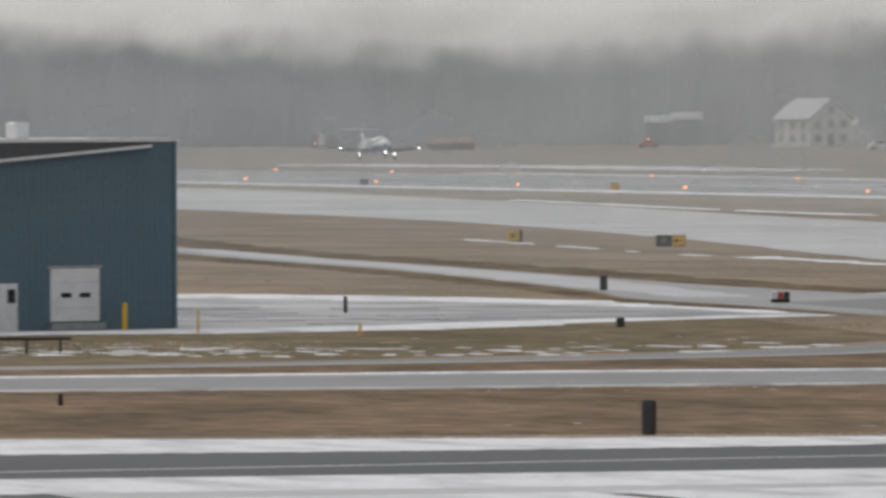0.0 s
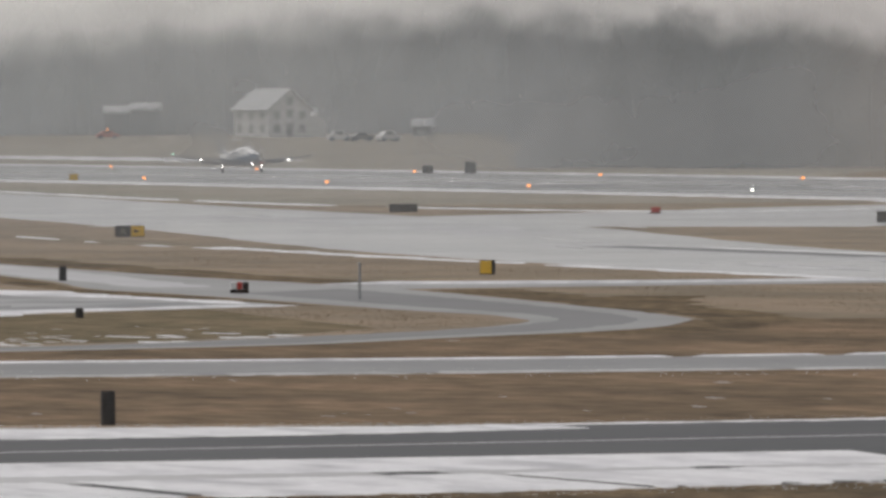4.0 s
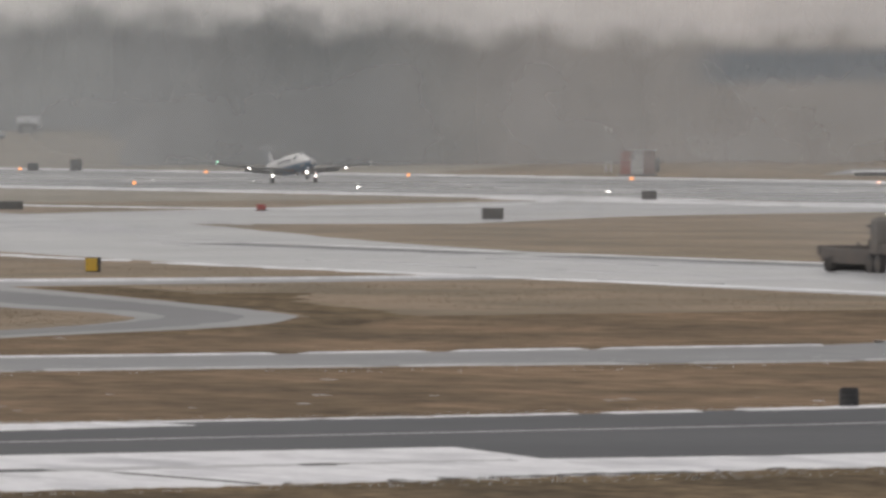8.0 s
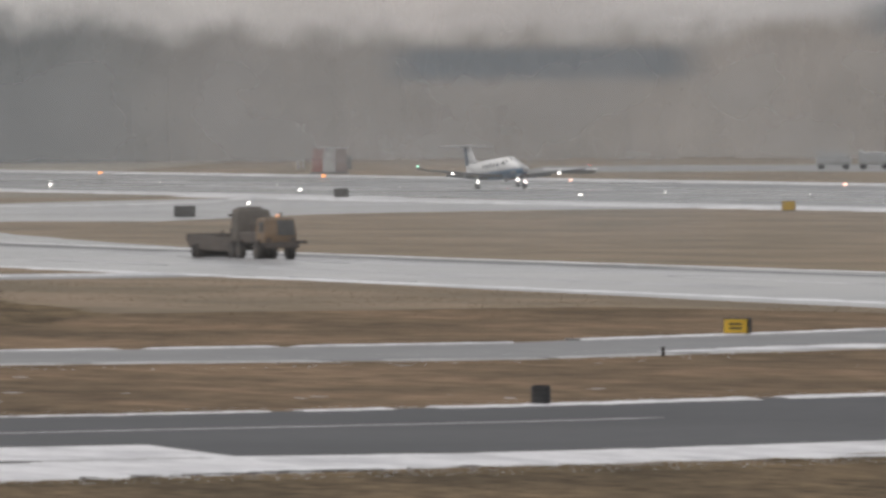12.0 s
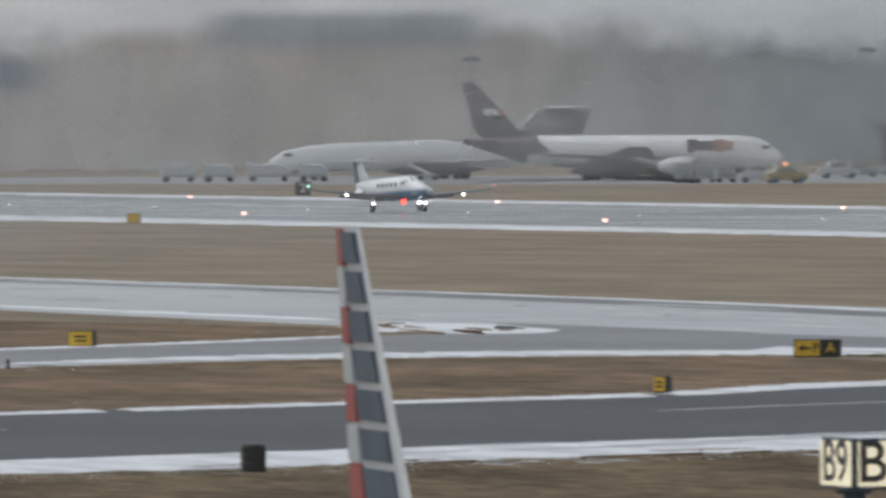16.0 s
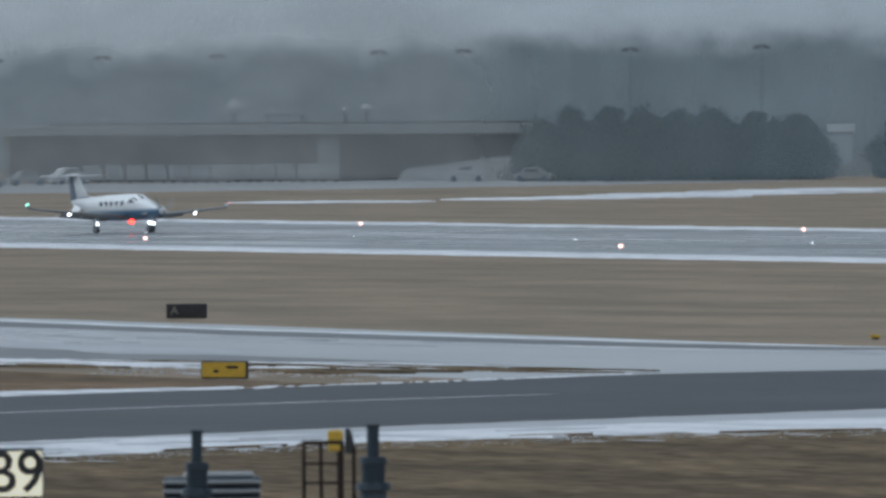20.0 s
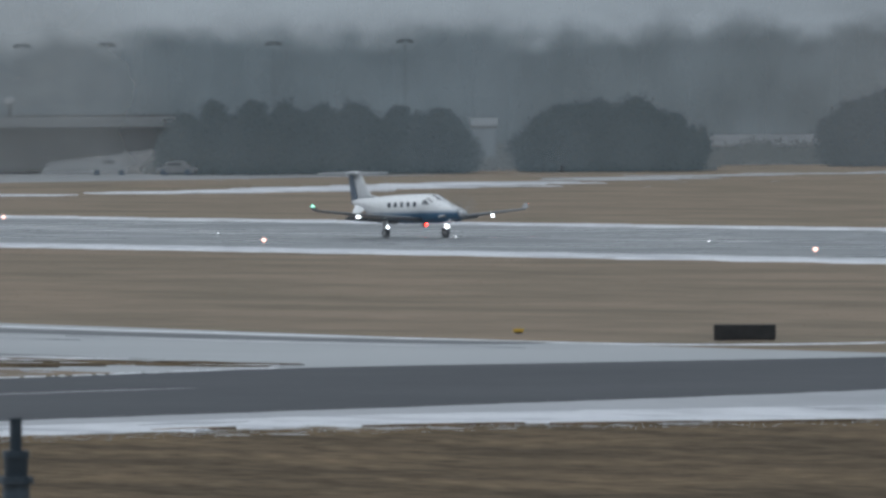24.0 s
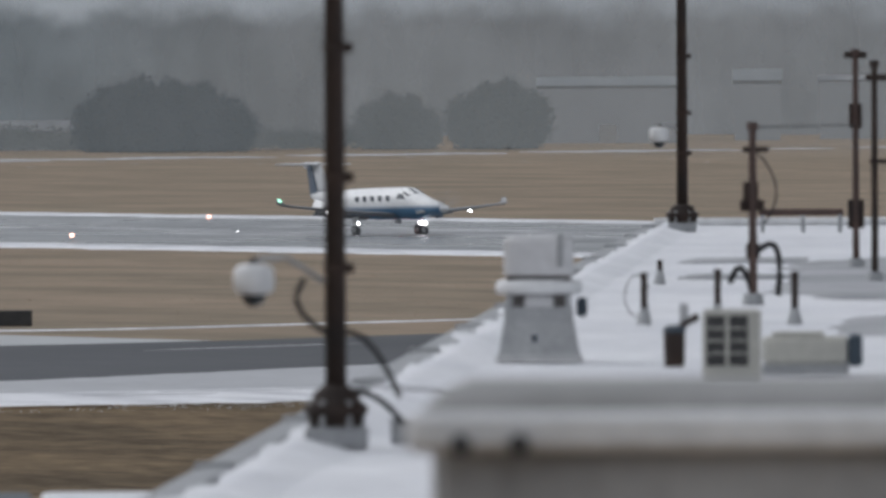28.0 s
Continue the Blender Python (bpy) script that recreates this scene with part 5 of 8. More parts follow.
def turboprop():
    # tyre grey made lighter than rubber in place of haze
    P_TYRE = material("hazed_tyre", (0.12, 0.125, 0.135), 0.85, second=(0.09, 0.095, 0.10), scale=3, fine=18)
    ob = thing("turboprop_aircraft", pose(-1405, 395, 0), "white and blue single-engine turboprop with lights on", "airplane")
    CABINPANE = material("cabin_pane", (0.13, 0.15, 0.18), 0.15, second=(0.10, 0.12, 0.15), scale=1, fine=5, bump=0)
    skin = two_tone("fuselage_paint", (0.095, 0.215, 0.36), (0.90, 0.91, 0.92), 1.72)
    st = [(5.3, 1.56, 0.28, 0.29), (5.0, 1.56, 0.40, 0.40), (4.2, 1.62, 0.53, 0.54), (3.5, 1.69, 0.63, 0.70), (3.0, 1.76, 0.69, 0.80), (2.5, 1.85, 0.75, 0.93), (2.1, 1.92, 0.78, 0.99), (1.3, 1.94, 0.80, 1.0), (0.4, 1.95, 0.82, 1.0),
          (-1.5, 1.95, 0.82, 1.0), (-3.0, 1.98, 0.79, 0.95), (-4.4, 2.08, 0.66, 0.80), (-5.8, 2.24, 0.46, 0.58), (-7.2, 2.42, 0.26, 0.36), (-8.2, 2.52, 0.12, 0.2), (-8.5, 2.55, 0.05, 0.1)]
    fus = part("fuselage", loft(bmesh.new(), hull(st, 24)), skin, ob, "white fuselage with a blue underside", True)
    part("engine_intake", tube(bmesh.new(), (4.6, 0, 1.14), (5.0, 0, 1.18), 0.18, 0.20, 14), P_NAVY, ob)
    for s in (-1, 1):
        part("exhaust_stack", tube(bmesh.new(), (4.1, s * 0.48, 1.42), (3.6, s * 0.70, 1.34), 0.11, 0.1, 10), STEEL, ob)
        for k in range(5):
            part("cabin_window", box(bmesh.new(), (0.72 - k * 0.80, s * 0.80, 2.25), (0.27, 0.06, 0.34), 0.06), CABINPANE, fus)
        bm = slab(bmesh.new(), [(3.02, s * 0.16, 2.56), (2.55, s * 0.62, 2.36), (2.02, s * 0.62, 2.56), (2.22, s * 0.14, 2.87)], 0.07)
        part("windshield", bm, P_PANE, fus)
        part("side_window", slab(bmesh.new(), [(2.45, s * 0.72, 2.20), (1.6, s * 0.77, 2.22), (1.65, s * 0.66, 2.54), (2.0, s * 0.65, 2.53)], 0.06), P_PANE, fus)
        wing = part("wing", foil([((1.3, s * 0.5, 1.22), 2.1, (0, 0, 0.17)), ((1.1, s * 4.2, 1.50), 1.7, (0, 0, 0.13)), ((0.85, s * 7.6, 1.83), 1.1, (0, 0, 0.08)), ((0.55, s * 8.0, 1.95), 0.8, (0, s * 0.02, 0.05)),
                                  ((0.2, s * 8.14, 2.25), 0.45, (0, s * 0.03, 0.02))]), P_GREY, ob, "low grey wing with a turned-up tip", True)
        part("flap", slab(bmesh.new(), [(-0.8, s * 1.0, 1.16), (-0.62, s * 5.0, 1.50), (-1.05, s * 5.0, 1.30), (-1.3, s * 1.0, 0.96)], 0.06), P_GREY, wing)
        part("flap_fairing", box(bmesh.new(), (-0.6, s * 3.4, 1.25), (1.0, 0.12, 0.2), 0.05), P_GREY, wing)
        lamp((0.80, s * 5.1, 1.44), 0.095, L_WHITE, ob)
        part("tailplane", foil([((-7.55, s * 0.05, 4.50), 1.15, (0, 0, 0.09)), ((-7.92, s * 2.5, 4.52), 0.72, (0, 0, 0.05))]), P_WHITE, ob, "", True)
        part("main_strut", tube(bmesh.new(), (-0.35, s * 2.26, 1.2), (-0.5, s * 2.26, 0.36), 0.09, 0.07, 10), P_WHITE, ob)
        w = part("main_wheel", tube(bmesh.new(), (-0.5, s * 2.26 - 0.11, 0.33), (-0.5, s * 2.26 + 0.11, 0.33), 0.33, seg=20), P_TYRE, ob)
        part("rim", tube(bmesh.new(), (-0.5, s * 2.26 - 0.12, 0.33), (-0.5, s * 2.26 + 0.12, 0.33), 0.16, seg=14), STEEL, w)
        part("gear_door", box(bmesh.new(), (-0.4, s * 2.42, 0.85), (0.5, 0.04, 0.55), 0.02), P_WHITE, ob)
        part("ventral_fin", slab(bmesh.new(), [(-6.2, s * 0.25, 2.05), (-7.8, s * 0.12, 2.4), (-7.6, s * 0.55, 1.75), (-6.8, s * 0.5, 1.72)], 0.05), P_WHITE, ob)
        lamp((-0.32, s * 2.26, 0.74), 0.09, L_WHITE, ob)
    lamp((0.2, -8.16, 2.2), 0.09, L_GREEN, ob, "position_light")
    lamp((0.2, 8.16, 2.2), 0.02, L_RED, ob, "position_light")
    fin = part("fin", foil([((-4.2, 0, 2.75), 3.6, (0, 0.06, 0)), ((-6.0, 0, 2.98), 2.1, (0, 0.09, 0)), ((-7.35, 0, 4.45), 1.15, (0, 0.07, 0))]), P_WHITE, ob, "white fin", True)
    part("rudder", slab(bmesh.new(), [(-7.65, 0, 2.40), (-8.40, 0, 2.40), (-8.78, 0, 4.48), (-8.30, 0, 4.48)], 0.16), P_NAVY, fin, "navy blue rudder")
    part("tail_bullet", ball(bmesh.new(), (-8.0, 0, 4.54), 0.16, 2, (4.8, 1, 0.8)), P_WHITE, ob, "", True)
    part("nose_strut", tube(bmesh.new(), (3.25, 0, 1.15), (3.35, 0, 0.3), 0.08, 0.06, 10), P_WHITE, ob)
    w = part("nose_wheel", tube(bmesh.new(), (3.38, -0.09, 0.27), (3.38, 0.09, 0.27), 0.27, seg=18), P_TYRE, ob)
    part("rim", tube(bmesh.new(), (3.38, -0.1, 0.27), (3.38, 0.1, 0.27), 0.13, seg=12), STEEL, w)
    lamp((3.42, -0.05, 0.70), 0.08, L_WHITE, ob), lamp((3.42, 0.05, 0.70), 0.08, L_WHITE, ob)
    prop = new("propeller")
    prop.parent, prop.matrix_basis = ob, pose(5.45, 0, 1.56)
    prop["label"] = "four-bladed propeller with a white spinner"
    part("spinner", loft(bmesh.new(), hull([(-0.15, 0, 0.27, 0.27), (0.05, 0, 0.24, 0.24), (0.25, 0, 0.15, 0.15), (0.42, 0, 0.03, 0.03)], 16)), P_WHITE, prop, "", True)
    for k in range(4):
        r = Matrix.Rotation(k * math.pi / 2, 3, "X")
        part("blade", slab(bmesh.new(), [r @ Vector(p) for p in ((0.03, 0.05, 0.2), (-0.03, -0.05, 0.2), (-0.06, -0.06, 0.9), (-0.02, -0.04, 1.33), (0.02, 0.03, 1.33), (0.05, 0.06, 0.9))], 0.02), STEEL, prop)
    beacons = []
    for nm, at in (("tail_beacon", (-8.80, 0, 4.46)), ("belly_beacon", (0.6, 0, 0.88))):
        b = new(nm)
        b.parent, b.matrix_basis = ob, pose(*at)
        b["label"] = "turning red beacon with a dark hood"
        bm = bmesh.new()
        ball(bm, (0.05, -0.05, 0), 0.12, 2)
        part("lens", bm, L_RED, b, "glowing red lens", True)
        hood = bmesh.new()
        rings = []
        for z, r in ((-0.2, 0.12), (-0.16, 0.22), (0.16, 0.22), (0.2, 0.12)):
            rings.append([Vector((r * math.cos(a) + 0.05, r * math.sin(a) - 0.05, z)) for a in (radians(40 + 200 * i / 10) for i in range(11))] + [Vector((0.8 * r * math.cos(a) + 0.05, 0.8 * r * math.sin(a) - 0.05, z)) for a in (radians(240 - 200 * i / 10) for i in range(11))])
        part("hood", loft(hood, rings), P_WHITE, b)
        beacons.append(b)
    return ob, prop, beacons


PLANE, PROP, BEACONS = turboprop()
PLANE.scale = (1.0, 1.0, 0.955)


# ---- snow sweeper truck ----
def sweeper():
    """A long low broom frame, a tall boxy body and a low cab behind one another on one chassis."""
    ob = thing("snow_sweeper", pose(-585, 241, 0), "muddy brown airfield sweeper truck with a long broom frame", "truck")
    BODY = material("muddy_ochre", (0.27, 0.165, 0.088), 0.8, second=(0.19, 0.125, 0.078), scale=0.9, fine=8)
    # cab glass lightened in its colour as if seen through haze
    TRUCKGLASS = material("hazed_cab_glass", (0.072, 0.068, 0.066), 0.5, second=(0.05, 0.049, 0.049), scale=1, fine=6)
    MUD = material("mud_brown", (0.118, 0.092, 0.078), 0.85, second=(0.088, 0.072, 0.064), scale=1.2, fine=8)
    TARP = material("dirty_tarpaulin", (0.155, 0.128, 0.108), 0.9, second=(0.122, 0.102, 0.088), scale=1.0, fine=6, bump=0.4)
    TYRE = material("muddy_tyre", (0.075, 0.066, 0.062), 0.9, second=(0.055, 0.05, 0.048), scale=2, fine=12)
    part("chassis", box(bmesh.new(), (-0.6, 0, 0.78), (12.6, 0.9, 0.28), 0.03), MUD, ob)
    rings = [[Vector((x, y, z)) for y, z in ((-w, lo), (w, lo), (w, hi), (-w, hi))] for x, w, lo, hi in ((-7.3, 0.95, 0.82, 1.30), (-6.8, 1.02, 0.52, 1.28), (-2.5, 1.02, 0.42, 1.22), (0.4, 1.0, 0.45, 1.25))]
    frame_ = part("broom_frame", loft(bmesh.new(), rings), MUD, ob, "mud-caked broom frame")
    part("broom", tube(bmesh.new(), (-6.0, -1.1, 0.42), (-4.6, 1.1, 0.42), 0.38, seg=18), TYRE, frame_, "dark bristle broom roll")
    part("end_plate", box(bmesh.new(), (-7.25, 0, 1.1), (0.12, 2.1, 0.46), 0.03), MUD, frame_)
    for x in (-6.0, -4.6, -3.0, -1.4):
        part("cross_rail", box(bmesh.new(), (x, 0, 1.29), (0.16, 1.9, 0.12), 0.02), MUD, frame_)
    part("hose", tube(bmesh.new(), (-2.6, -0.6, 1.2), (-2.4, -0.6, 1.55), 0.06, seg=8), MUD, frame_)
    part("hose", tube(bmesh.new(), (-0.6, -0.7, 1.2), (-0.6, -0.7, 1.7), 0.06, seg=8), MUD, frame_)
    for x, r in ((-5.6, 0.36), (0.35, 0.48), (1.6, 0.48), (4.6, 0.5)):
        for s in (-1, 1):
            w = part("wheel", tube(bmesh.new(), (x, s * 0.92 - 0.17, r), (x, s * 0.92 + 0.17, r), r, seg=20), TYRE, ob)
            part("rim", tube(bmesh.new(), (x, s * 0.92 - 0.18, r), (x, s * 0.92 + 0.18, r), r * 0.5, seg=14), MUD, w)
            part("mudguard", box(bmesh.new(), (x, s * 0.92, 2 * r + 0.06), (1.1, 0.42, 0.08), 0.03), MUD, ob)
    part("body", loft(bmesh.new(), [[Vector((x, y, z)) for x, y in ((0.35 - a, -1.0 + a), (1.25 - a, -1.0 + a), (1.25 - a, 1.0 - 2 * a), (0.35 - a, 1.0 - 2 * a))] for a, z in ((0.0, 0.95), (0.0, 2.35), (0.05, 2.68), (0.22, 2.8))]), TARP, ob, "boxy dirty brown body")
    part("body_ridge", box(bmesh.new(), (0.72, -0.1, 2.83), (0.5, 1.3, 0.1), 0.04), TARP, ob)
    for y in (-0.62, -0.1, 0.45):
        part("body_rib", box(bmesh.new(), (1.26, y, 1.75), (0.06, 0.07, 1.4), 0.015), TARP, ob)
    part("side_bracket", box(bmesh.new(), (0.5, -1.12, 2.42), (0.3, 0.26, 0.14), 0.03), MUD, ob)
    part("engine_deck", box(bmesh.new(), (2.7, 0, 1.2), (3.0, 1.8, 0.6), 0.08), MUD, ob, "mud-caked engine deck")
    part("air_cleaner", tube(bmesh.new(), (2.4, -0.5, 1.5), (2.4, -0.5, 1.95), 0.2, seg=14), MUD, ob)
    cab = part("cab", loft(bmesh.new(), [[Vector((x, y, z)) for x, y, z in ring] for ring in (
        [(4.2, -0.92, 0.95), (5.65, -0.92, 0.95), (5.65, 0.92, 0.95), (4.2, 0.92, 0.95)], [(4.2, -0.92, 1.4), (5.72, -0.92, 1.4), (5.72, 0.92, 1.4), (4.2, 0.92, 1.4)],
        [(4.2, -0.88, 2.2), (5.56, -0.84, 2.2), (5.56, 0.84, 2.2), (4.2, 0.88, 2.2)], [(4.35, -0.74, 2.32), (5.4, -0.7, 2.3), (5.4, 0.7, 2.3), (4.35, 0.74, 2.32)])]), BODY, ob, "dull ochre cab")
    part("windshield", slab(bmesh.new(), [(5.73, -0.18, 1.36), (5.73, 0.82, 1.36), (5.58, 0.78, 2.18), (5.58, -0.18, 2.18)], 0.05), TRUCKGLASS, cab)
    for s in (-1, 1):
        part("side_window", box(bmesh.new(), (5.0, s * 0.91, 1.8), (0.7, 0.06, 0.6), 0.04), TRUCKGLASS, cab)
        part("headlight", tube(bmesh.new(), (5.68, s * 0.7, 1.12), (5.76, s * 0.7, 1.12), 0.1, seg=12), TRUCKGLASS, cab)
    part("mirror", box(bmesh.new(), (5.5, -1.05, 1.8), (0.08, 0.16, 0.32), 0.03), MUD, cab)
    part("bumper", box(bmesh.new(), (5.85, 0, 0.82), (0.3, 1.95, 0.36), 0.06), MUD, ob)
    part("hitch_arm", box(bmesh.new(), (6.15, 1.05, 0.98), (0.5, 0.5, 0.16), 0.03), MUD, ob)
    part("exhaust", tube(bmesh.new(), (4.0, 0.6, 1.9), (4.0, 0.6, 2.62), 0.06, seg=10), MUD, ob)
    part("lamp_post", tube(bmesh.new(), (0.7, -0.15, 2.8), (0.7, -0.15, 3.02), 0.03, seg=8), MUD, ob)
    part("warning_light", ball(bmesh.new(), (0.7, -0.15, 3.08), 0.065, 2), L_WHITE, ob, "glowing white warning light", True)
    part("warning_light", ball(bmesh.new(), (5.0, 0.05, 2.44), 0.065, 2), L_WARM, ob, "glowing amber warning light", True)
    return ob


TRUCK = sweeper()


# ---- cargo jets ----
# fin colour paled towards the mist behind it
FINGREY = material("hazed_fin_grey", (0.40, 0.38, 0.375), 0.6, second=(0.35, 0.335, 0.33), scale=0.3, fine=3, bump=0.0)
PURPLE = material("purple_paint", (0.105, 0.078, 0.098), 0.5, second=(0.09, 0.068, 0.085), scale=0.3, fine=3, bump=0.0)
GREYBELLY = material("grey_belly", (0.42, 0.43, 0.44), 0.45, second=(0.37, 0.38, 0.39), scale=0.3, fine=3, bump=0.0)
ORANGE = material("orange_red_paint", (0.56, 0.26, 0.22), 0.45, second=(0.50, 0.24, 0.20), scale=1, fine=5, bump=0.0)


CARWHITE = material("dull_white_body", (0.52, 0.53, 0.54), 0.5, second=(0.46, 0.47, 0.48), scale=1, fine=6)


def cargo_jet(m, label, drop):
    """A twin-jet freighter, nose along +x, with a dark tail; its wheels stand drop metres up in its own space."""
    ob = thing("cargo_jet", m @ pose(0, 0, -drop), label, "airplane", "parked cargo jets")
    k, e = 0.856, 3.0
    st = [(23.6, 3.3, 0.25, 0.25), (23.0, 3.4, 0.8, 0.8), (21.5, 3.75, 1.35, 1.45), (19.5, 4.1, 1.75, 1.9), (17, 4.2, 1.88, 2.0), (-8, 4.2, 1.88, 2.0), (-14, 4.5, 1.6, 1.65), (-19, 5.0, 0.95, 1.05), (-23.4, 5.5, 0.25, 0.35)]
    fus = part("fuselage", loft(bmesh.new(), hull([tuple(v * k for v in q) for q in st], 28)), two_tone("jet_white", (0.62, 0.63, 0.64), (0.93, 0.93, 0.93), 1.9 * k), ob, "white fuselage with a grey belly", True)
    fin = part("fin", foil([((-10.6 * k, 0, 5.8 * k), 10.2 * k, (0, 0.3 * k, 0)), ((-15.3 * k, 0, 6.9 * k), 6.6 * k, (0, 0.32 * k, 0)), ((-21.9 * k, 0, 6.6 * k + 5.3), 1.9 * k, (0, 0.16 * k, 0))]), PURPLE, ob, "dark purple fin", True)
    cone = hull([(-9.6 * k, 4.42 * k, 1.84 * k, 1.94 * k), (-14 * k, 4.5 * k, 1.63 * k, 1.68 * k), (-19 * k, 5.0 * k, 0.98 * k, 1.08 * k), (-23.4 * k, 5.5 * k, 0.28 * k, 0.38 * k)], 28)
    cone[0] = [p + Vector(((4.42 * k - p.z) * 1.5, 0, 0)) for p in cone[0]]
    part("tail_cone", loft(bmesh.new(), cone), PURPLE, ob, "dark purple tail cone", True)
    part("fin_mark", slab(bmesh.new(), [(-17.9 * k, -0.36 * k, 8.7 * k), (-20.2 * k, -0.36 * k, 8.7 * k), (-20.3 * k, -0.34 * k, 9.5 * k), (-18.3 * k, -0.34 * k, 9.5 * k)], 0.08), WHITE, fin, "white plain mark")
    part("fin_mark", slab(bmesh.new(), [(-17.0 * k, -0.36 * k, 8.7 * k), (-17.8 * k, -0.36 * k, 8.7 * k), (-18.2 * k, -0.34 * k, 9.5 * k), (-17.6 * k, -0.34 * k, 9.5 * k)], 0.08), ORANGE, fin, "orange plain mark")
    for x0, n_, mat in ((11.6, 3, PURPLE), (15.6, 2, ORANGE)):
        for i in range(n_):
            part("side_mark", box(bmesh.new(), ((x0 + i * 1.35) * k, -1.80 * k, 4.9 * k), (1.25 * k, 0.25 * k, 1.6 * k if i == 0 else 1.15 * k), 0.02), mat, fus, "plain coloured block")
    for s in (-1, 1):
        part("cockpit_window", box(bmesh.new(), (21.6 * k, s * 0.75 * k, 4.75 * k), (1.0 * k, 0.9 * k, 0.4 * k), 0.05), P_PANE, fus)
        wing = part("wing", foil([((e + 6.5 * k, s * 1.2 * k, 3.0 * k), 9.5 * k, (0, 0, 0.6 * k)), ((e + 2.2 * k, s * 7 * k, 3.4 * k), 5.6 * k, (0, 0, 0.35 * k)), ((e - 3.8 * k, s * 18.8 * k, 4.0 * k), 2.0 * k, (0, 0, 0.12 * k))]), JETGREY, ob, "grey wing", True)
        # slab added for the shadowed wing root and flap; shade is its colour
        part("dark_wing_root", slab(bmesh.new(), [(-3.2, s * 5.0, 1.35), (4.6, s * 5.0, 0.75), (7.4, s * 4.6, 2.2), (6.4, s * 4.2, 4.05), (4.0, s * 4.2, 4.1), (-1.2, s * 4.8, 2.4)], 0.3), JETDARK, wing, "dark slab for the flap and wing root in shade")
        part("tailplane", foil([((-17.5 * k, s * 0.8 * k, 5.3 * k), 4.0 * k, (0, 0, 0.22 * k)), ((-20.6 * k, s * 5.4 * k, 5.6 * k), 1.7 * k, (0, 0, 0.1 * k))]), PURPLE, ob, "", True)
        eng = part("engine", loft(bmesh.new(), [[p + Vector((e + 4.2, s * 6.2 * k, 0.8 * drop)) for p in r] for r in hull([(6.6 * k, 1.85 * k, 1.05 * k, 1.05 * k), (6.0 * k, 1.85 * k, 1.22 * k, 1.22 * k), (3.6 * k, 1.85 * k, 1.2 * k, 1.2 * k), (1.4 * k, 1.95 * k, 0.6 * k, 0.6 * k)], 20)]), WHITE, ob, "pale engine cowling", True)
        part("intake", tube(bmesh.new(), (e + 4.2 + 6.55 * k, s * 6.2 * k, 1.85 * k + 0.8 * drop), (e + 4.2 + 6.64 * k, s * 6.2 * k, 1.85 * k + 0.8 * drop), 0.9 * k, seg=20), P_GREY, eng)
        part("pylon", slab(bmesh.new(), [(e + 9.4 * k, s * 6.2 * k, 2.6 * k), (e + 5.5 * k, s * 6.2 * k, 2.6 * k), (e + 0.5 * k, s * 6.2 * k, 3.5 * k), (e + 3.2 * k, s * 6.2 * k, 3.5 * k)], 0.3 * k), GREYBELLY, ob)
        part("main_gear_leg", tube(bmesh.new(), (-2 * k, s * 3.6 * k, 0.5 * k + drop), (-2 * k, s * 3.6 * k, 3.2 * k), 0.2 * k, seg=10), JETGREY, ob)
        for dx in (-0.6, 0.6):
            part("main_wheel", tube(bmesh.new(), ((-2 + dx) * k, s * 3.6 * k - 0.5 * k, 0.5 * k + drop), ((-2 + dx) * k, s * 3.6 * k + 0.5 * k, 0.5 * k + drop), 0.5 * k, seg=16), RUBBER, ob)
        part("gear_door", box(bmesh.new(), (0.2 * k, s * 2.6 * k, 1.35 * k + drop), (2.6 * k, 0.15, 1.3 * k), 0.05), JETGREY, ob)
    part("nose_gear_leg", tube(bmesh.new(), (17.5 * k, 0, 0.4 * k + drop), (17.5 * k, 0, 2.9 * k), 0.14 * k, seg=10), JETGREY, ob)
    part("nose_wheel", tube(bmesh.new(), (17.5 * k, -0.3 * k, 0.4 * k + drop), (17.5 * k, 0.3 * k, 0.4 * k + drop), 0.4 * k, seg=16), RUBBER, ob)
    part("nose_gear_door", box(bmesh.new(), (17.9 * k, -0.5, 1.3 * k + drop), (1.4, 0.1, 1.0), 0.04), JETGREY, ob)


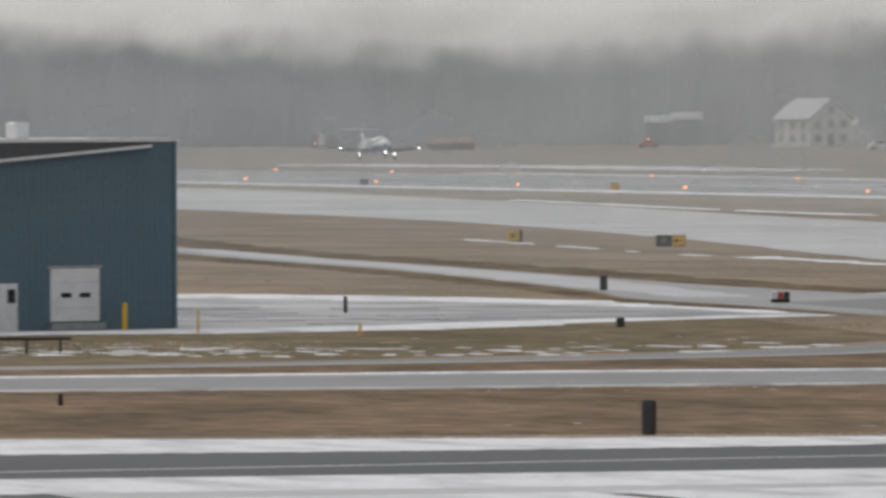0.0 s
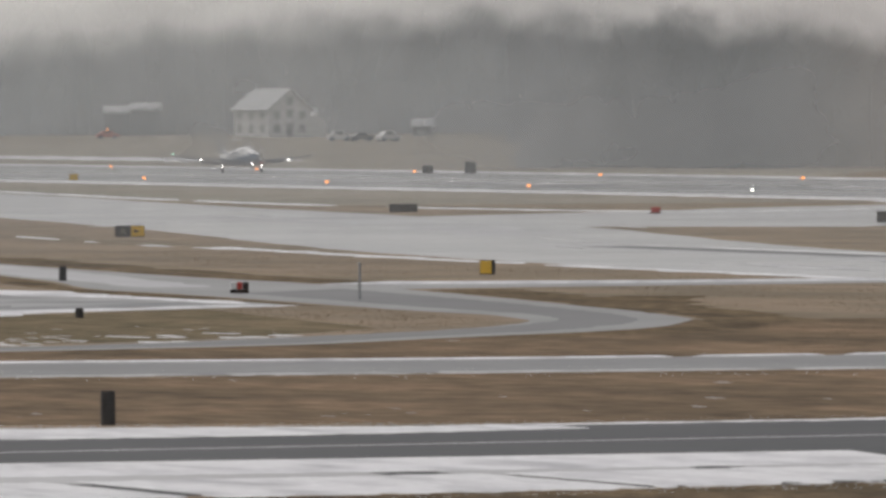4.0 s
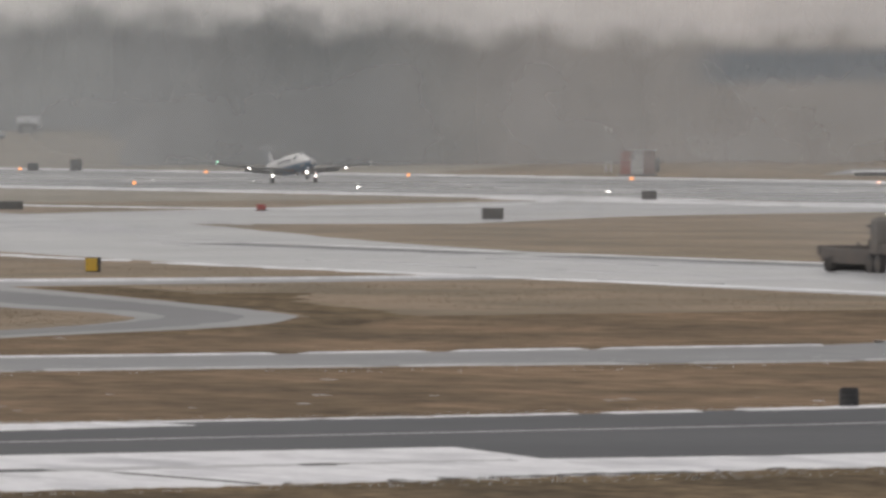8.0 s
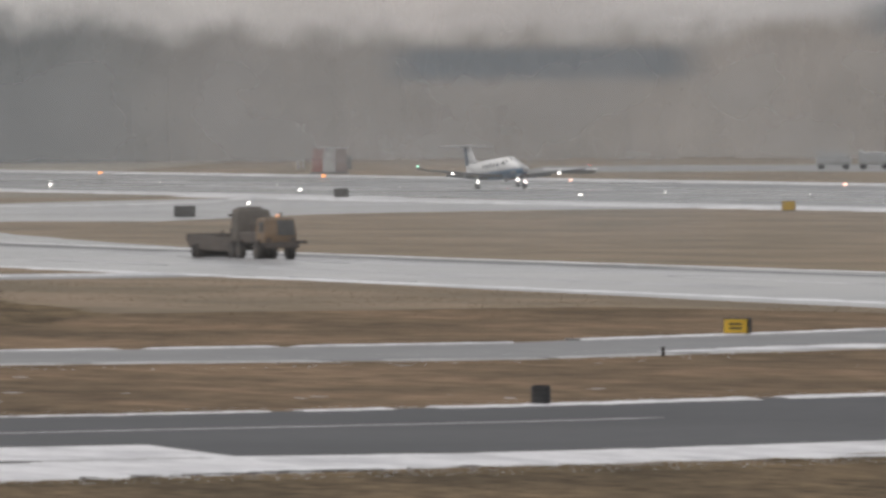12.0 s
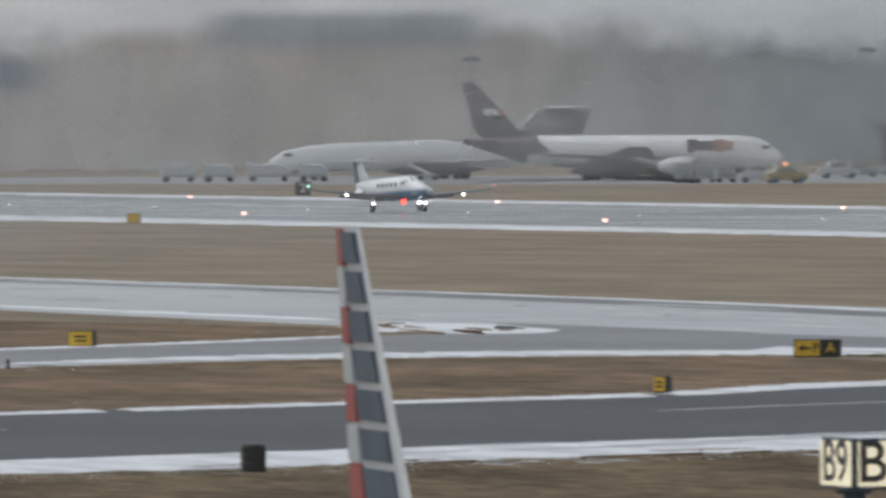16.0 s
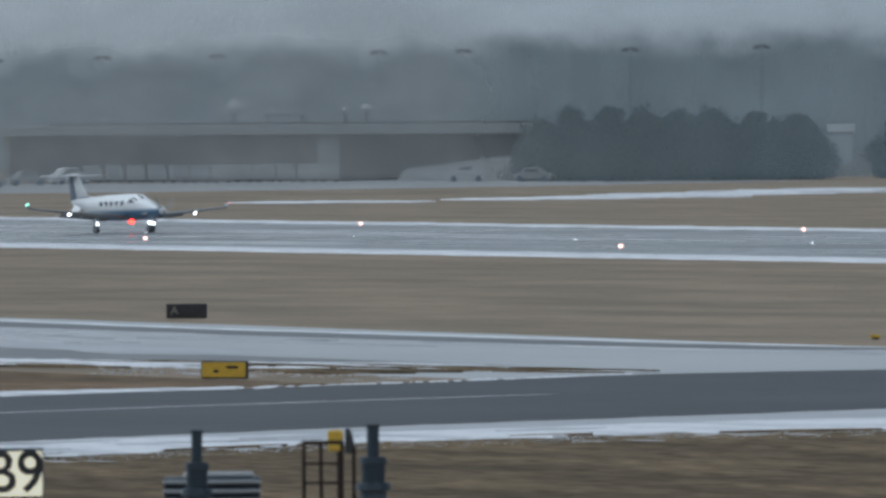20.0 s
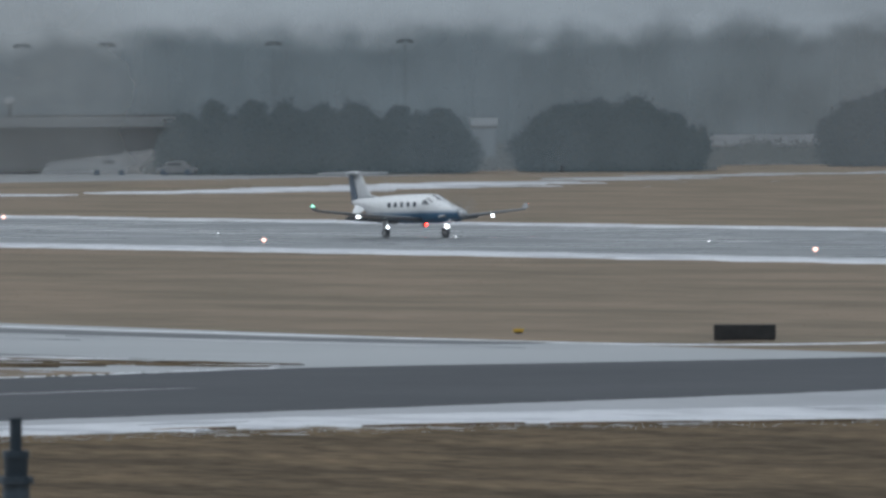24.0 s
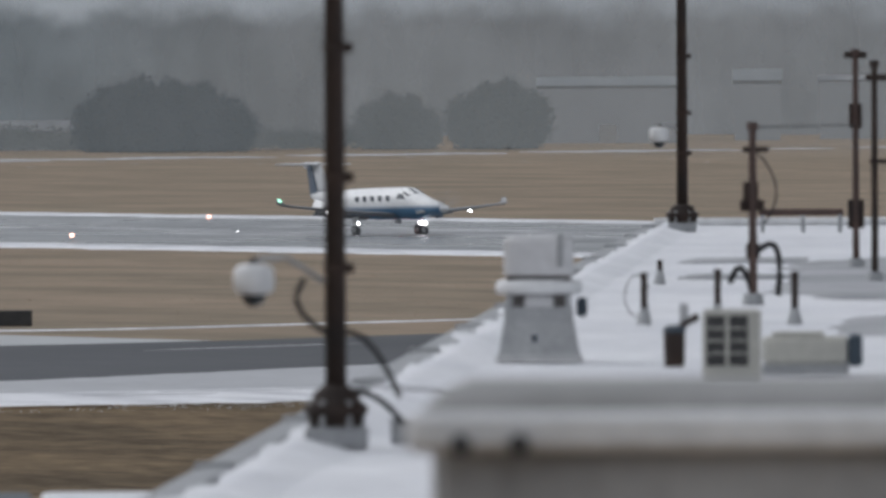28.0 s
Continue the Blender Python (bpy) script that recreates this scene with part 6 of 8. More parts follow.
def tail_engined_jet(m, label, drop):
    """A freighter with a tailplane on top of its broad fin and its engines at the tail, nose along +x."""
    ob = thing("cargo_jet", m @ pose(0, 0, -drop), label, "airplane", "parked cargo jets")
    st = [(20.2, 2.8, 0.1, 0.1), (19.5, 2.75, 0.62, 0.68), (18.1, 2.9, 1.1, 1.26), (15.6, 3.2, 1.5, 1.44), (12.5, 3.4, 1.6, 1.5), (0, 3.6, 1.62, 1.62), (-7, 3.65, 1.6, 1.62), (-12, 3.95, 1.35, 1.35), (-17, 4.4, 0.8, 0.85), (-20, 4.7, 0.2, 0.3)]
    fus = part("fuselage", loft(bmesh.new(), hull(st, 28)), two_tone("jet_white_plain", (0.62, 0.63, 0.64), (0.93, 0.93, 0.93), 2.1), ob, "white fuselage with a grey belly", True)
    fin = part("fin", foil([((-9.4, 0, 5.4), 8.6, (0, 0.28, 0)), ((-12.7, 0, 8.45), 6.6, (0, 0.2, 0))]), FINGREY, ob, "broad fin greyed as if by mist", True)
    part("leading_edge", tube(bmesh.new(), (-9.3, 0, 5.4), (-12.65, 0, 8.45), 0.19, 0.15, 10), WHITE, fin, "white leading edge")
    part("belly_fairing", loft(bmesh.new(), hull([(6, 2.2, 0.6, 0.4), (4, 2.1, 1.3, 0.6), (-3, 2.1, 1.3, 0.6), (-6, 2.3, 0.6, 0.4)], 16)), JETGREY, ob, "grey belly fairing", True)
    for s in (-1, 1):
        part("cockpit_window", box(bmesh.new(), (18.2, s * 0.75, 3.75), (0.9, 0.7, 0.32), 0.05), P_PANE, fus)
        part("tailplane", foil([((-13.2, s * 0.1, 8.6), 4.4, (0, 0, 0.18)), ((-17.2, s * 4.6, 8.7), 1.8, (0, 0, 0.08))]), WHITE, ob, "white high tailplane", True)
        part("wing", foil([((4.0, s * 1.2, 2.75), 6.5, (0, 0, 0.35)), ((-2.0, s * 8.0, 3.0), 3.2, (0, 0, 0.2)), ((-6.5, s * 13.5, 3.35), 1.5, (0, 0, 0.08))]), GREYBELLY, ob, "grey swept wing", True)
        eng = part("tail_engine", loft(bmesh.new(), [[p + Vector((0, s * 2.0, 0)) for p in r] for r in hull([(-9.2, 4.3, 0.55, 0.55), (-9.8, 4.3, 0.68, 0.68), (-13.5, 4.35, 0.66, 0.66), (-15.0, 4.4, 0.42, 0.42)], 18)]), GREYBELLY, ob, "grey tail engine", True)
        part("intake", tube(bmesh.new(), (-9.2, s * 2.0, 4.3), (-9.12, s * 2.0, 4.3), 0.46, seg=16), P_GREY, eng)
        part("main_gear_leg", tube(bmesh.new(), (-2, s * 2.4, 0.5 + drop), (-2, s * 2.4, 2.7), 0.16, seg=10), JETGREY, ob)
        for dx in (-0.5, 0.5):
            part("main_wheel", tube(bmesh.new(), (-2 + dx, s * 2.4 - 0.35, 0.42 + drop), (-2 + dx, s * 2.4 + 0.35, 0.42 + drop), 0.42, seg=16), RUBBER, ob)
    part("nose_gear_leg", tube(bmesh.new(), (14.6, 0, 0.35 + drop), (14.6, 0, 2.2), 0.12, seg=10), JETGREY, ob)
    part("nose_wheel", tube(bmesh.new(), (14.6, -0.25, 0.34 + drop), (14.6, 0.25, 0.34 + drop), 0.34, seg=16), RUBBER, ob)


JETDARK = material("shaded_flap_grey", (0.045, 0.045, 0.052), 0.6, second=(0.035, 0.035, 0.042), scale=0.4, fine=4, bump=0.0)
# grey kept dark because the wing's underside lies in shade
JETGREY = material("dark_wing_grey", (0.10, 0.105, 0.115), 0.5, second=(0.08, 0.085, 0.095), scale=0.4, fine=4, bump=0.0)
cargo_jet(Matrix.Translation(spot(-63.86, 1238)) @ pose(0, 0, 0, 0, 0, math.degrees(math.atan2(0.502, 0.864))), "white cargo jet with a dark purple tail, parked", 0.55)
tail_engined_jet(Matrix.Translation(spot(-64.77, 1262)) @ pose(0, 0, 0, 0, 0, math.degrees(math.atan2(-0.98, 0.05))), "white cargo jet with a high tailplane, parked", 1.0)


# ---- cargo apron: building, vehicles, masts ----
MISTWALL = material("grey_cladding", (0.10, 0.115, 0.125), 0.8, second=(0.085, 0.098, 0.108), scale=0.15, fine=2)
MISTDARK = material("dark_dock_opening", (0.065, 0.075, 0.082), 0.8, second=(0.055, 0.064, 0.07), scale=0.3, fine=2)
PALEBAND = material("pale_roof_band", (0.29, 0.31, 0.322), 0.7, second=(0.25, 0.27, 0.28), scale=0.15, fine=2)


def face_pose(az, d, z=0.0, turn=0.0):
    """A pose at that spot whose -y side faces the camera and whose x runs to the right."""
    return Matrix.Translation(spot(az, d, z)) @ pose(0, 0, 0, 0, 0, -az + turn)


def cargo_building():
    ob = thing("cargo_building", face_pose(-61.3, 1330), "long low grey cargo building with loading docks in mist", "building")
    L, H = 61.0, 6.4
    part("wall", box(bmesh.new(), (0, 6, H / 2 - 0.6), (L, 12, H - 1.2), 0.0), MISTWALL, ob)
    part("roof_band", box(bmesh.new(), (0, 5.5, H - 0.55), (L + 1.4, 14.5, 1.15), 0.08), PALEBAND, ob, "pale canopy band")
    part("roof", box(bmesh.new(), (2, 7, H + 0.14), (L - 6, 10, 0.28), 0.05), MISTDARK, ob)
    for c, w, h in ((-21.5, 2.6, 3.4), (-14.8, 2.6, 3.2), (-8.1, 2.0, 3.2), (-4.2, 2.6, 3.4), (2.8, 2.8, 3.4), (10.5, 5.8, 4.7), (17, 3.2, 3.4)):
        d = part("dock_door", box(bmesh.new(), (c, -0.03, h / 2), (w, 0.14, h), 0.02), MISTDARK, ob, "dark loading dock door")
        part("dock_frame", box(bmesh.new(), (c, -0.06, h + 0.12), (w + 0.5, 0.2, 0.24), 0.02), MISTWALL, d)
    part("pier", box(bmesh.new(), (6.2, -0.2, 2.6), (2.6, 0.6, 5.2), 0.05), PALEBAND, ob)
    part("pier", box(bmesh.new(), (-30.2, -0.2, 2.6), (0.8, 0.6, 5.2), 0.05), PALEBAND, ob)
    for c, w, h, z in ((-4.4, 1.8, 1.8, 2.0), (8.2, 0.9, 0.8, 1.6), (10.6, 1.4, 1.0, 1.8)):
        u = part("roof_vent", ball(bmesh.new(), (c, 4, H + z), w / 2, 2, (1, 1, h / w)), CARWHITE, ob, "rounded white roof vent", True)
        part("stem", tube(bmesh.new(), (c, 4, H), (c, 4, H + z - 0.2 * h), 0.22, 0.22, 10), MISTWALL, u)
    part("roof_duct", box(bmesh.new(), (1.4, 4, H + 1.3), (5.0, 1.0, 0.6), 0.1), PALEBAND, ob, "long pale roof duct")
    for c in (-0.6, 3.4):
        part("duct_foot", box(bmesh.new(), (c, 4, H + 0.5), (0.3, 0.8, 1.05), 0.02), MISTWALL, ob)
    bm = bmesh.new()
    loft(bm, [[Vector(p) for p in r] for r in ([(14, -3, 0), (30, -3, 0), (30, 0, 0), (14, 0, 0)], [(14.5, -3, 0.8), (30, -3, 2.9), (30, 0, 3.1), (15, 0, 1.4)])])
    part("annex", bm, CARWHITE, ob, "white low annex with a sloping roof")
    for i in range(6):
        part("annex_post", box(bmesh.new(), (23.5 + i * 1.15, -3.1, 1.3), (0.25, 0.2, 2.6)), CARWHITE, ob)


cargo_building()


# the whole mast glows faintly in place of haze before it
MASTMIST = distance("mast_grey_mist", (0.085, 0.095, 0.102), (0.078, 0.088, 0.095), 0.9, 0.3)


def flood_mast(az, d, h):
    ob = thing("flood_mast", face_pose(az, d), "tall grey floodlight mast above the cargo apron", "light mast", "floodlight masts")
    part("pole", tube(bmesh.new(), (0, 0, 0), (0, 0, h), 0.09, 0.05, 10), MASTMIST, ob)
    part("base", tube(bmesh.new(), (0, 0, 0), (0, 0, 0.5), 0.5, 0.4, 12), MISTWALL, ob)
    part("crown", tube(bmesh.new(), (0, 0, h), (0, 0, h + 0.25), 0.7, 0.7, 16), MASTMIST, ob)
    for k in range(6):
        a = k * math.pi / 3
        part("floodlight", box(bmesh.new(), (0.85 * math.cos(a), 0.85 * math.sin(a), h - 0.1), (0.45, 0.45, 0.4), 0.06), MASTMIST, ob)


for az, el in ((-64.59, 0.138), (-63.176, 0.154), (-62.66, 0.174), (-62.13, 0.182), (-61.569, 0.187), (-60.783, 0.201), (-60.369, 0.204), (-59.556, 0.207), (-58.914, 0.216)):
    flood_mast(az, 1420, 10.05 + 1420 * math.tan(radians(el)) - 0.2)


CONTAINER = material("dull_aluminium", (0.36, 0.375, 0.385), 0.6, 0.1, second=(0.26, 0.275, 0.285), scale=0.8, fine=5, rand=0.5)


def cargo_dolly(az, d, turn, label):
    ob = thing("cargo_container", face_pose(az, d, 0, turn), label, "cargo container", "cargo containers")
    part("bed", box(bmesh.new(), (0, 0, 0.45), (2.0, 1.5, 0.12), 0.02), STEEL, ob)
    r = [[Vector((x, y, z)) for x, y in ((-0.95, -0.75), (0.95 if z < 1.3 else 0.6, -0.75), (0.95 if z < 1.3 else 0.6, 0.75), (-0.95, 0.75))] for z in (0.53, 1.2, 2.0)]
    part("box", loft(bmesh.new(), r), CONTAINER, ob, "pale dented container")
    part("door_panel", box(bmesh.new(), (-0.1, -0.77, 1.25), (1.3, 0.04, 1.2), 0.02), PALEBAND, ob)
    for x in (-0.7, 0.7):
        for y in (-0.6, 0.6):
            part("wheel", tube(bmesh.new(), (x, y - 0.06, 0.2), (x, y + 0.06, 0.2), 0.2, seg=12), RUBBER, ob)


rnd = random.Random(11)
for i in range(12):
    cargo_dolly(-62.18 + i * 0.105, 1312 + rnd.uniform(-2, 2), rnd.uniform(-15, 15), "pale cargo container on a dolly before the cargo building")


def covered_trailer(az, d, long, turn):
    """A low trailer under a pale sagging cover that peaks at one end."""
    ob = thing("covered_trailer", face_pose(az, d, 0, turn), "low trailer under a pale snow-dusted cover", "trailer", "covered trailers")
    h = ((-0.5, 2.25), (-0.42, 2.0), (-0.2, 1.85), (0.1, 1.95), (0.35, 1.8), (0.5, 1.35))
    part("cover", loft(bmesh.new(), [[Vector((long * x, y, z)) for y, z in ((-0.95, 0.75), (0.95, 0.75), (0.9, t - 0.15), (0.0, t), (-0.9, t - 0.15))] for x, t in h]), CARWHITE, ob, "pale sagging cover")
    part("bed", box(bmesh.new(), (0, 0, 0.62), (long, 1.7, 0.2), 0.03), STEEL, ob)
    for x in (-0.36, 0.36):
        for y in (-0.8, 0.8):
            part("wheel", tube(bmesh.new(), (long * x, y - 0.1, 0.3), (long * x, y + 0.1, 0.3), 0.3, seg=14), RUBBER, ob)
    part("drawbar", tube(bmesh.new(), (long * 0.5, 0, 0.55), (long * 0.5 + 0.8, 0, 0.4), 0.05, seg=8), STEEL, ob)


for az, long, turn in ((-66.02, 3.6, 4), (-65.82, 3.2, -6), (-65.58, 4.6, 3), (-65.36, 3.0, -4)):
    covered_trailer(az, 1236, long, turn)


def belt_loader():
    ob = thing("belt_loader", face_pose(-64.83, 1246, 0, 0), "pale belt loader raised beside a cargo jet", "loader")
    part("belt", slab(bmesh.new(), [(-1.5, -0.4, 1.75), (1.3, -0.4, 0.45), (1.3, 0.4, 0.45), (-1.5, 0.4, 1.75)], 0.3), WHITE, ob, "pale raised belt")
    part("chassis", box(bmesh.new(), (0.6, 0, 0.5), (2.2, 1.2, 0.3), 0.05), STEEL, ob)
    for x in (-0.2, 1.3):
        for y in (-0.55, 0.55):
            part("wheel", tube(bmesh.new(), (x, y - 0.1, 0.28), (x, y + 0.1, 0.28), 0.28, seg=14), RUBBER, ob)


belt_loader()
for i in range(3):
    cargo_dolly(-63.55 + i * 0.1, 1205 + rnd.uniform(-2, 2), rnd.uniform(-15, 15), "pale cargo container on a dolly beneath a jet's wing")


def car(az, d, mat, label, turn=0, beacon=False, tall=1.0):
    ob = thing("vehicle", face_pose(az, d, 0, turn), label, "car", "airfield vehicles")
    body = [(-2.2, 0.5, 0.5), (-2.15, 0.85, 0.9), (-1.4, 1.0, 0.92), (-0.9, 1.55, 0.85), (0.7, 1.58, 0.85), (1.3, 1.0, 0.92), (2.15, 0.85, 0.9), (2.25, 0.5, 0.5)]
    rings = [[Vector((x, -w, 0.3)), Vector((x, w, 0.3)), Vector((x, w * 0.92, z * tall)), Vector((x, -w * 0.92, z * tall))] for x, z, w in body]
    part("body", loft(bmesh.new(), rings), mat, ob)
    for s in (-1, 1):
        part("side_glass", box(bmesh.new(), (-0.1, s * 0.83, 1.25 * tall), (1.5, 0.08, 0.36), 0.03), P_PANE, ob)
        for x in (-1.35, 1.4):
            part("wheel", tube(bmesh.new(), (x, s * 0.85 - 0.1, 0.33), (x, s * 0.85 + 0.1, 0.33), 0.33, seg=14), P_NAVY, ob)
        part("headlight", box(bmesh.new(), (2.2, s * 0.6, 0.7), (0.1, 0.3, 0.16), 0.03), WHITE, ob)
    if beacon:
        part("beacon", ball(bmesh.new(), (0, 0, 1.72 * tall), 0.2, 2), L_WARM, ob, "glowing amber beacon", True)


CARYEL = material("car_yellow", (0.36, 0.28, 0.14), 0.4, second=(0.33, 0.26, 0.13), scale=1, fine=6)
CARGREY = material("car_grey", (0.33, 0.34, 0.35), 0.4, second=(0.28, 0.29, 0.30), scale=1, fine=6)
car(-63.06, 1192, CARYEL, "yellow airfield truck with a lit beacon", 20, True, 1.15)
for az, d, m, lb in ((-63.19, 1196, CARWHITE, "white van near the cargo jet"), (-62.80, 1250, CARWHITE, "white van near the cargo apron"), (-62.70, 1262, CARGREY, "grey car on the cargo apron"), (-62.5, 1290, CARGREY, "grey car on the cargo apron"), (-60.36, 1305, CARWHITE, "white car beside the annex"),
                    (-60.03, 1300, CARGREY, "grey car beside the annex"), (-62.3, 1300, CARWHITE, "white van before the cargo building"), (-71.62, 2120, WHITE, "white truck near the farmhouse"), (-71.75, 2140, CARGREY, "grey car near the farmhouse"), (-71.86, 2150, WHITE, "white van near the farmhouse")):
    car(az, d, m, lb, rnd.uniform(-30, 30), False, 1.2 if m in (WHITE, CARWHITE) else 1.0)
# car body added; only a red light is known at this spot
car(-72.99, 2300, PALERED, "dull red car added under a lit beacon on the far road", 10, True)


# ---- white farmhouse and far sheds ----
HOUSEWALL = material("white_clapboard", (0.86, 0.865, 0.86), 0.7, second=(0.80, 0.805, 0.80), scale=0.3, fine=3)
HOUSEROOF = material("snowy_roof", (0.72, 0.735, 0.75), 0.75, second=(0.62, 0.63, 0.65), scale=0.2, fine=2)
# window grey so pale because haze is put into it
HOUSEWIN = material("hazed_window", (0.54, 0.55, 0.555), 0.3, second=(0.42, 0.43, 0.435), scale=0.5, fine=3)


def gable(L, W, eave, ridge):
    return [[Vector((x, -W / 2, 0)), Vector((x, W / 2, 0)), Vector((x, W / 2, eave)), Vector((x, 0, ridge)), Vector((x, -W / 2, eave))] for x in (-L / 2, L / 2)]


def farmhouse():
    ob = thing("farmhouse", face_pose(-72.183, 2330, 0, 0) @ pose(0, 0, 0, 0, 0, -55), "large white gabled farmhouse with snow on its roof", "house")
    L, W, E, R = 11.9, 10.25, 5.6, 9.4
    part("wall", loft(bmesh.new(), gable(L, W, E, R)), HOUSEWALL, ob)
    for s in (-1, 1):
        part("roof", slab(bmesh.new(), [(-L / 2 - 0.5, s * (W / 2 + 0.6), E - 0.35), (L / 2 + 0.5, s * (W / 2 + 0.6), E - 0.35), (L / 2 + 0.5, 0, R + 0.12), (-L / 2 - 0.5, 0, R + 0.12)], 0.3), HOUSEROOF, ob, "snow-covered roof slope")
    for y, z, h in ((-3.1, 1.6, 1.5), (0, 1.4, 2.4), (3.1, 1.6, 1.5), (-3.1, 4.4, 1.5), (0, 4.6, 1.5), (3.1, 4.4, 1.5), (0, 7.2, 1.6)):
        w = part("window", box(bmesh.new(), (L / 2 + 0.03, y, z), (0.12, 1.5, h), 0.02), HOUSEWIN, ob)
        part("sill", box(bmesh.new(), (L / 2 + 0.06, y, z - h / 2 - 0.08), (0.25, 1.8, 0.14)), HOUSEWALL, w)
    for x in (-3.9, 0, 3.9):
        for z in (1.7, 4.3):
            part("window", box(bmesh.new(), (x, -W / 2 - 0.03, z), (1.3, 0.12, 1.5), 0.02), HOUSEWIN, ob)
    part("side_wing", loft(bmesh.new(), [[p + Vector((-1.0, 8.6, 0)) for p in r] for r in gable(7, 5.5, 2.9, 4.6)]), HOUSEWALL, ob, "low white side wing")


farmhouse()




FIELDSHED = material("dull_shed_boards", (0.42, 0.33, 0.29), 0.9, second=(0.38, 0.31, 0.275), scale=0.3, fine=2)


# far shed walls glow so that haze seems to cover them
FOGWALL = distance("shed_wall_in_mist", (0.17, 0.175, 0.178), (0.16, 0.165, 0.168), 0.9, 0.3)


def far_shed(az, d, w, h, roofmat, wallmat, label, rise=1.6):
    ob = thing("shed", face_pose(az, d), label, "shed", "far sheds")
    part("wall", box(bmesh.new(), (0, 2, h / 2), (w, 4, h), 0.0), wallmat, ob)
    part("roof", loft(bmesh.new(), [[Vector((x, -0.6, h)), Vector((x, 4.6, h)), Vector((x, 4.6, h + 0.25 * rise)), Vector((x, 2, h + rise)), Vector((x, -0.6, h + 0.25 * rise))] for x in (-w / 2 - 0.3, w / 2 + 0.3)]), roofmat, ob)
    part("door", box(bmesh.new(), (0, -0.03, min(2.3, h * 0.8) / 2 + 0.02), (2.2, 0.1, min(2.3, h * 0.8)), 0.01), wallmat if h > 7 or d < 1450 or wallmat in (FOGWALL, FIELDSHED) else HOUSEWIN, ob)


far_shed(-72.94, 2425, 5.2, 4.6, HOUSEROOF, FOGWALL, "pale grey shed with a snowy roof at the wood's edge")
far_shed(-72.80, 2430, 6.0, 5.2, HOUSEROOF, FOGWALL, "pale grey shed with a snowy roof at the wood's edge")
far_shed(-72.0, 2360, 2.6, 4.0, HOUSEROOF, HOUSEWALL, "white shed beside the farmhouse")
far_shed(-71.45, 2340, 4.0, 1.8, HOUSEROOF, CARGREY, "low shed near the farmhouse")
far_shed(-74.28, 2480, 7.0, 2.6, MISTWALL, FIELDSHED, "pale low shed far across the field")
far_shed(-73.95, 2250, 9.0, 1.0, FIELDSHED, FIELDSHED, "low brown shed far across the field")
far_shed(-67.3, 1205, 5.0, 0.35, HOUSEROOF, STEEL, "low snow-topped bunker beyond the runway", 0.2)


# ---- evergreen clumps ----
# leaves glow: the haze over the trees is put into their colour
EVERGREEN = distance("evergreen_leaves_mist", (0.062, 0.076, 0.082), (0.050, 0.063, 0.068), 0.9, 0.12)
BARK = material("dark_bark", (0.06, 0.05, 0.045), 0.9, second=(0.04, 0.035, 0.03), scale=2, fine=9)


def tree_parts(seed, h, w, leaves, leaf):
    """Trunk, limbs and a crown of many small leaf clumps round several lobes."""
    rs = np.random.RandomState(seed)
    bm = bmesh.new()
    tube(bm, (0, 0, 0), (0.1, 0, h * 0.45), 0.24, 0.14, 8)
    lobes = []
    for i in range(18):
        a, r = rs.rand() * 6.28, w * 0.36 * math.sqrt(rs.rand())
        c = np.array((r * math.cos(a), r * math.sin(a), h * (0.28 + 0.48 * rs.rand() * (1 - 0.5 * r / (w * 0.36)))))
        lobes.append((c, w * (0.20 + 0.10 * rs.rand())))
        tube(bm, (0.05, 0, h * 0.25), tuple(c), 0.09, 0.03, 5)
    lobes.append((np.array((0, 0, h * 0.80)), w * 0.17))
    lobes += [(np.array((w * 0.3 * math.cos(q), w * 0.3 * math.sin(q), h * 0.16)), w * 0.19) for q in (0.3, 1.5, 2.8, 4.1, 5.3)]
    verts, faces = [], []
    for c, r in lobes:
        n = leaves // len(lobes)
        u = rs.randn(n, 3)
        u /= np.linalg.norm(u, axis=1)[:, None]
        p = c + u * r * (0.45 + 0.55 * rs.rand(n, 1) + 0.5 * rs.rand(n, 1) ** 4) * (1, 1, 0.9)
        a, b = rs.randn(n, 3) * 0.12, rs.randn(n, 3) * 0.12
        k = len(verts)
        q = np.stack([p - a, p + b, p + a, p - b], 1).reshape(-1, 3)
        q[:, 2] = np.maximum(q[:, 2], 0.04)
        verts += [tuple(v) for v in q]
        faces += [(k + 4 * j, k + 4 * j + 1, k + 4 * j + 2, k + 4 * j + 3) for j in range(n)]
    me = bpy.data.meshes.new("crown")
    me.from_pydata(verts, [], faces)
    me.materials.append(leaf)
    return finish("trunk", bm, BARK), me


def evergreen(seed, m, h, w, label, leaf=EVERGREEN):
    ob = thing("evergreen_tree", m, label, "tree", "evergreen trees")
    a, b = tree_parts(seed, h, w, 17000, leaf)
    for nm, me in (("trunk", a), ("crown", b)):
        o = new(nm, me)
        o.parent = ob
    return ob


rnd = random.Random(4)
LB = "broad dark evergreen tree in mist at the field's edge"
kinds = [evergreen(s, face_pose(az, 1305), h, w, LB) for s, az, h, w in ((1, -59.85, 8.6, 8.5), (2, -59.5, 8.2, 8.8), (3, -58.75, 7.6, 8.0))]
# the same leaves in two paler tones, painted for thicker haze
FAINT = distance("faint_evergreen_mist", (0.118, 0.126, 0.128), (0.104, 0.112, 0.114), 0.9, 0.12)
HALFHAZE = distance("half_hazed_evergreen", (0.086, 0.096, 0.102), (0.074, 0.084, 0.089), 0.9, 0.12)
LF = "broad evergreen tree paled by mist at the field's edge"
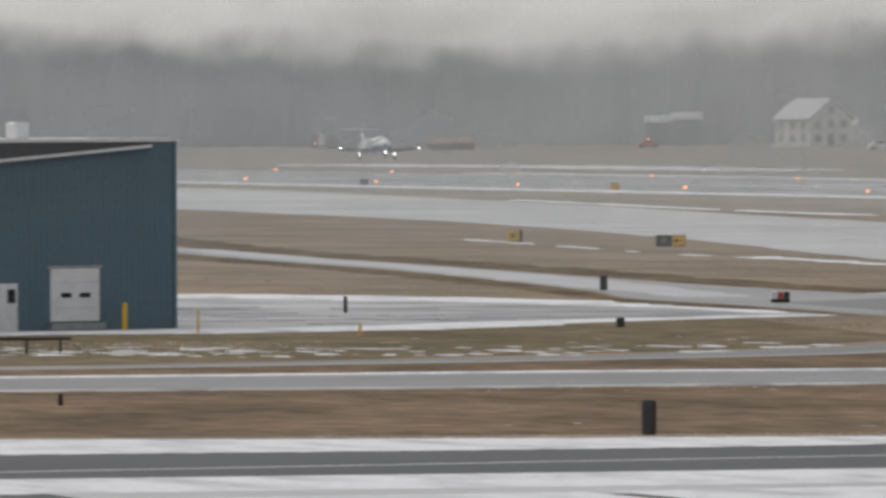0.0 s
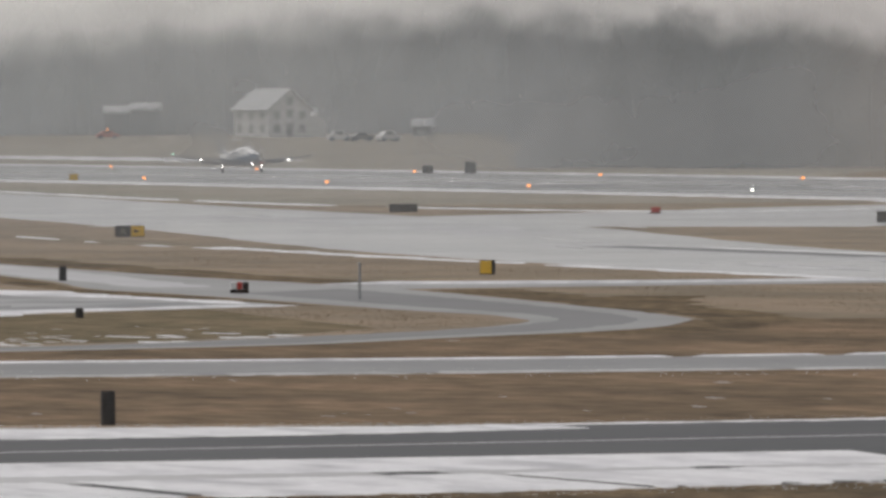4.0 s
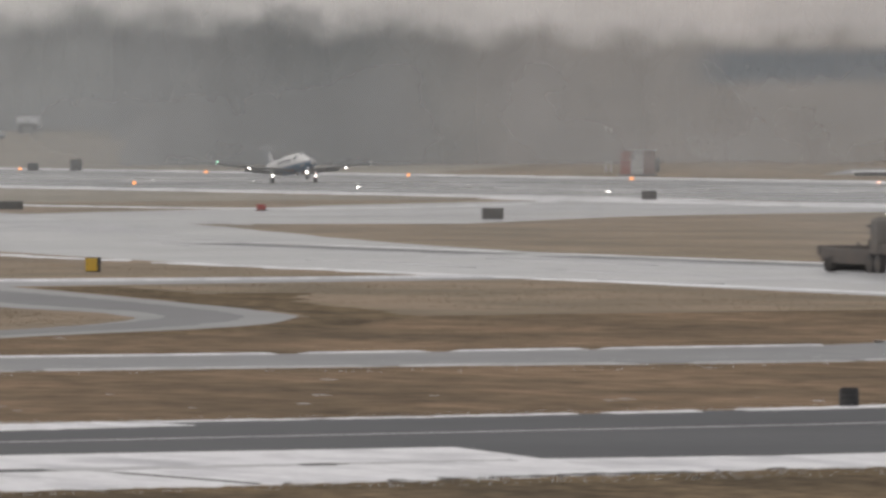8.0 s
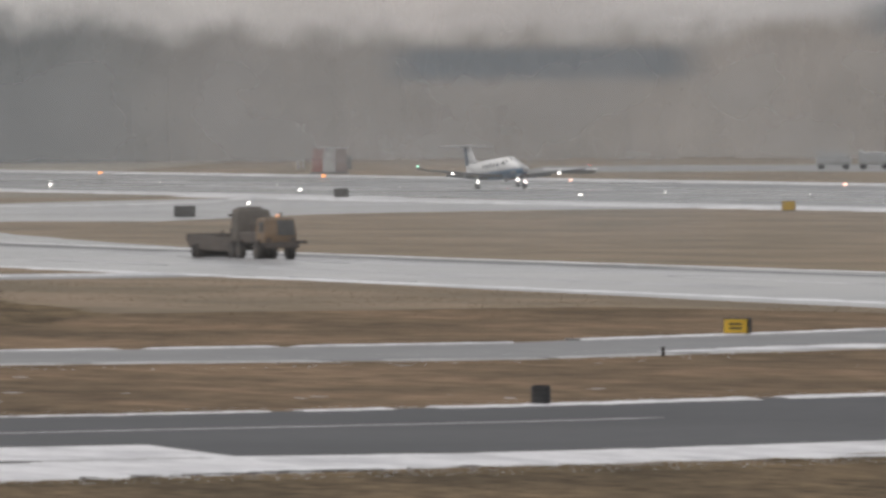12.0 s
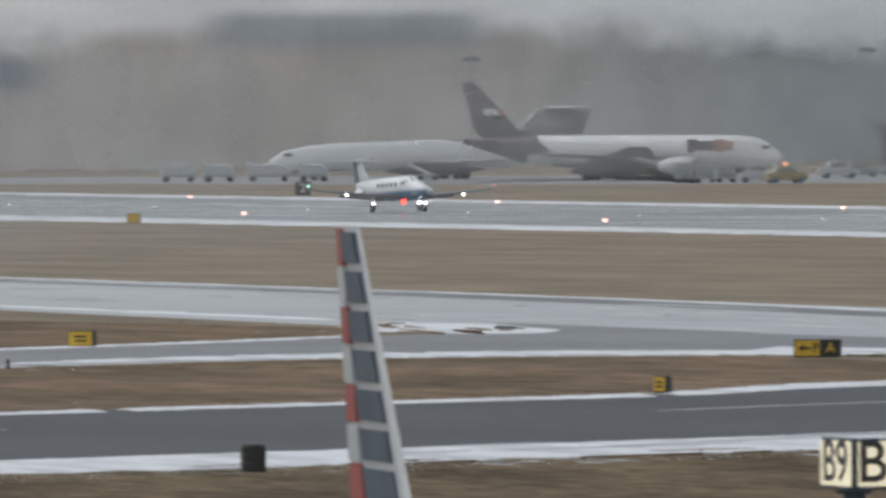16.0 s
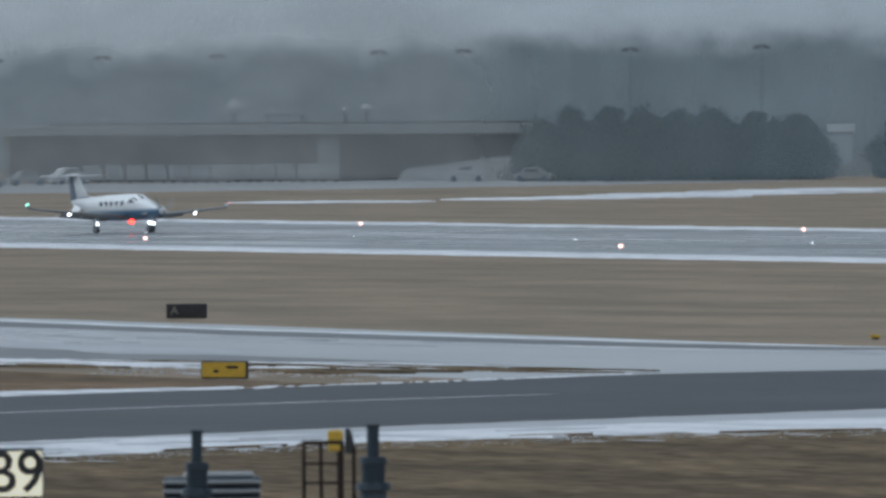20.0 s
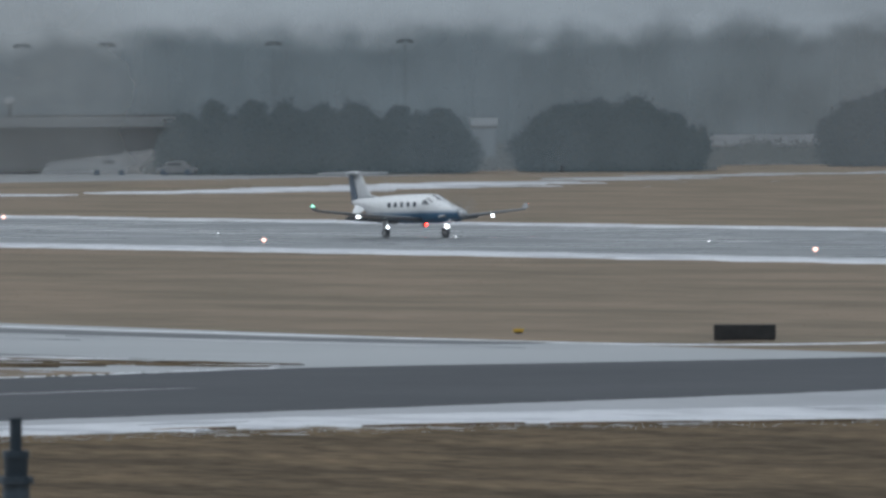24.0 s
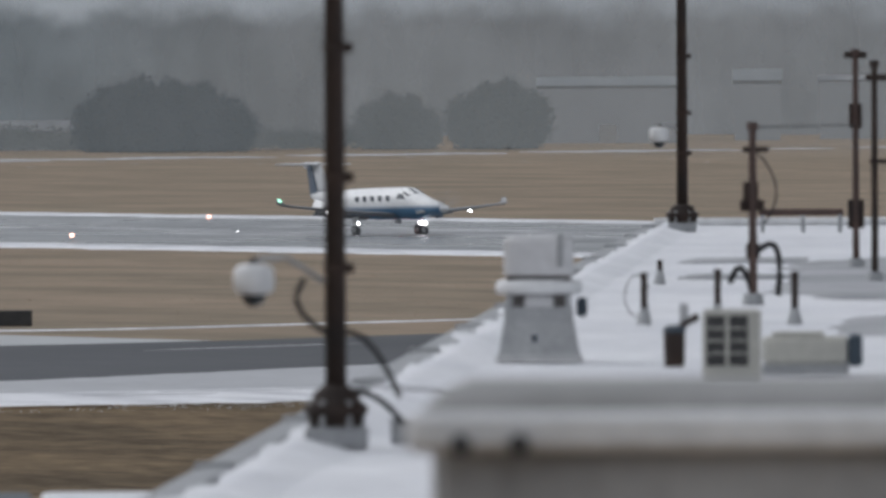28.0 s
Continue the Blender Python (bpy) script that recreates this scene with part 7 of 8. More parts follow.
kinds += [evergreen(s, face_pose(az, d), h, w, LF, HALFHAZE) for s, az, d, h, w in ((5, -56.74, 1380, 8.2, 8.1), (6, -56.58, 1378, 9.4, 10.0), (7, -56.42, 1384, 9.0, 9.4))]
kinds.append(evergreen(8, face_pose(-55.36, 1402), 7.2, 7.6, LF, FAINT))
for az, d, k, sc in ((-59.98, 1312, 1, 0.86), (-59.66, 1300, 2, 1.12), (-59.32, 1308, 0, 0.95), (-59.15, 1302, 1, 1.0), (-58.95, 1309, 2, 1.03), (-58.70, 1312, 0, 0.8), (-58.24, 1322, 1, 0.82), (-58.15, 1318, 2, 1.05), (-57.97, 1320, 0, 0.98), (-57.78, 1318, 1, 1.06), (-57.6, 1322, 2, 0.9),
                     (-59.76, 1310, 2, 0.9), (-59.42, 1304, 1, 0.88), (-59.23, 1310, 0, 0.84), (-59.05, 1306, 2, 0.86), (-58.85, 1312, 1, 0.84), (-58.06, 1324, 0, 0.95), (-57.87, 1316, 1, 0.92), (-57.69, 1324, 2, 0.95),
                     (-56.66, 1384, 4, 0.9), (-56.5, 1376, 3, 0.98), (-56.34, 1388, 5, 0.92),
                     (-56.27, 1380, 3, 1.06), (-56.16, 1386, 4, 0.7), (-55.26, 1400, 6, 0.95), (-54.89, 1400, 6, 1.15), (-54.79, 1398, 6, 1.22)):
    t = copy_thing(kinds[k], face_pose(az, d, 0, rnd.uniform(0, 360)))
    t.scale = (sc, sc, sc)


def hedge(az0, az1, d, h, count, label, seed):
    """A low uneven hedge: mounds of small leaves in a row."""
    rs = np.random.RandomState(seed)
    tri = []
    for i in range(count):
        az = az0 + (az1 - az0) * (i + rs.rand()) / count
        r = h * (0.35 + 0.3 * rs.rand())
        c = np.array(spot(az, d + 6 * rs.randn(), r * 0.8 + h * 0.25 * rs.rand()))
        u = rs.randn(420, 3)
        p = c + u / np.linalg.norm(u, axis=1)[:, None] * r * (0.3 + 0.7 * rs.rand(420, 1) + 0.5 * rs.rand(420, 1) ** 5) * (1.7, 1.7, 1.0)
        q = np.stack([p, p + rs.randn(420, 3) * 0.22, p + rs.randn(420, 3) * 0.22], 1).reshape(-1, 3)
        q[:, 2] = np.maximum(q[:, 2], 0.03)
        tri.append(q)
    return tagged(new("hedge", mesh_of("hedge", np.concatenate(tri), FAINT)), label, "hedge", "", "stuff")


hedge(-58.45, -55.3, 1408, 2.4, 75, "low dark hedge in mist along the field's edge", 31)
hedge(-60.3, -57.4, 1330, 1.6, 60, "low dark hedge at the feet of the evergreen trees", 32)
HALLROOF = material("dull_snowy_roof", (0.27, 0.28, 0.29), 0.8, second=(0.20, 0.21, 0.22), scale=0.2, fine=2)
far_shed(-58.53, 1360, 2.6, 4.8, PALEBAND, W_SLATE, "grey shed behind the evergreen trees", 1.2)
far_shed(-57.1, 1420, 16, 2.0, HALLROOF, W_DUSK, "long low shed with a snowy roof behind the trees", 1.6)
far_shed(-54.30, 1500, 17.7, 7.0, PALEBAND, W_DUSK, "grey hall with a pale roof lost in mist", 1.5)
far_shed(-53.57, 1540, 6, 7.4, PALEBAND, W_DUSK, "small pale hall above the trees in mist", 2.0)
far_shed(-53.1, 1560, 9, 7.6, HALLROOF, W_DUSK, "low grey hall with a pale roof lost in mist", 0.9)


# ---- parked airliner whose tail shows ----
def tail_jet():
    SILVER = material("silver_paint", (0.58, 0.60, 0.62), 0.35, 0.2, second=(0.52, 0.54, 0.56), scale=0.6, fine=5, bump=0.0)
    NAVY = material("tail_navy", (0.028, 0.048, 0.080), 0.45, second=(0.050, 0.088, 0.125), scale=1.6, fine=4, bump=0.0)
    TAILRED = material("tail_red", (0.36, 0.055, 0.045), 0.45, second=(0.30, 0.05, 0.045), scale=0.8, fine=4, bump=0.0)
    foot = spot(-65.12, 200)
    ahead = math.degrees(math.atan2(-foot.y, -foot.x)) + 12.5
    ob = thing("parked_airliner", pose(foot.x, foot.y, 0, 0, 0, ahead), "silver airliner with a red, white and navy striped fin", "airplane")
    # nose along +x; the fin's foot stands over the origin
    part("fuselage", loft(bmesh.new(), hull([(26, 1.3, 0.2, 0.2), (24.5, 1.45, 0.8, 0.8), (22, 1.55, 1.2, 1.1), (2, 1.6, 1.25, 1.1), (-2, 1.8, 0.8, 0.7), (-4.5, 2.1, 0.2, 0.2)], 20)), SILVER, ob, "", True)
    z0, z1, n = 2.3, 7.62, 8
    lead = lambda z: 4.38 - (z - z0) * 4.68 / (z1 - z0)
    trail = lambda z: -0.55 - (z - z0) * 1.3 / (z1 - z0)
    fin = part("fin", foil([((lead(z0), 0, z0), lead(z0) - trail(z0), (0, 0.12, 0)), ((lead(z1), 0, z1), lead(z1) - trail(z1), (0, 0.05, 0))]), SILVER, ob, "silver fin edge")
    for i in range(n):
        a, b = z0 + (z1 - z0) * i / n + 0.07, z0 + (z1 - z0) * (i + 1) / n - 0.07
        for off in (-0.05,):
            c0, c1 = lead(a) - trail(a), lead(b) - trail(b)
            part("navy_stripe", slab(bmesh.new(), [(trail(a) + c0 * 0.30, off, a), (lead(a) - c0 * 0.16, off, a), (lead(b) - c1 * 0.16, off, b), (trail(b) + c1 * 0.27, off, b)], 0.10), NAVY, fin, "navy blue stripe")
            part("rudder_stripe", slab(bmesh.new(), [(trail(a) - 0.02, off * 0.4, a - 0.05), (trail(a) + c0 * 0.24, off * 0.8, a - 0.05), (trail(b) + c1 * 0.24, off * 0.8, b + 0.05), (trail(b) - 0.02, off * 0.4, b + 0.05)], 0.10), TAILRED if i % 2 else SILVER, fin, "red rudder stripe" if i % 2 else "silver rudder stripe")
    for s in (-1, 1):
        part("wing", foil([((14, s * 1, 1.5), 5, (0, 0, 0.3)), ((8, s * 11, 1.9), 1.4, (0, 0, 0.1))]), SILVER, ob, "", True)
        part("tailplane", foil([((0.5, s * 0.5, 2.0), 2.4, (0, 0, 0.12)), ((-1.5, s * 4.2, 2.2), 1.1, (0, 0, 0.06))]), SILVER, ob, "", True)
        part("main_wheel", tube(bmesh.new(), (11, s * 2.2 - 0.15, 0.45), (11, s * 2.2 + 0.15, 0.45), 0.45, seg=16), RUBBER, ob)
        part("main_leg", tube(bmesh.new(), (11, s * 2.2, 0.5), (11, s * 1.9, 1.6), 0.1, seg=8), STEEL, ob)
    part("nose_wheel", tube(bmesh.new(), (22.5, -0.12, 0.35), (22.5, 0.12, 0.35), 0.35, seg=16), RUBBER, ob)
    part("nose_leg", tube(bmesh.new(), (22.5, 0, 0.4), (22.5, 0, 1.2), 0.08, seg=8), STEEL, ob)


tail_jet()

# ---- gate building with its sign and vents ----
DULLWALL = material("beige_stucco", (0.40, 0.38, 0.34), 0.85, second=(0.34, 0.33, 0.30), scale=0.4, fine=4)
VENTBLUE = material("blue_grey_metal", (0.036, 0.056, 0.078), 0.5, second=(0.028, 0.044, 0.062), scale=1.5, fine=10)
ROOFTOP = 3.2


def gate_building():
    ob = thing("gate_building", face_pose(-62.0, 166), "low beige gate building with a flat roof", "building")
    part("wall", box(bmesh.new(), (0, 2, ROOFTOP / 2 - 0.1), (8.8, 9, ROOFTOP - 0.2), 0.0), DULLWALL, ob)
    part("roof", box(bmesh.new(), (0, 2, ROOFTOP - 0.1), (9.1, 9.3, 0.2), 0.03), STEEL, ob)
    part("door", box(bmesh.new(), (-2, -2.54, 1.05), (1.0, 0.06, 2.1), 0.01), STEEL, ob)


gate_building()


def gate_sign():
    d = 162.0
    z0, z1 = 10.05 - d * math.tan(radians(1.972)), 10.05 - d * math.tan(radians(1.735))
    LIT = glow("lit_sign_face", (0.82, 0.72, 0.52), 0.75)
    ob = thing("gate_sign", face_pose(-62.73, d), "lit cream two-sided gate sign reading B9 on a dark post", "sign")
    h = z1 - z0
    part("post", tube(bmesh.new(), (0, 0.15, ROOFTOP), (0, 0.15, z0), 0.16, 0.16, 14), VENTBLUE, ob)
    part("bracket", box(bmesh.new(), (0, 0.12, z0 - 0.03), (0.5, 0.3, 0.08), 0.02), VENTBLUE, ob)
    part("edge_post", box(bmesh.new(), (-0.005, -0.01, (z0 + z1) / 2), (0.06, 0.06, h), 0.01), VENTBLUE, ob)
    for x, turn, w in ((0.03, 20, 0.87), (-0.03, -66, 1.05)):
        face = new("face_box")
        face.parent = ob
        s = 1 if x > 0 else -1
        face.matrix_basis = pose(x, 0, z0, 0, 0, turn)
        bm = box(bmesh.new(), (s * w / 2, 0.09, h / 2), (w, 0.18, h + 0.03), 0.015)
        part("casing", bm, VENTBLUE, face, "dark metal casing")
        part("panel", box(bmesh.new(), (s * w / 2, -0.006, h / 2), (w - 0.05, 0.02, h - 0.05), 0.005), LIT, face, "lit cream panel")
        text_part("lettering", "B9", h * 1.22, pose(s * w / 2, -0.022, h / 2, 90), BLACK, face)


gate_sign()


HOUSING = material("slate_blue_metal", (0.075, 0.105, 0.14), 0.5, second=(0.06, 0.085, 0.115), scale=1.5, fine=10)


def roof_vent(az, d, el_top, r, label):
    zt = 10.05 + d * math.tan(radians(el_top))
    ob = thing("roof_vent", face_pose(az, d, ROOFTOP), label, "vent", "roof vents")
    H = zt - ROOFTOP
    part("pipe", tube(bmesh.new(), (0, 0, H - 0.5), (0, 0, H), r, r, 14), VENTBLUE, ob)
    part("rim", tube(bmesh.new(), (0, 0, H - 0.02), (0, 0, H + 0.03), r * 1.12, r * 1.12, 14), VENTBLUE, ob)
    part("collar", tube(bmesh.new(), (0, 0, H - 0.52), (0, 0, H - 0.42), r * 2.3, r * 2.1, 16), VENTBLUE, ob)
    part("drum", tube(bmesh.new(), (0, 0, H - 0.85), (0, 0, H - 0.52), r * 1.9, r * 2.0, 16), VENTBLUE, ob)
    part("flange", tube(bmesh.new(), (0, 0, H - 0.88), (0, 0, H - 0.78), r * 3.0, r * 2.7, 16), VENTBLUE, ob)
    part("housing", tube(bmesh.new(), (0, 0, 0), (0, 0, H - 0.88), r * 2.4, r * 2.2, 16), HOUSING, ob)


roof_vent(-61.683, 163, -1.654, 0.075, "blue-grey roof exhaust vent beside louvres")
roof_vent(-60.823, 163, -1.632, 0.085, "tall blue-grey roof exhaust vent")


def louvre_unit():
    ob = thing("louvred_unit", face_pose(-61.61, 166, ROOFTOP), "pale louvred roof unit behind a vent", "air unit")
    H = 10.05 + 166 * math.tan(radians(-1.88)) - ROOFTOP
    part("box", box(bmesh.new(), (0, 0.5, H / 2), (1.36, 0.9, H), 0.02), VENTBLUE, ob)
    for k in range(6):
        part("louvre", box(bmesh.new(), (0, -0.02, H - 0.05 - k * 0.13), (1.38, 0.12, 0.05), 0.01), GREYBELLY, ob, "pale slat")
    part("cover", box(bmesh.new(), (0.1, 0.5, H + 0.03), (1.0, 0.7, 0.08), 0.03), STEEL, ob)


louvre_unit()


def roof_ladder():
    ob = thing("roof_ladder", face_pose(-61.07, 164, ROOFTOP), "dark steel roof ladder frame", "ladder")
    H = 10.05 + 164 * math.tan(radians(-1.70)) - ROOFTOP
    for x, top in ((-0.26, H), (-0.02, H), (0.27, H), (0.44, H - 0.1)):
        part("rail", box(bmesh.new(), (x, 0.0 if x < 0.3 else 0.3, top / 2), (0.05, 0.05, top)), DARKMETAL, ob)
    part("top_rail", box(bmesh.new(), (0.0, 0, H - 0.025), (0.58, 0.055, 0.055)), DARKMETAL, ob)
    for k in range(6):
        part("rung", tube(bmesh.new(), (-0.26, 0, H - 0.32 - k * 0.27), (0.27, 0, H - 0.32 - k * 0.27), 0.018, seg=8), DARKMETAL, ob)


roof_ladder()


def yellow_lamp_box():
    ob = thing("warning_box", face_pose(-60.985, 166, ROOFTOP), "yellow warning box with a dark hood on a post", "warning light")
    H = 10.05 + 166 * math.tan(radians(-1.70)) - ROOFTOP
    part("post", tube(bmesh.new(), (0, 0.1, 0), (0, 0.1, H), 0.04, seg=8), DARKMETAL, ob)
    part("box", box(bmesh.new(), (-0.06, 0, H), (0.22, 0.2, 0.3), 0.03), YELLOW, ob)
    part("hood", loft(bmesh.new(), [[Vector(p) for p in r] for r in ([(0.07, -0.12, H - 0.18), (0.24, -0.12, H - 0.18), (0.24, 0.12, H - 0.18), (0.07, 0.12, H - 0.18)], [(0.08, -0.1, H + 0.17), (0.15, -0.1, H + 0.17), (0.15, 0.1, H + 0.17), (0.08, 0.1, H + 0.17)])]), BLACK, ob)


yellow_lamp_box()

# ---- snowy roof of the pier ----
ZR = 7.55
A, Bv = Vector((-40.0, 24.75)), Vector((-149.0, 107.95))
ALONG = (Bv - A).normalized()
RIGHT = Vector((-ALONG.y, ALONG.x)) if Vector((-ALONG.y, ALONG.x)).dot(Vector((0.6, 0.8))) > 0 else Vector((ALONG.y, -ALONG.x))
ROOFSNOW = material("fresh_roof_snow", (0.80, 0.81, 0.84), 0.8, second=(0.70, 0.715, 0.75), scale=0.25, fine=3, bump=0.3)
ROOFWET = material("wet_roof_membrane", (0.31, 0.32, 0.335), 0.85, second=(0.46, 0.47, 0.49), scale=0.25, fine=1.5, bump=0.1, spec=0.2)


def pier():
    ang = math.degrees(math.atan2(ALONG.y, ALONG.x))
    L = (Bv - A).length
    ob = thing("pier_building", pose(A.x, A.y, 0, 0, 0, ang), "long terminal pier with a snow-covered flat roof", "building")
    s = 1 if (Matrix.Rotation(radians(ang), 2) @ Vector((0, 1))).dot(RIGHT) > 0 else -1
    W = 30.0
    part("wall", box(bmesh.new(), (L / 2, s * W / 2, (ZR - 0.3) / 2), (L, W, ZR - 0.3), 0.0), DULLWALL, ob)
    part("roof_deck", box(bmesh.new(), (L / 2, s * W / 2, ZR - 0.2), (L + 0.4, W + 0.4, 0.3), 0.02), STEEL, ob)
    bm = bmesh.new()
    nx, ny = 90, 24
    grid = [[bm.verts.new((0.3 + (L - 0.6) * i / nx, s * (0.20 + (W - 0.5) * j / ny), ZR - 0.02 + 0.02 * noise.noise(Vector((i * 0.35, j * 0.35, 2))))) for j in range(ny + 1)] for i in range(nx + 1)]
    for i in range(nx):
        for j in range(ny):
            bm.faces.new((grid[i][j], grid[i + 1][j], grid[i + 1][j + 1], grid[i][j + 1]))
    part("roof_snow", bm, ROOFSNOW, ob, "smooth snow on the roof", True)
    for k, (x0, x1, y0, y1, ragged) in enumerate(((78, 104.5, 2.5, 28, 0.5), (61, 70, 3.4, 28, 0.4), (101.5, 104, 0.95, 2.8, 0.1), (90, 92.2, 1.2, 2.8, 0.1))):
        bm, prev = bmesh.new(), None
        for i in range(61):
            x = x0 + (x1 - x0) * i / 60
            end = min(1.0, 6.0 * min(i, 60 - i) / 60)
            y = y0 + (1 - end) * ragged * 2 + ragged * (noise.noise(Vector((x * 0.5, k, 3))) + 0.7 * noise.noise(Vector((x * 1.9, k, 8))))
            row = [bm.verts.new((x + 0.5 * noise.noise(Vector((j * 1.7, x0, i // 60))), s * q, ZR + (-0.06 if j == 0 or i in (0, 60) else 0.014 + 0.003 * (k % 2)))) for j, q in enumerate((y, y + 0.4, y + 1.0, y1))]
            if prev:
                for j in range(3):
                    bm.faces.new((prev[j], row[j], row[j + 1], prev[j + 1]))
            prev = row
        part("bare_roof", bm, ROOFWET, ob, "bare wet roof membrane")
    part("edge_cap", box(bmesh.new(), (L / 2, s * 0.10, ZR + 0.0), (L, 0.22, 0.08), 0.02), STEEL, ob, "grey metal edge cap")
    part("edge_gutter", box(bmesh.new(), (L / 2, -s * 0.1, ZR - 0.12), (L, 0.10, 0.10), 0.02), STEEL, ob)
    bm, prev = bmesh.new(), None
    for i in range(420):
        x = 0.3 + (L - 0.6) * i / 419
        a = noise.noise(Vector((x * 0.55, 4, 1))) + 0.6 * noise.noise(Vector((x * 2.1, 7, 3)))
        out, high = 0.26 - 0.15 * a, 0.055 + 0.035 * a
        row = [bm.verts.new((x, s * y, ZR + z)) for y, z in ((out - 0.03, 0.03), (out, max(high, 0.046)), (0.42, max(high * 0.9, 0.045)), (0.75 + 0.2 * a, -0.03))]
        if prev:
            for j in range(3):
                bm.faces.new((prev[j], row[j], row[j + 1], prev[j + 1]))
        prev = row
    part("edge_snow", bm, ROOFSNOW, ob, "ragged snow along the roof's edge", True)
    part("end_cap", box(bmesh.new(), (L - 0.1, s * W / 2, ZR + 0.03), (0.3, W, 0.12), 0.02), WHITE, ob)
    for i in range(14):
        part("cap_joint", box(bmesh.new(), (6 + i * 9.6, s * 0.10, ZR + 0.03), (0.10, 0.27, 0.08), 0.01), STEEL, ob)


pier()


def jet_bridge():
    """A low dark boarding bridge beside the pier, its top just under the roof's edge."""
    d = 90.0
    ob = thing("jet_bridge", face_pose(-57.5, d), "dark boarding bridge with snow on part of its roof", "jet bridge")
    top = 10.05 - d * math.tan(radians(2.125))
    x0, xm, x1 = d * radians(-1.2), d * radians(0.42), d * radians(1.0)
    part("tunnel", box(bmesh.new(), ((x0 + xm) / 2, 1.2, top - 1.2), (xm - x0, 2.4, 2.4), 0.08), VENTBLUE, ob, "dark blue-grey tunnel")
    part("cab", box(bmesh.new(), ((xm + x1) / 2 + 0.02, 1.2, top - 1.3), (x1 - xm, 2.3, 2.35), 0.06), VENTBLUE, ob, "dark end cab")
    part("snow_cap", box(bmesh.new(), ((xm + x1) / 2 + 0.02, 1.2, top - 0.06), (x1 - xm, 2.35, 0.12), 0.04), ROOFSNOW, ob, "white snow on the roof")
    for x in (x0 + 0.6, xm - 0.4):
        part("support_leg", tube(bmesh.new(), (x, 1.2, 0), (x, 1.2, top - 2.35), 0.14, seg=12), VENTBLUE, ob)
        part("foot", box(bmesh.new(), (x, 1.2, 0.08), (0.7, 0.7, 0.16), 0.03), STEEL, ob)
    for k in range(4):
        part("rib", box(bmesh.new(), (x0 + 0.3 + k * 0.6, 1.2, top - 1.2), (0.06, 2.46, 2.44), 0.01), VENTBLUE, ob)


jet_bridge()


def cable(name, pts, r, mat, label):
    rings = []
    for i, p in enumerate(pts):
        way = (pts[min(i + 1, len(pts) - 1)] - pts[max(i - 1, 0)]).normalized()
        q = way.to_track_quat("Z", "Y").to_matrix()
        rings.append([p + q @ Vector((r * math.cos(a), r * math.sin(a), 0)) for a in (math.pi * j / 3 for j in range(6))])
    return tagged(new(name, finish(name, loft(bmesh.new(), rings), mat, True)), label, "cable")


def arc(p0, p1, sag, n=12, side=Vector((0, 0, 0))):
    p0, p1 = Vector(p0), Vector(p1)
    return [p0.lerp(p1, i / n) + (Vector((0, 0, -sag)) + side) * (4 * (i / n) * (1 - i / n)) for i in range(n + 1)]


def light_pole(az, d, r, label, top=15.5):
    ob = thing("light_pole", face_pose(az, d, ZR), label, "light pole", "roof light poles")
    part("shaft", tube(bmesh.new(), (0, 0, 0.3), (0, 0, top - ZR), r, r * 0.72, 20), DARKMETAL, ob, "", True)
    prof = ((0.13, 2.2), (0.14, 2.5), (0.20, 2.5), (0.21, 2.9), (0.27, 2.9), (0.28, 2.3), (0.36, 2.0), (0.38, 1.5), (0.41, 1.05))
    part("base_cover", loft(bmesh.new(), [[Vector((r * k * math.cos(a), r * k * math.sin(a), z)) for a in (2 * math.pi * i / 20 for i in range(20))] for z, k in prof]), DARKMETAL, ob, "", True)
    for i in range(6):
        a = i * math.pi / 3
        part("bolt", tube(bmesh.new(), (2.35 * r * math.cos(a), 2.35 * r * math.sin(a), 0.12), (2.35 * r * math.cos(a), 2.35 * r * math.sin(a), 0.3), 0.02, seg=6), STEEL, ob)
    part("plinth", box(bmesh.new(), (0, 0, 0.06), (0.42, 0.42, 0.14), 0.02), STEEL, ob, "grey plinth")
    part("pole_cap", tube(bmesh.new(), (0, 0, top - ZR), (0, 0, top - ZR + 0.06), r * 0.8, r * 0.5, 16), DARKMETAL, ob)
    for z in (1.15, 1.75, 2.6, 3.7):
        part("band", tube(bmesh.new(), (0, 0, z), (0, 0, z + 0.05), r * 1.05, r * 1.05, 16), DARKMETAL, ob)
        part("clip", box(bmesh.new(), (r * 1.3, 0, z + 0.02), (0.06, 0.05, 0.07), 0.01), DARKMETAL, ob)


light_pole(-55.633, 77.2, 0.072, "dark bronze light pole on the snowy roof")
light_pole(-53.938, 176, 0.085, "dark bronze light pole at the roof's far end", 17.0)


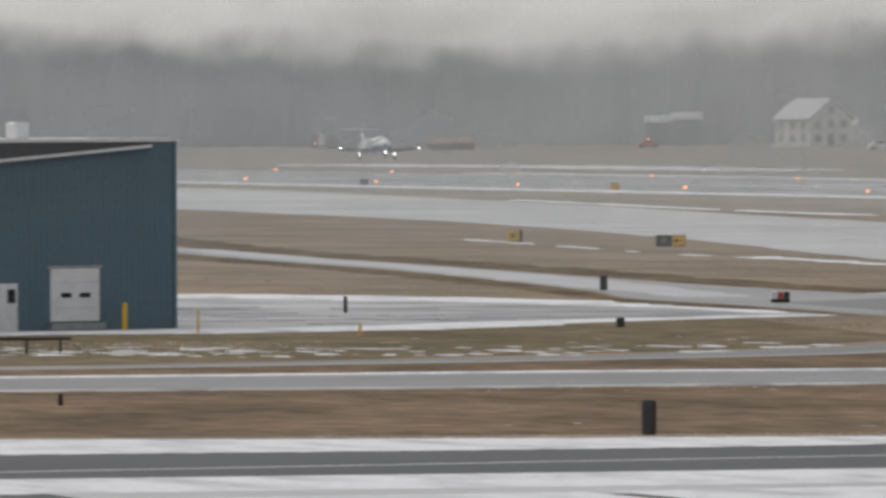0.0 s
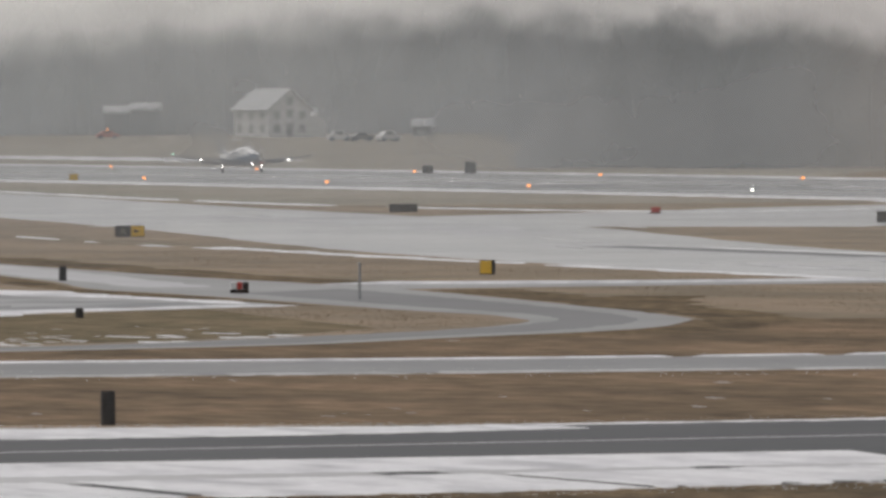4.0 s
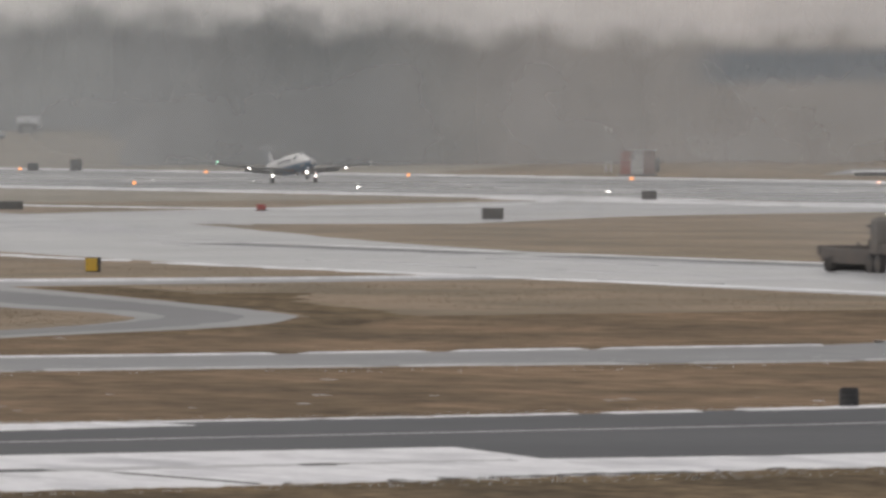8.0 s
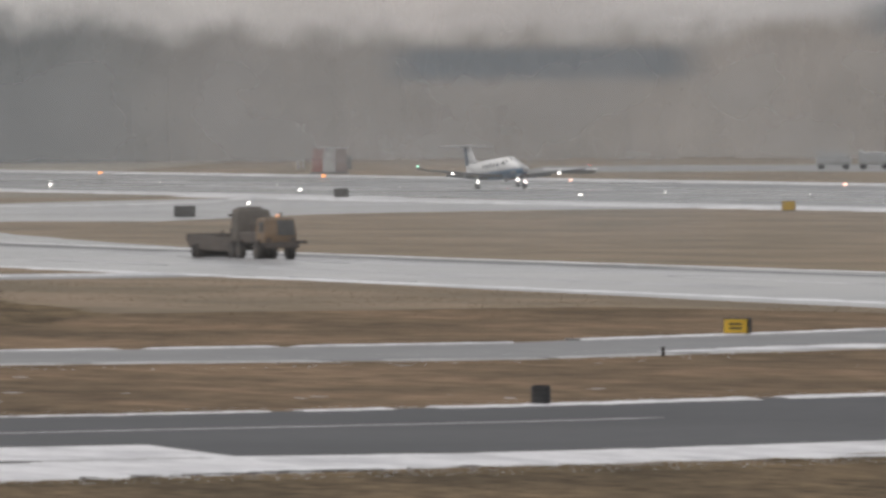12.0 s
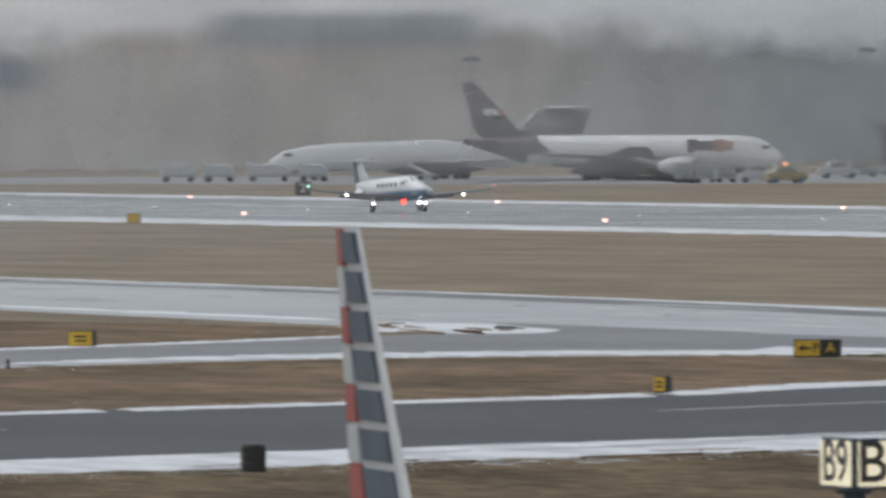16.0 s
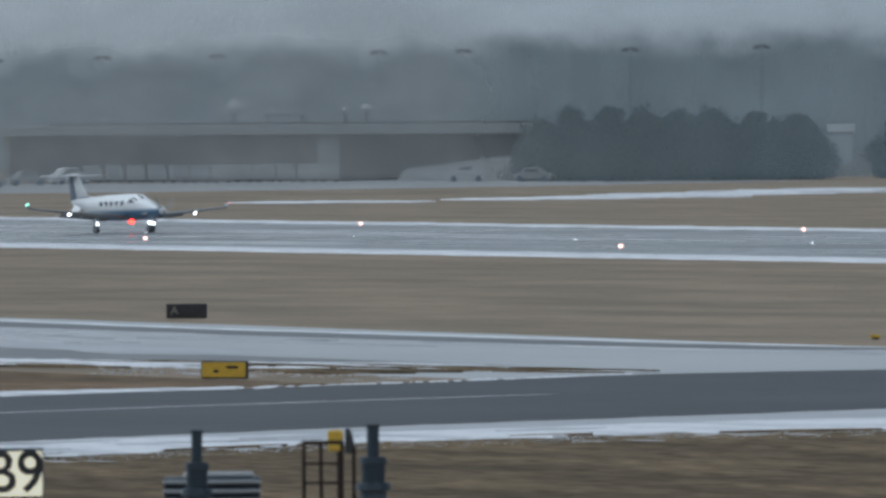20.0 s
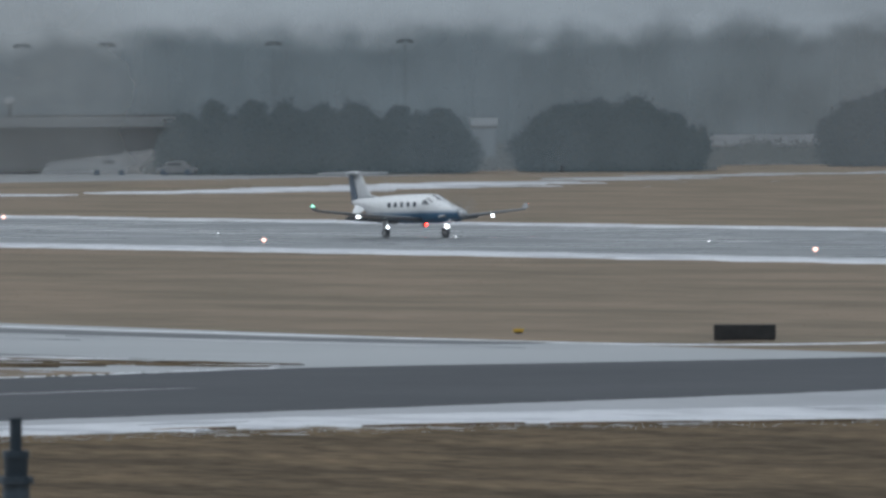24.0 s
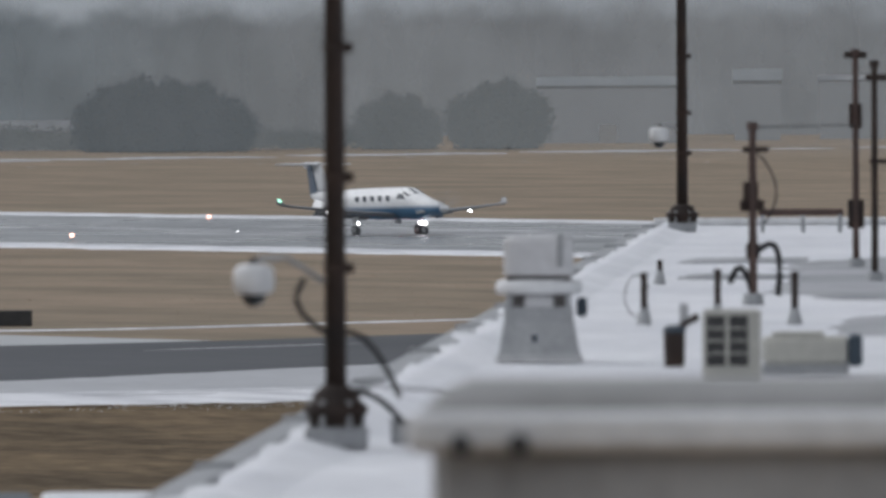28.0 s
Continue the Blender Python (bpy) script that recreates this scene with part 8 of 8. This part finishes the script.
def dome_camera(az, d, el_top, size, arm_to, label):
    z = 10.05 + d * math.tan(radians(el_top))
    ob = thing("dome_camera", face_pose(az, d, z), label, "security camera", "dome cameras")
    part("housing", loft(bmesh.new(), [[Vector((size * k * math.cos(a), size * k * math.sin(a), zz * size)) for a in (2 * math.pi * i / 24 for i in range(24))] for zz, k in ((0, 0.35), (-0.08, 0.75), (-0.3, 0.97), (-0.8, 1.0), (-1.25, 0.98), (-1.45, 0.8), (-1.5, 0.62))]), WHITE, ob, "white round housing", True)
    part("dome", ball(bmesh.new(), (0, 0, -1.5 * size), size * 0.6, 3, (1, 1, 1.05)), GLASS, ob, "dark glass dome", True)
    part("mount", tube(bmesh.new(), (0, 0, 0), (0, 0, size * 0.28), size * 0.25, size * 0.2, 12), DARKMETAL, ob)
    bm = bmesh.new()
    pts = [Vector((0, 0, size * 0.2)), Vector((arm_to * 0.45, 0, size * 0.32)), Vector((arm_to, 0, -size * 0.9))]
    for a, b in zip(pts, pts[1:]):
        tube(bm, a, b, size * 0.13, size * 0.13, 10)
    part("arm", bm, STEEL, ob, "curved steel arm")


dome_camera(-56.03, 77.4, -0.962, 0.135, 0.46, "white dome security camera on an arm of the pole")
dome_camera(-54.05, 176, -0.305, 0.15, 0.35, "white dome security camera on the far pole")


def roof_at(el):
    """The range at which the roof lies at that elevation."""
    return (10.05 - ZR) / math.tan(radians(-el))


def exhaust_fan():
    HOODGREY = material("pale_grey_hood", (0.60, 0.60, 0.61), 0.5, second=(0.54, 0.54, 0.55), scale=1.5, fine=9)
    # dark colour of the neck, used for the gap under the hood too
    NECK = material("dark_neck_gap", (0.10, 0.092, 0.09), 0.8, second=(0.15, 0.14, 0.135), scale=3, fine=12)
    d = 99.5
    ob = thing("roof_fan", face_pose(-54.64, d, ZR), "white roof exhaust fan on a tapered curb", "roof fan")
    u = d / 20781.0
    H0 = 130 * u
    rings = [[Vector((x, y, z)) for x, y in ((-w, -w), (w, -w), (w, w), (-w, w))] for w, z in ((78 * u, 0), (72 * u, 0.05), (62 * u, H0 * 0.52), (60 * u, H0 * 0.73))]
    part("curb", loft(bmesh.new(), rings), STEEL, ob, "grey tapered curb")
    part("neck", box(bmesh.new(), (0, 0, H0 * 0.81), (108 * u, 108 * u, H0 * 0.20), 0.02), NECK, ob, "dark neck under the skirt")
    part("neck_plate", box(bmesh.new(), (0, -56 * u, H0 * 0.80), (52 * u, 0.05, H0 * 0.17), 0.02), HOODGREY, ob, "pale cover plate")
    # dark box that paints the shade in the gap between hood and skirt
    part("hood_gap", box(bmesh.new(), (0, 0, H0 * 1.125), (112 * u, 112 * u, H0 * 0.07), 0.01), NECK, ob)
    for s in (-1, 1):
        part("leg", box(bmesh.new(), (s * 52 * u, -57 * u, H0 * 0.81), (0.05, 0.04, H0 * 0.2)), STEEL, ob)
    part("skirt", loft(bmesh.new(), [[Vector((w * math.cos(a), w * math.sin(a), z)) for a in (2 * math.pi * i / 28 for i in range(28))] for w, z in ((72 * u, H0 * 0.90), (77 * u, H0 * 0.93), (77 * u, H0 * 1.05), (70 * u, H0 * 1.09), (64 * u, H0 * 1.10))]), WHITE, ob, "white rolled skirt", True)
    part("motor_hood", loft(bmesh.new(), [[Vector((w * math.copysign(abs(math.cos(a)) ** 0.4, math.cos(a)), w * math.copysign(abs(math.sin(a)) ** 0.4, math.sin(a)), z)) for a in (2 * math.pi * i / 28 for i in range(28))] for w, z in ((60 * u, H0 * 1.155), (62 * u, H0 * 1.17), (62 * u, H0 * 1.62), (56 * u, H0 * 1.69), (20 * u, H0 * 1.71))]), HOODGREY, ob, "pale grey motor hood", False)
    part("latch", box(bmesh.new(), (38 * u, -63 * u, H0 * 1.5), (0.05, 0.03, 0.28), 0.01), STEEL, ob)
    part("switch_box", box(bmesh.new(), (76 * u, -20 * u, H0 * 0.72), (0.09, 0.09, 0.16), 0.02), VENTBLUE, ob)
    part("curb_plate", box(bmesh.new(), (-8 * u, -66 * u, H0 * 0.3), (0.05, 0.03, 0.07), 0.01), VENTBLUE, ob)


exhaust_fan()


def big_duct():
    d = 38.0
    top = 10.05 - d * math.tan(radians(1.605)) - ZR
    ob = thing("roof_duct", face_pose(-53.5, d, ZR), "large pale metal duct housing on the snowy roof", "duct")
    x0, x1 = d * radians(-1.64), d * radians(2.6)
    c, w = (x0 + x1) / 2, x1 - x0
    GALV = material("dull_galvanised", (0.33, 0.33, 0.325), 0.7, 0.1, second=(0.23, 0.23, 0.225), scale=1.2, fine=9)
    LOWER = material("stained_galvanised", (0.42, 0.42, 0.42), 0.7, 0.1, second=(0.30, 0.30, 0.30), scale=1.2, fine=9)
    part("housing", box(bmesh.new(), (c, 0.93, top * 0.457), (w + 0.03, 2.0, top * 0.914), 0.04), LOWER, ob, "dull grey metal housing")
    part("hood", loft(bmesh.new(), [[Vector((x, y, z)) for x, y in ((x0 - a, -0.05 - a), (x1 + a, -0.05 - a), (x1 + a, 2.0 + a), (x0 - a, 2.0 + a))] for a, z in ((0.0, top * 0.883), (0.05, top * 0.894), (0.05, top * 0.963), (-0.06, top))]), GALV, ob, "pale sloped metal hood")
    # white stands in for light caught on the flange
    part("drip_edge", box(bmesh.new(), (c, -0.13, top * 0.918), (w + 0.2, 0.08, 0.13), 0.03), WHITE, ob, "rolled drip edge whitened for the light it catches")
    for k in (0.08, 0.27):
        part("knob", tube(bmesh.new(), (x0 + k, -0.24, top * 0.889), (x0 + k, -0.05, top * 0.889), 0.036, seg=12), BLACK, ob)
    for k in range(5):
        part("seam", box(bmesh.new(), (x0 + 0.5 + k * 0.75, -0.06, top * 0.36), (0.03, 0.03, top * 0.68)), LOWER, ob)


big_duct()


def pipe_vent(az, el_base, el_top, r, label, mat=DARKMETAL):
    d = roof_at(el_base)
    H = d * (math.tan(radians(el_top)) - math.tan(radians(el_base)))
    ob = thing("vent_pipe", face_pose(az, d, ZR), label, "pipe", "roof vent pipes")
    part("pipe", tube(bmesh.new(), (0, 0, 0.05), (0, 0, H), r, r, 12), mat, ob)
    part("boot", tube(bmesh.new(), (0, 0, 0), (0, 0, 0.16), r * 2.4, r * 1.2, 14), STEEL, ob, "grey flashing boot")
    part("lip", tube(bmesh.new(), (0, 0, H - 0.02), (0, 0, H + 0.01), r * 1.15, r * 1.15, 12), mat, ob)


pipe_vent(-54.127, -1.27, -1.022, 0.032, "dark vent pipe with a flashing boot in roof snow")
pipe_vent(-53.768, -1.25, -1.005, 0.032, "dark vent pipe with a flashing boot in roof snow")
pipe_vent(-53.392, -1.273, -1.02, 0.034, "dark vent pipe with a flashing boot in roof snow")
pipe_vent(-54.049, -1.075, -0.96, 0.03, "short dark vent pipe on the roof")


def antenna_mast(az, el_base, el_top, r, mat, label, arms):
    d = roof_at(el_base)
    H = d * (math.tan(radians(el_top)) - math.tan(radians(el_base)))
    ob = thing("roof_mast", face_pose(az, d, ZR), label, "mast", "roof masts")
    part("pole", tube(bmesh.new(), (0, 0, 0), (0, 0, H), r, r * 0.85, 12), mat, ob)
    part("foot", tube(bmesh.new(), (0, 0, 0), (0, 0, 0.12), r * 2.6, r * 2.2, 12), STEEL, ob)
    part("cap", tube(bmesh.new(), (0, 0, H - 0.06), (0, 0, H + 0.02), r * 1.4, r * 1.3, 12), mat, ob)
    for z, x0, x1, t in arms:
        part("bracket", box(bmesh.new(), ((x0 + x1) / 2, 0, H * z), (x1 - x0, 0.05, t), 0.008), DARKMETAL, ob)
    return d, H


D1, H1 = antenna_mast(-53.595, -1.176, -0.294, 0.045, RUST, "rusty roof mast with brackets and looped cables", ((0.86, -0.1, 0.17, 0.06), (0.55, -0.13, 0.12, 0.12), (0.6, -0.1, 0.06, 0.3), (0.3, -0.07, 0.07, 0.16)))
D2, H2 = antenna_mast(-53.092, -0.999, 0.062, 0.042, RUST, "tall rusty roof mast with a crossbar", ((0.98, -0.14, 0.14, 0.08), (0.7, -0.08, 0.08, 0.3), (0.25, -0.1, 0.1, 0.35)))
D3, H3 = antenna_mast(-53.0, -1.068, 0.006, 0.04, DARKMETAL, "tall dark roof mast with a crossbar", ((0.93, -0.1, 0.25, 0.07), (0.55, -0.06, 0.2, 0.05)))
m1 = face_pose(-53.595, D1, ZR)
cable("cable_loop", [m1 @ p for p in arc((0.02, 0, H1 * 0.28), (0.26, 0, H1 * 0.05), -0.28, 12, Vector((0.10, 0, 0)))], 0.035, RUBBER, "thick dark cable looped beside the mast")
cable("cable_loop", [m1 @ p for p in arc((-0.24, 0, H1 * 0.12), (0.0, 0, H1 * 0.05), -0.22)], 0.035, RUBBER, "thick dark cable looped beside the mast")
cable("cable_loop", [m1 @ p for p in arc((0.05, 0, H1 * 0.84), (0.12, 0, H1 * 0.45), 0.0, 12, Vector((0.16, 0, 0)))], 0.012, RUBBER, "thin cable bowed out from the mast")
p1 = face_pose(-55.633, 77.2, ZR)
cable("cable", [p1 @ p for p in arc((-0.02, 0, 0.72), (-0.2, 0, 1.1), 0.0, 12, Vector((-0.13, 0, 0.0)))], 0.022, RUBBER, "dark cable bowed beside the light pole")
cable("cable", [p1 @ p for p in arc((0.05, 0, 0.75), (0.42, 0, 0.32), -0.12)], 0.02, RUBBER, "dark cable from the pole to the roof")
cable("cable", [p1 @ p for p in arc((0.1, 0, 0.36), (0.45, 0, 0.14), -0.06)], 0.022, RUBBER, "dark cable from the pole to a junction box")
cable("cable", [p1 @ p for p in arc((0.15, 0, 0.40), (1.9, 0.5, 0.32), 0.02)], 0.008, RUBBER, "thin wire across the roof")
cable("wire", [face_pose(-53.595, D1, ZR) @ Vector((0, 0, H1 * 0.98)), face_pose(-53.092, D2, ZR) @ Vector((0, 0, H2 * 0.66))], 0.008, RUBBER, "thin wire between roof masts")


m2 = face_pose(-54.16, roof_at(-1.25), ZR)
cable("wire_loop", [m2 @ Vector((0.15 * math.cos(q) * 0.8, 0, 0.24 + 0.2 * math.sin(q))) for q in (0.4 + 5.4 * i / 20 for i in range(21))], 0.007, RUBBER, "thin wire looped beside a vent pipe")


def junction_box():
    ob = thing("junction_box", p1 @ pose(0.44, 0.1, 0), "small grey junction box on the roof", "junction box")
    part("box", box(bmesh.new(), (0, 0, 0.08), (0.16, 0.14, 0.15), 0.015), STEEL, ob)
    part("lid", box(bmesh.new(), (0, 0, 0.165), (0.18, 0.16, 0.02), 0.005), STEEL, ob)


junction_box()


def condenser():
    d = 93.0
    ob = thing("condenser", face_pose(-53.70, d, ZR), "cream outdoor condenser unit with a dark grille", "air conditioner")
    u = d / 20781.0
    top = 10.05 - d * math.tan(radians(1.20)) - ZR
    CREAM = material("cream_metal", (0.46, 0.455, 0.41), 0.5, second=(0.40, 0.395, 0.36), scale=1.5, fine=9)
    part("case", box(bmesh.new(), (0, 0.15, top / 2), (104 * u, 0.3, top), 0.02), CREAM, ob)
    part("grille_back", box(bmesh.new(), (-8 * u, -0.008, top * 0.56), (74 * u, 0.02, top * 0.72), 0.004), BLACK, ob)
    for i in range(3):
        part("grille_bar", box(bmesh.new(), (-8 * u, -0.03, top * (0.38 + 0.18 * i)), (74 * u, 0.02, 0.012)), CREAM, ob)
    part("grille_bar", box(bmesh.new(), (-8 * u, -0.03, top * 0.56), (0.03, 0.02, top * 0.72)), CREAM, ob)
    ob2 = thing("roof_unit", face_pose(-53.28, d + 1.5, ZR), "low cream roof unit with a dark end", "air unit")
    part("case", box(bmesh.new(), (-0.1, 0.2, 0.19), (0.7, 0.4, 0.22), 0.03), CREAM, ob2)
    part("top_cover", box(bmesh.new(), (-0.16, 0.2, 0.315), (0.42, 0.3, 0.05), 0.015), CREAM, ob2)
    part("end_cap", box(bmesh.new(), (0.30, 0.15, 0.19), (0.12, 0.36, 0.26), 0.03), VENTBLUE, ob2)
    part("foot_rail", box(bmesh.new(), (-0.1, 0.2, 0.04), (0.7, 0.3, 0.08)), STEEL, ob2)
    ob3 = thing("roof_pump", face_pose(-53.98, 97, ZR), "small dark round pump housing on the roof", "pump")
    part("drum", tube(bmesh.new(), (0, 0, 0), (0, 0, 0.3), 0.085, 0.09, 16), DARKMETAL, ob3)
    part("head", ball(bmesh.new(), (0, 0, 0.3), 0.1, 2, (1, 1, 0.5)), VENTBLUE, ob3, "", True)
    part("side_pipe", tube(bmesh.new(), (0.05, 0, 0.34), (0.2, 0, 0.42), 0.03, seg=8), DARKMETAL, ob3)
    part("stub", tube(bmesh.new(), (0.08, 0, 0.38), (0.08, 0, 0.52), 0.035, seg=8), STEEL, ob3)


condenser()


def pipe_barrier():
    ob = thing("pipe_barrier", face_pose(-53.35, 174, ZR), "rusty horizontal pipe on stands at the roof's end", "pipe")
    part("pipe", tube(bmesh.new(), (-0.65, 0, 0.3), (0.6, 0, 0.3), 0.05, seg=10), RUST, ob)
    for x in (-0.6, 0.0, 0.55):
        part("stand", box(bmesh.new(), (x, 0, 0.13), (0.06, 0.06, 0.26)), STEEL, ob)


pipe_barrier()


def motions():
    """Everything that moves: the landing aircraft with its propeller and beacons, and the sweeper."""
    way = [(0, -1405.9, 2.4), (1.5, -1341.3, 1.25), (3, -1279.6, 0.65), (4.5, -1220.3, 0.45), (6.5, -1146.8, 0.06), (8, -1094.0, 0.03), (9.7, -1035.0, 0.03), (12.5, -944.4, 0.03), (14.5, -885.8, 0.03), (17, -818.1, 0.03),
           (20.5, -731.5, 0.03), (22.5, -686.0, 0.03), (25, -632.4, 0.03), (28, -571.6, 0.03)]
    nose_up = (4.0, 3.6, 4.4, 5.4, 6.0, 6.0, 5.2, 3.4, 2.6, 2.1, 1.6, 1.4, 1.2, 1.2)
    walk(PLANE, [(t, pose(x, 395, z, 0, -a, 0)) for (t, x, z), a in zip(way, nose_up)])
    walk(PROP, [(i * 0.0125, pose(5.45, 0, 1.56, 88 * i % 360)) for i in range(2241)])
    for b, at, rest, shown in ((BEACONS[0], (-8.80, 0, 4.46), 180, (0.3, 1.8, 3.0, 4.5, 5.8, 8.5, 9.9, 11.3, 12.5, 13.9, 15.3, 16.7, 18.1, 19.3, 20.8, 22.2, 23.5, 24.95, 26.3, 27.6)),
                               (BEACONS[1], (0.6, 0, 0.88), 180, (1.0, 2.4, 3.6, 6.5, 7.7, 9.0, 10.5, 14.5, 15.95, 17.4, 20.05, 21.5, 22.6, 24.1, 25.6, 27.0))):
        rows = [(0, pose(*at, 0, 0, rest))]
        for t in shown:
            for dt, a in ((-0.2, rest), (-0.1, rest - 89), (0.0, rest - 178), (0.1, rest - 178), (0.2, rest - 267), (0.3, rest - 356)):
                if 0 < t + dt < 28 and t + dt > rows[-1][0] + 0.05:
                    rows.append((t + dt, pose(*at, 0, 0, a)))
        rows.append((28, pose(*at, 0, 0, rest)))
        walk(b, rows)
    walk(TRUCK, [(t, pose(x * 0.953 - 13.0, 233.8 + y, 0.02, 0, 0, -2)) for t, x, y in ((0, -470, -2), (6, -546, -1), (8.5, -578.2, 0), (9.3, -588.4, 0), (10.5, -603.7, 0), (11.3, -613.9, 0), (12.5, -629.0, 1), (15, -660, 4), (20, -725, 12), (28, -826, 26))])


motions()
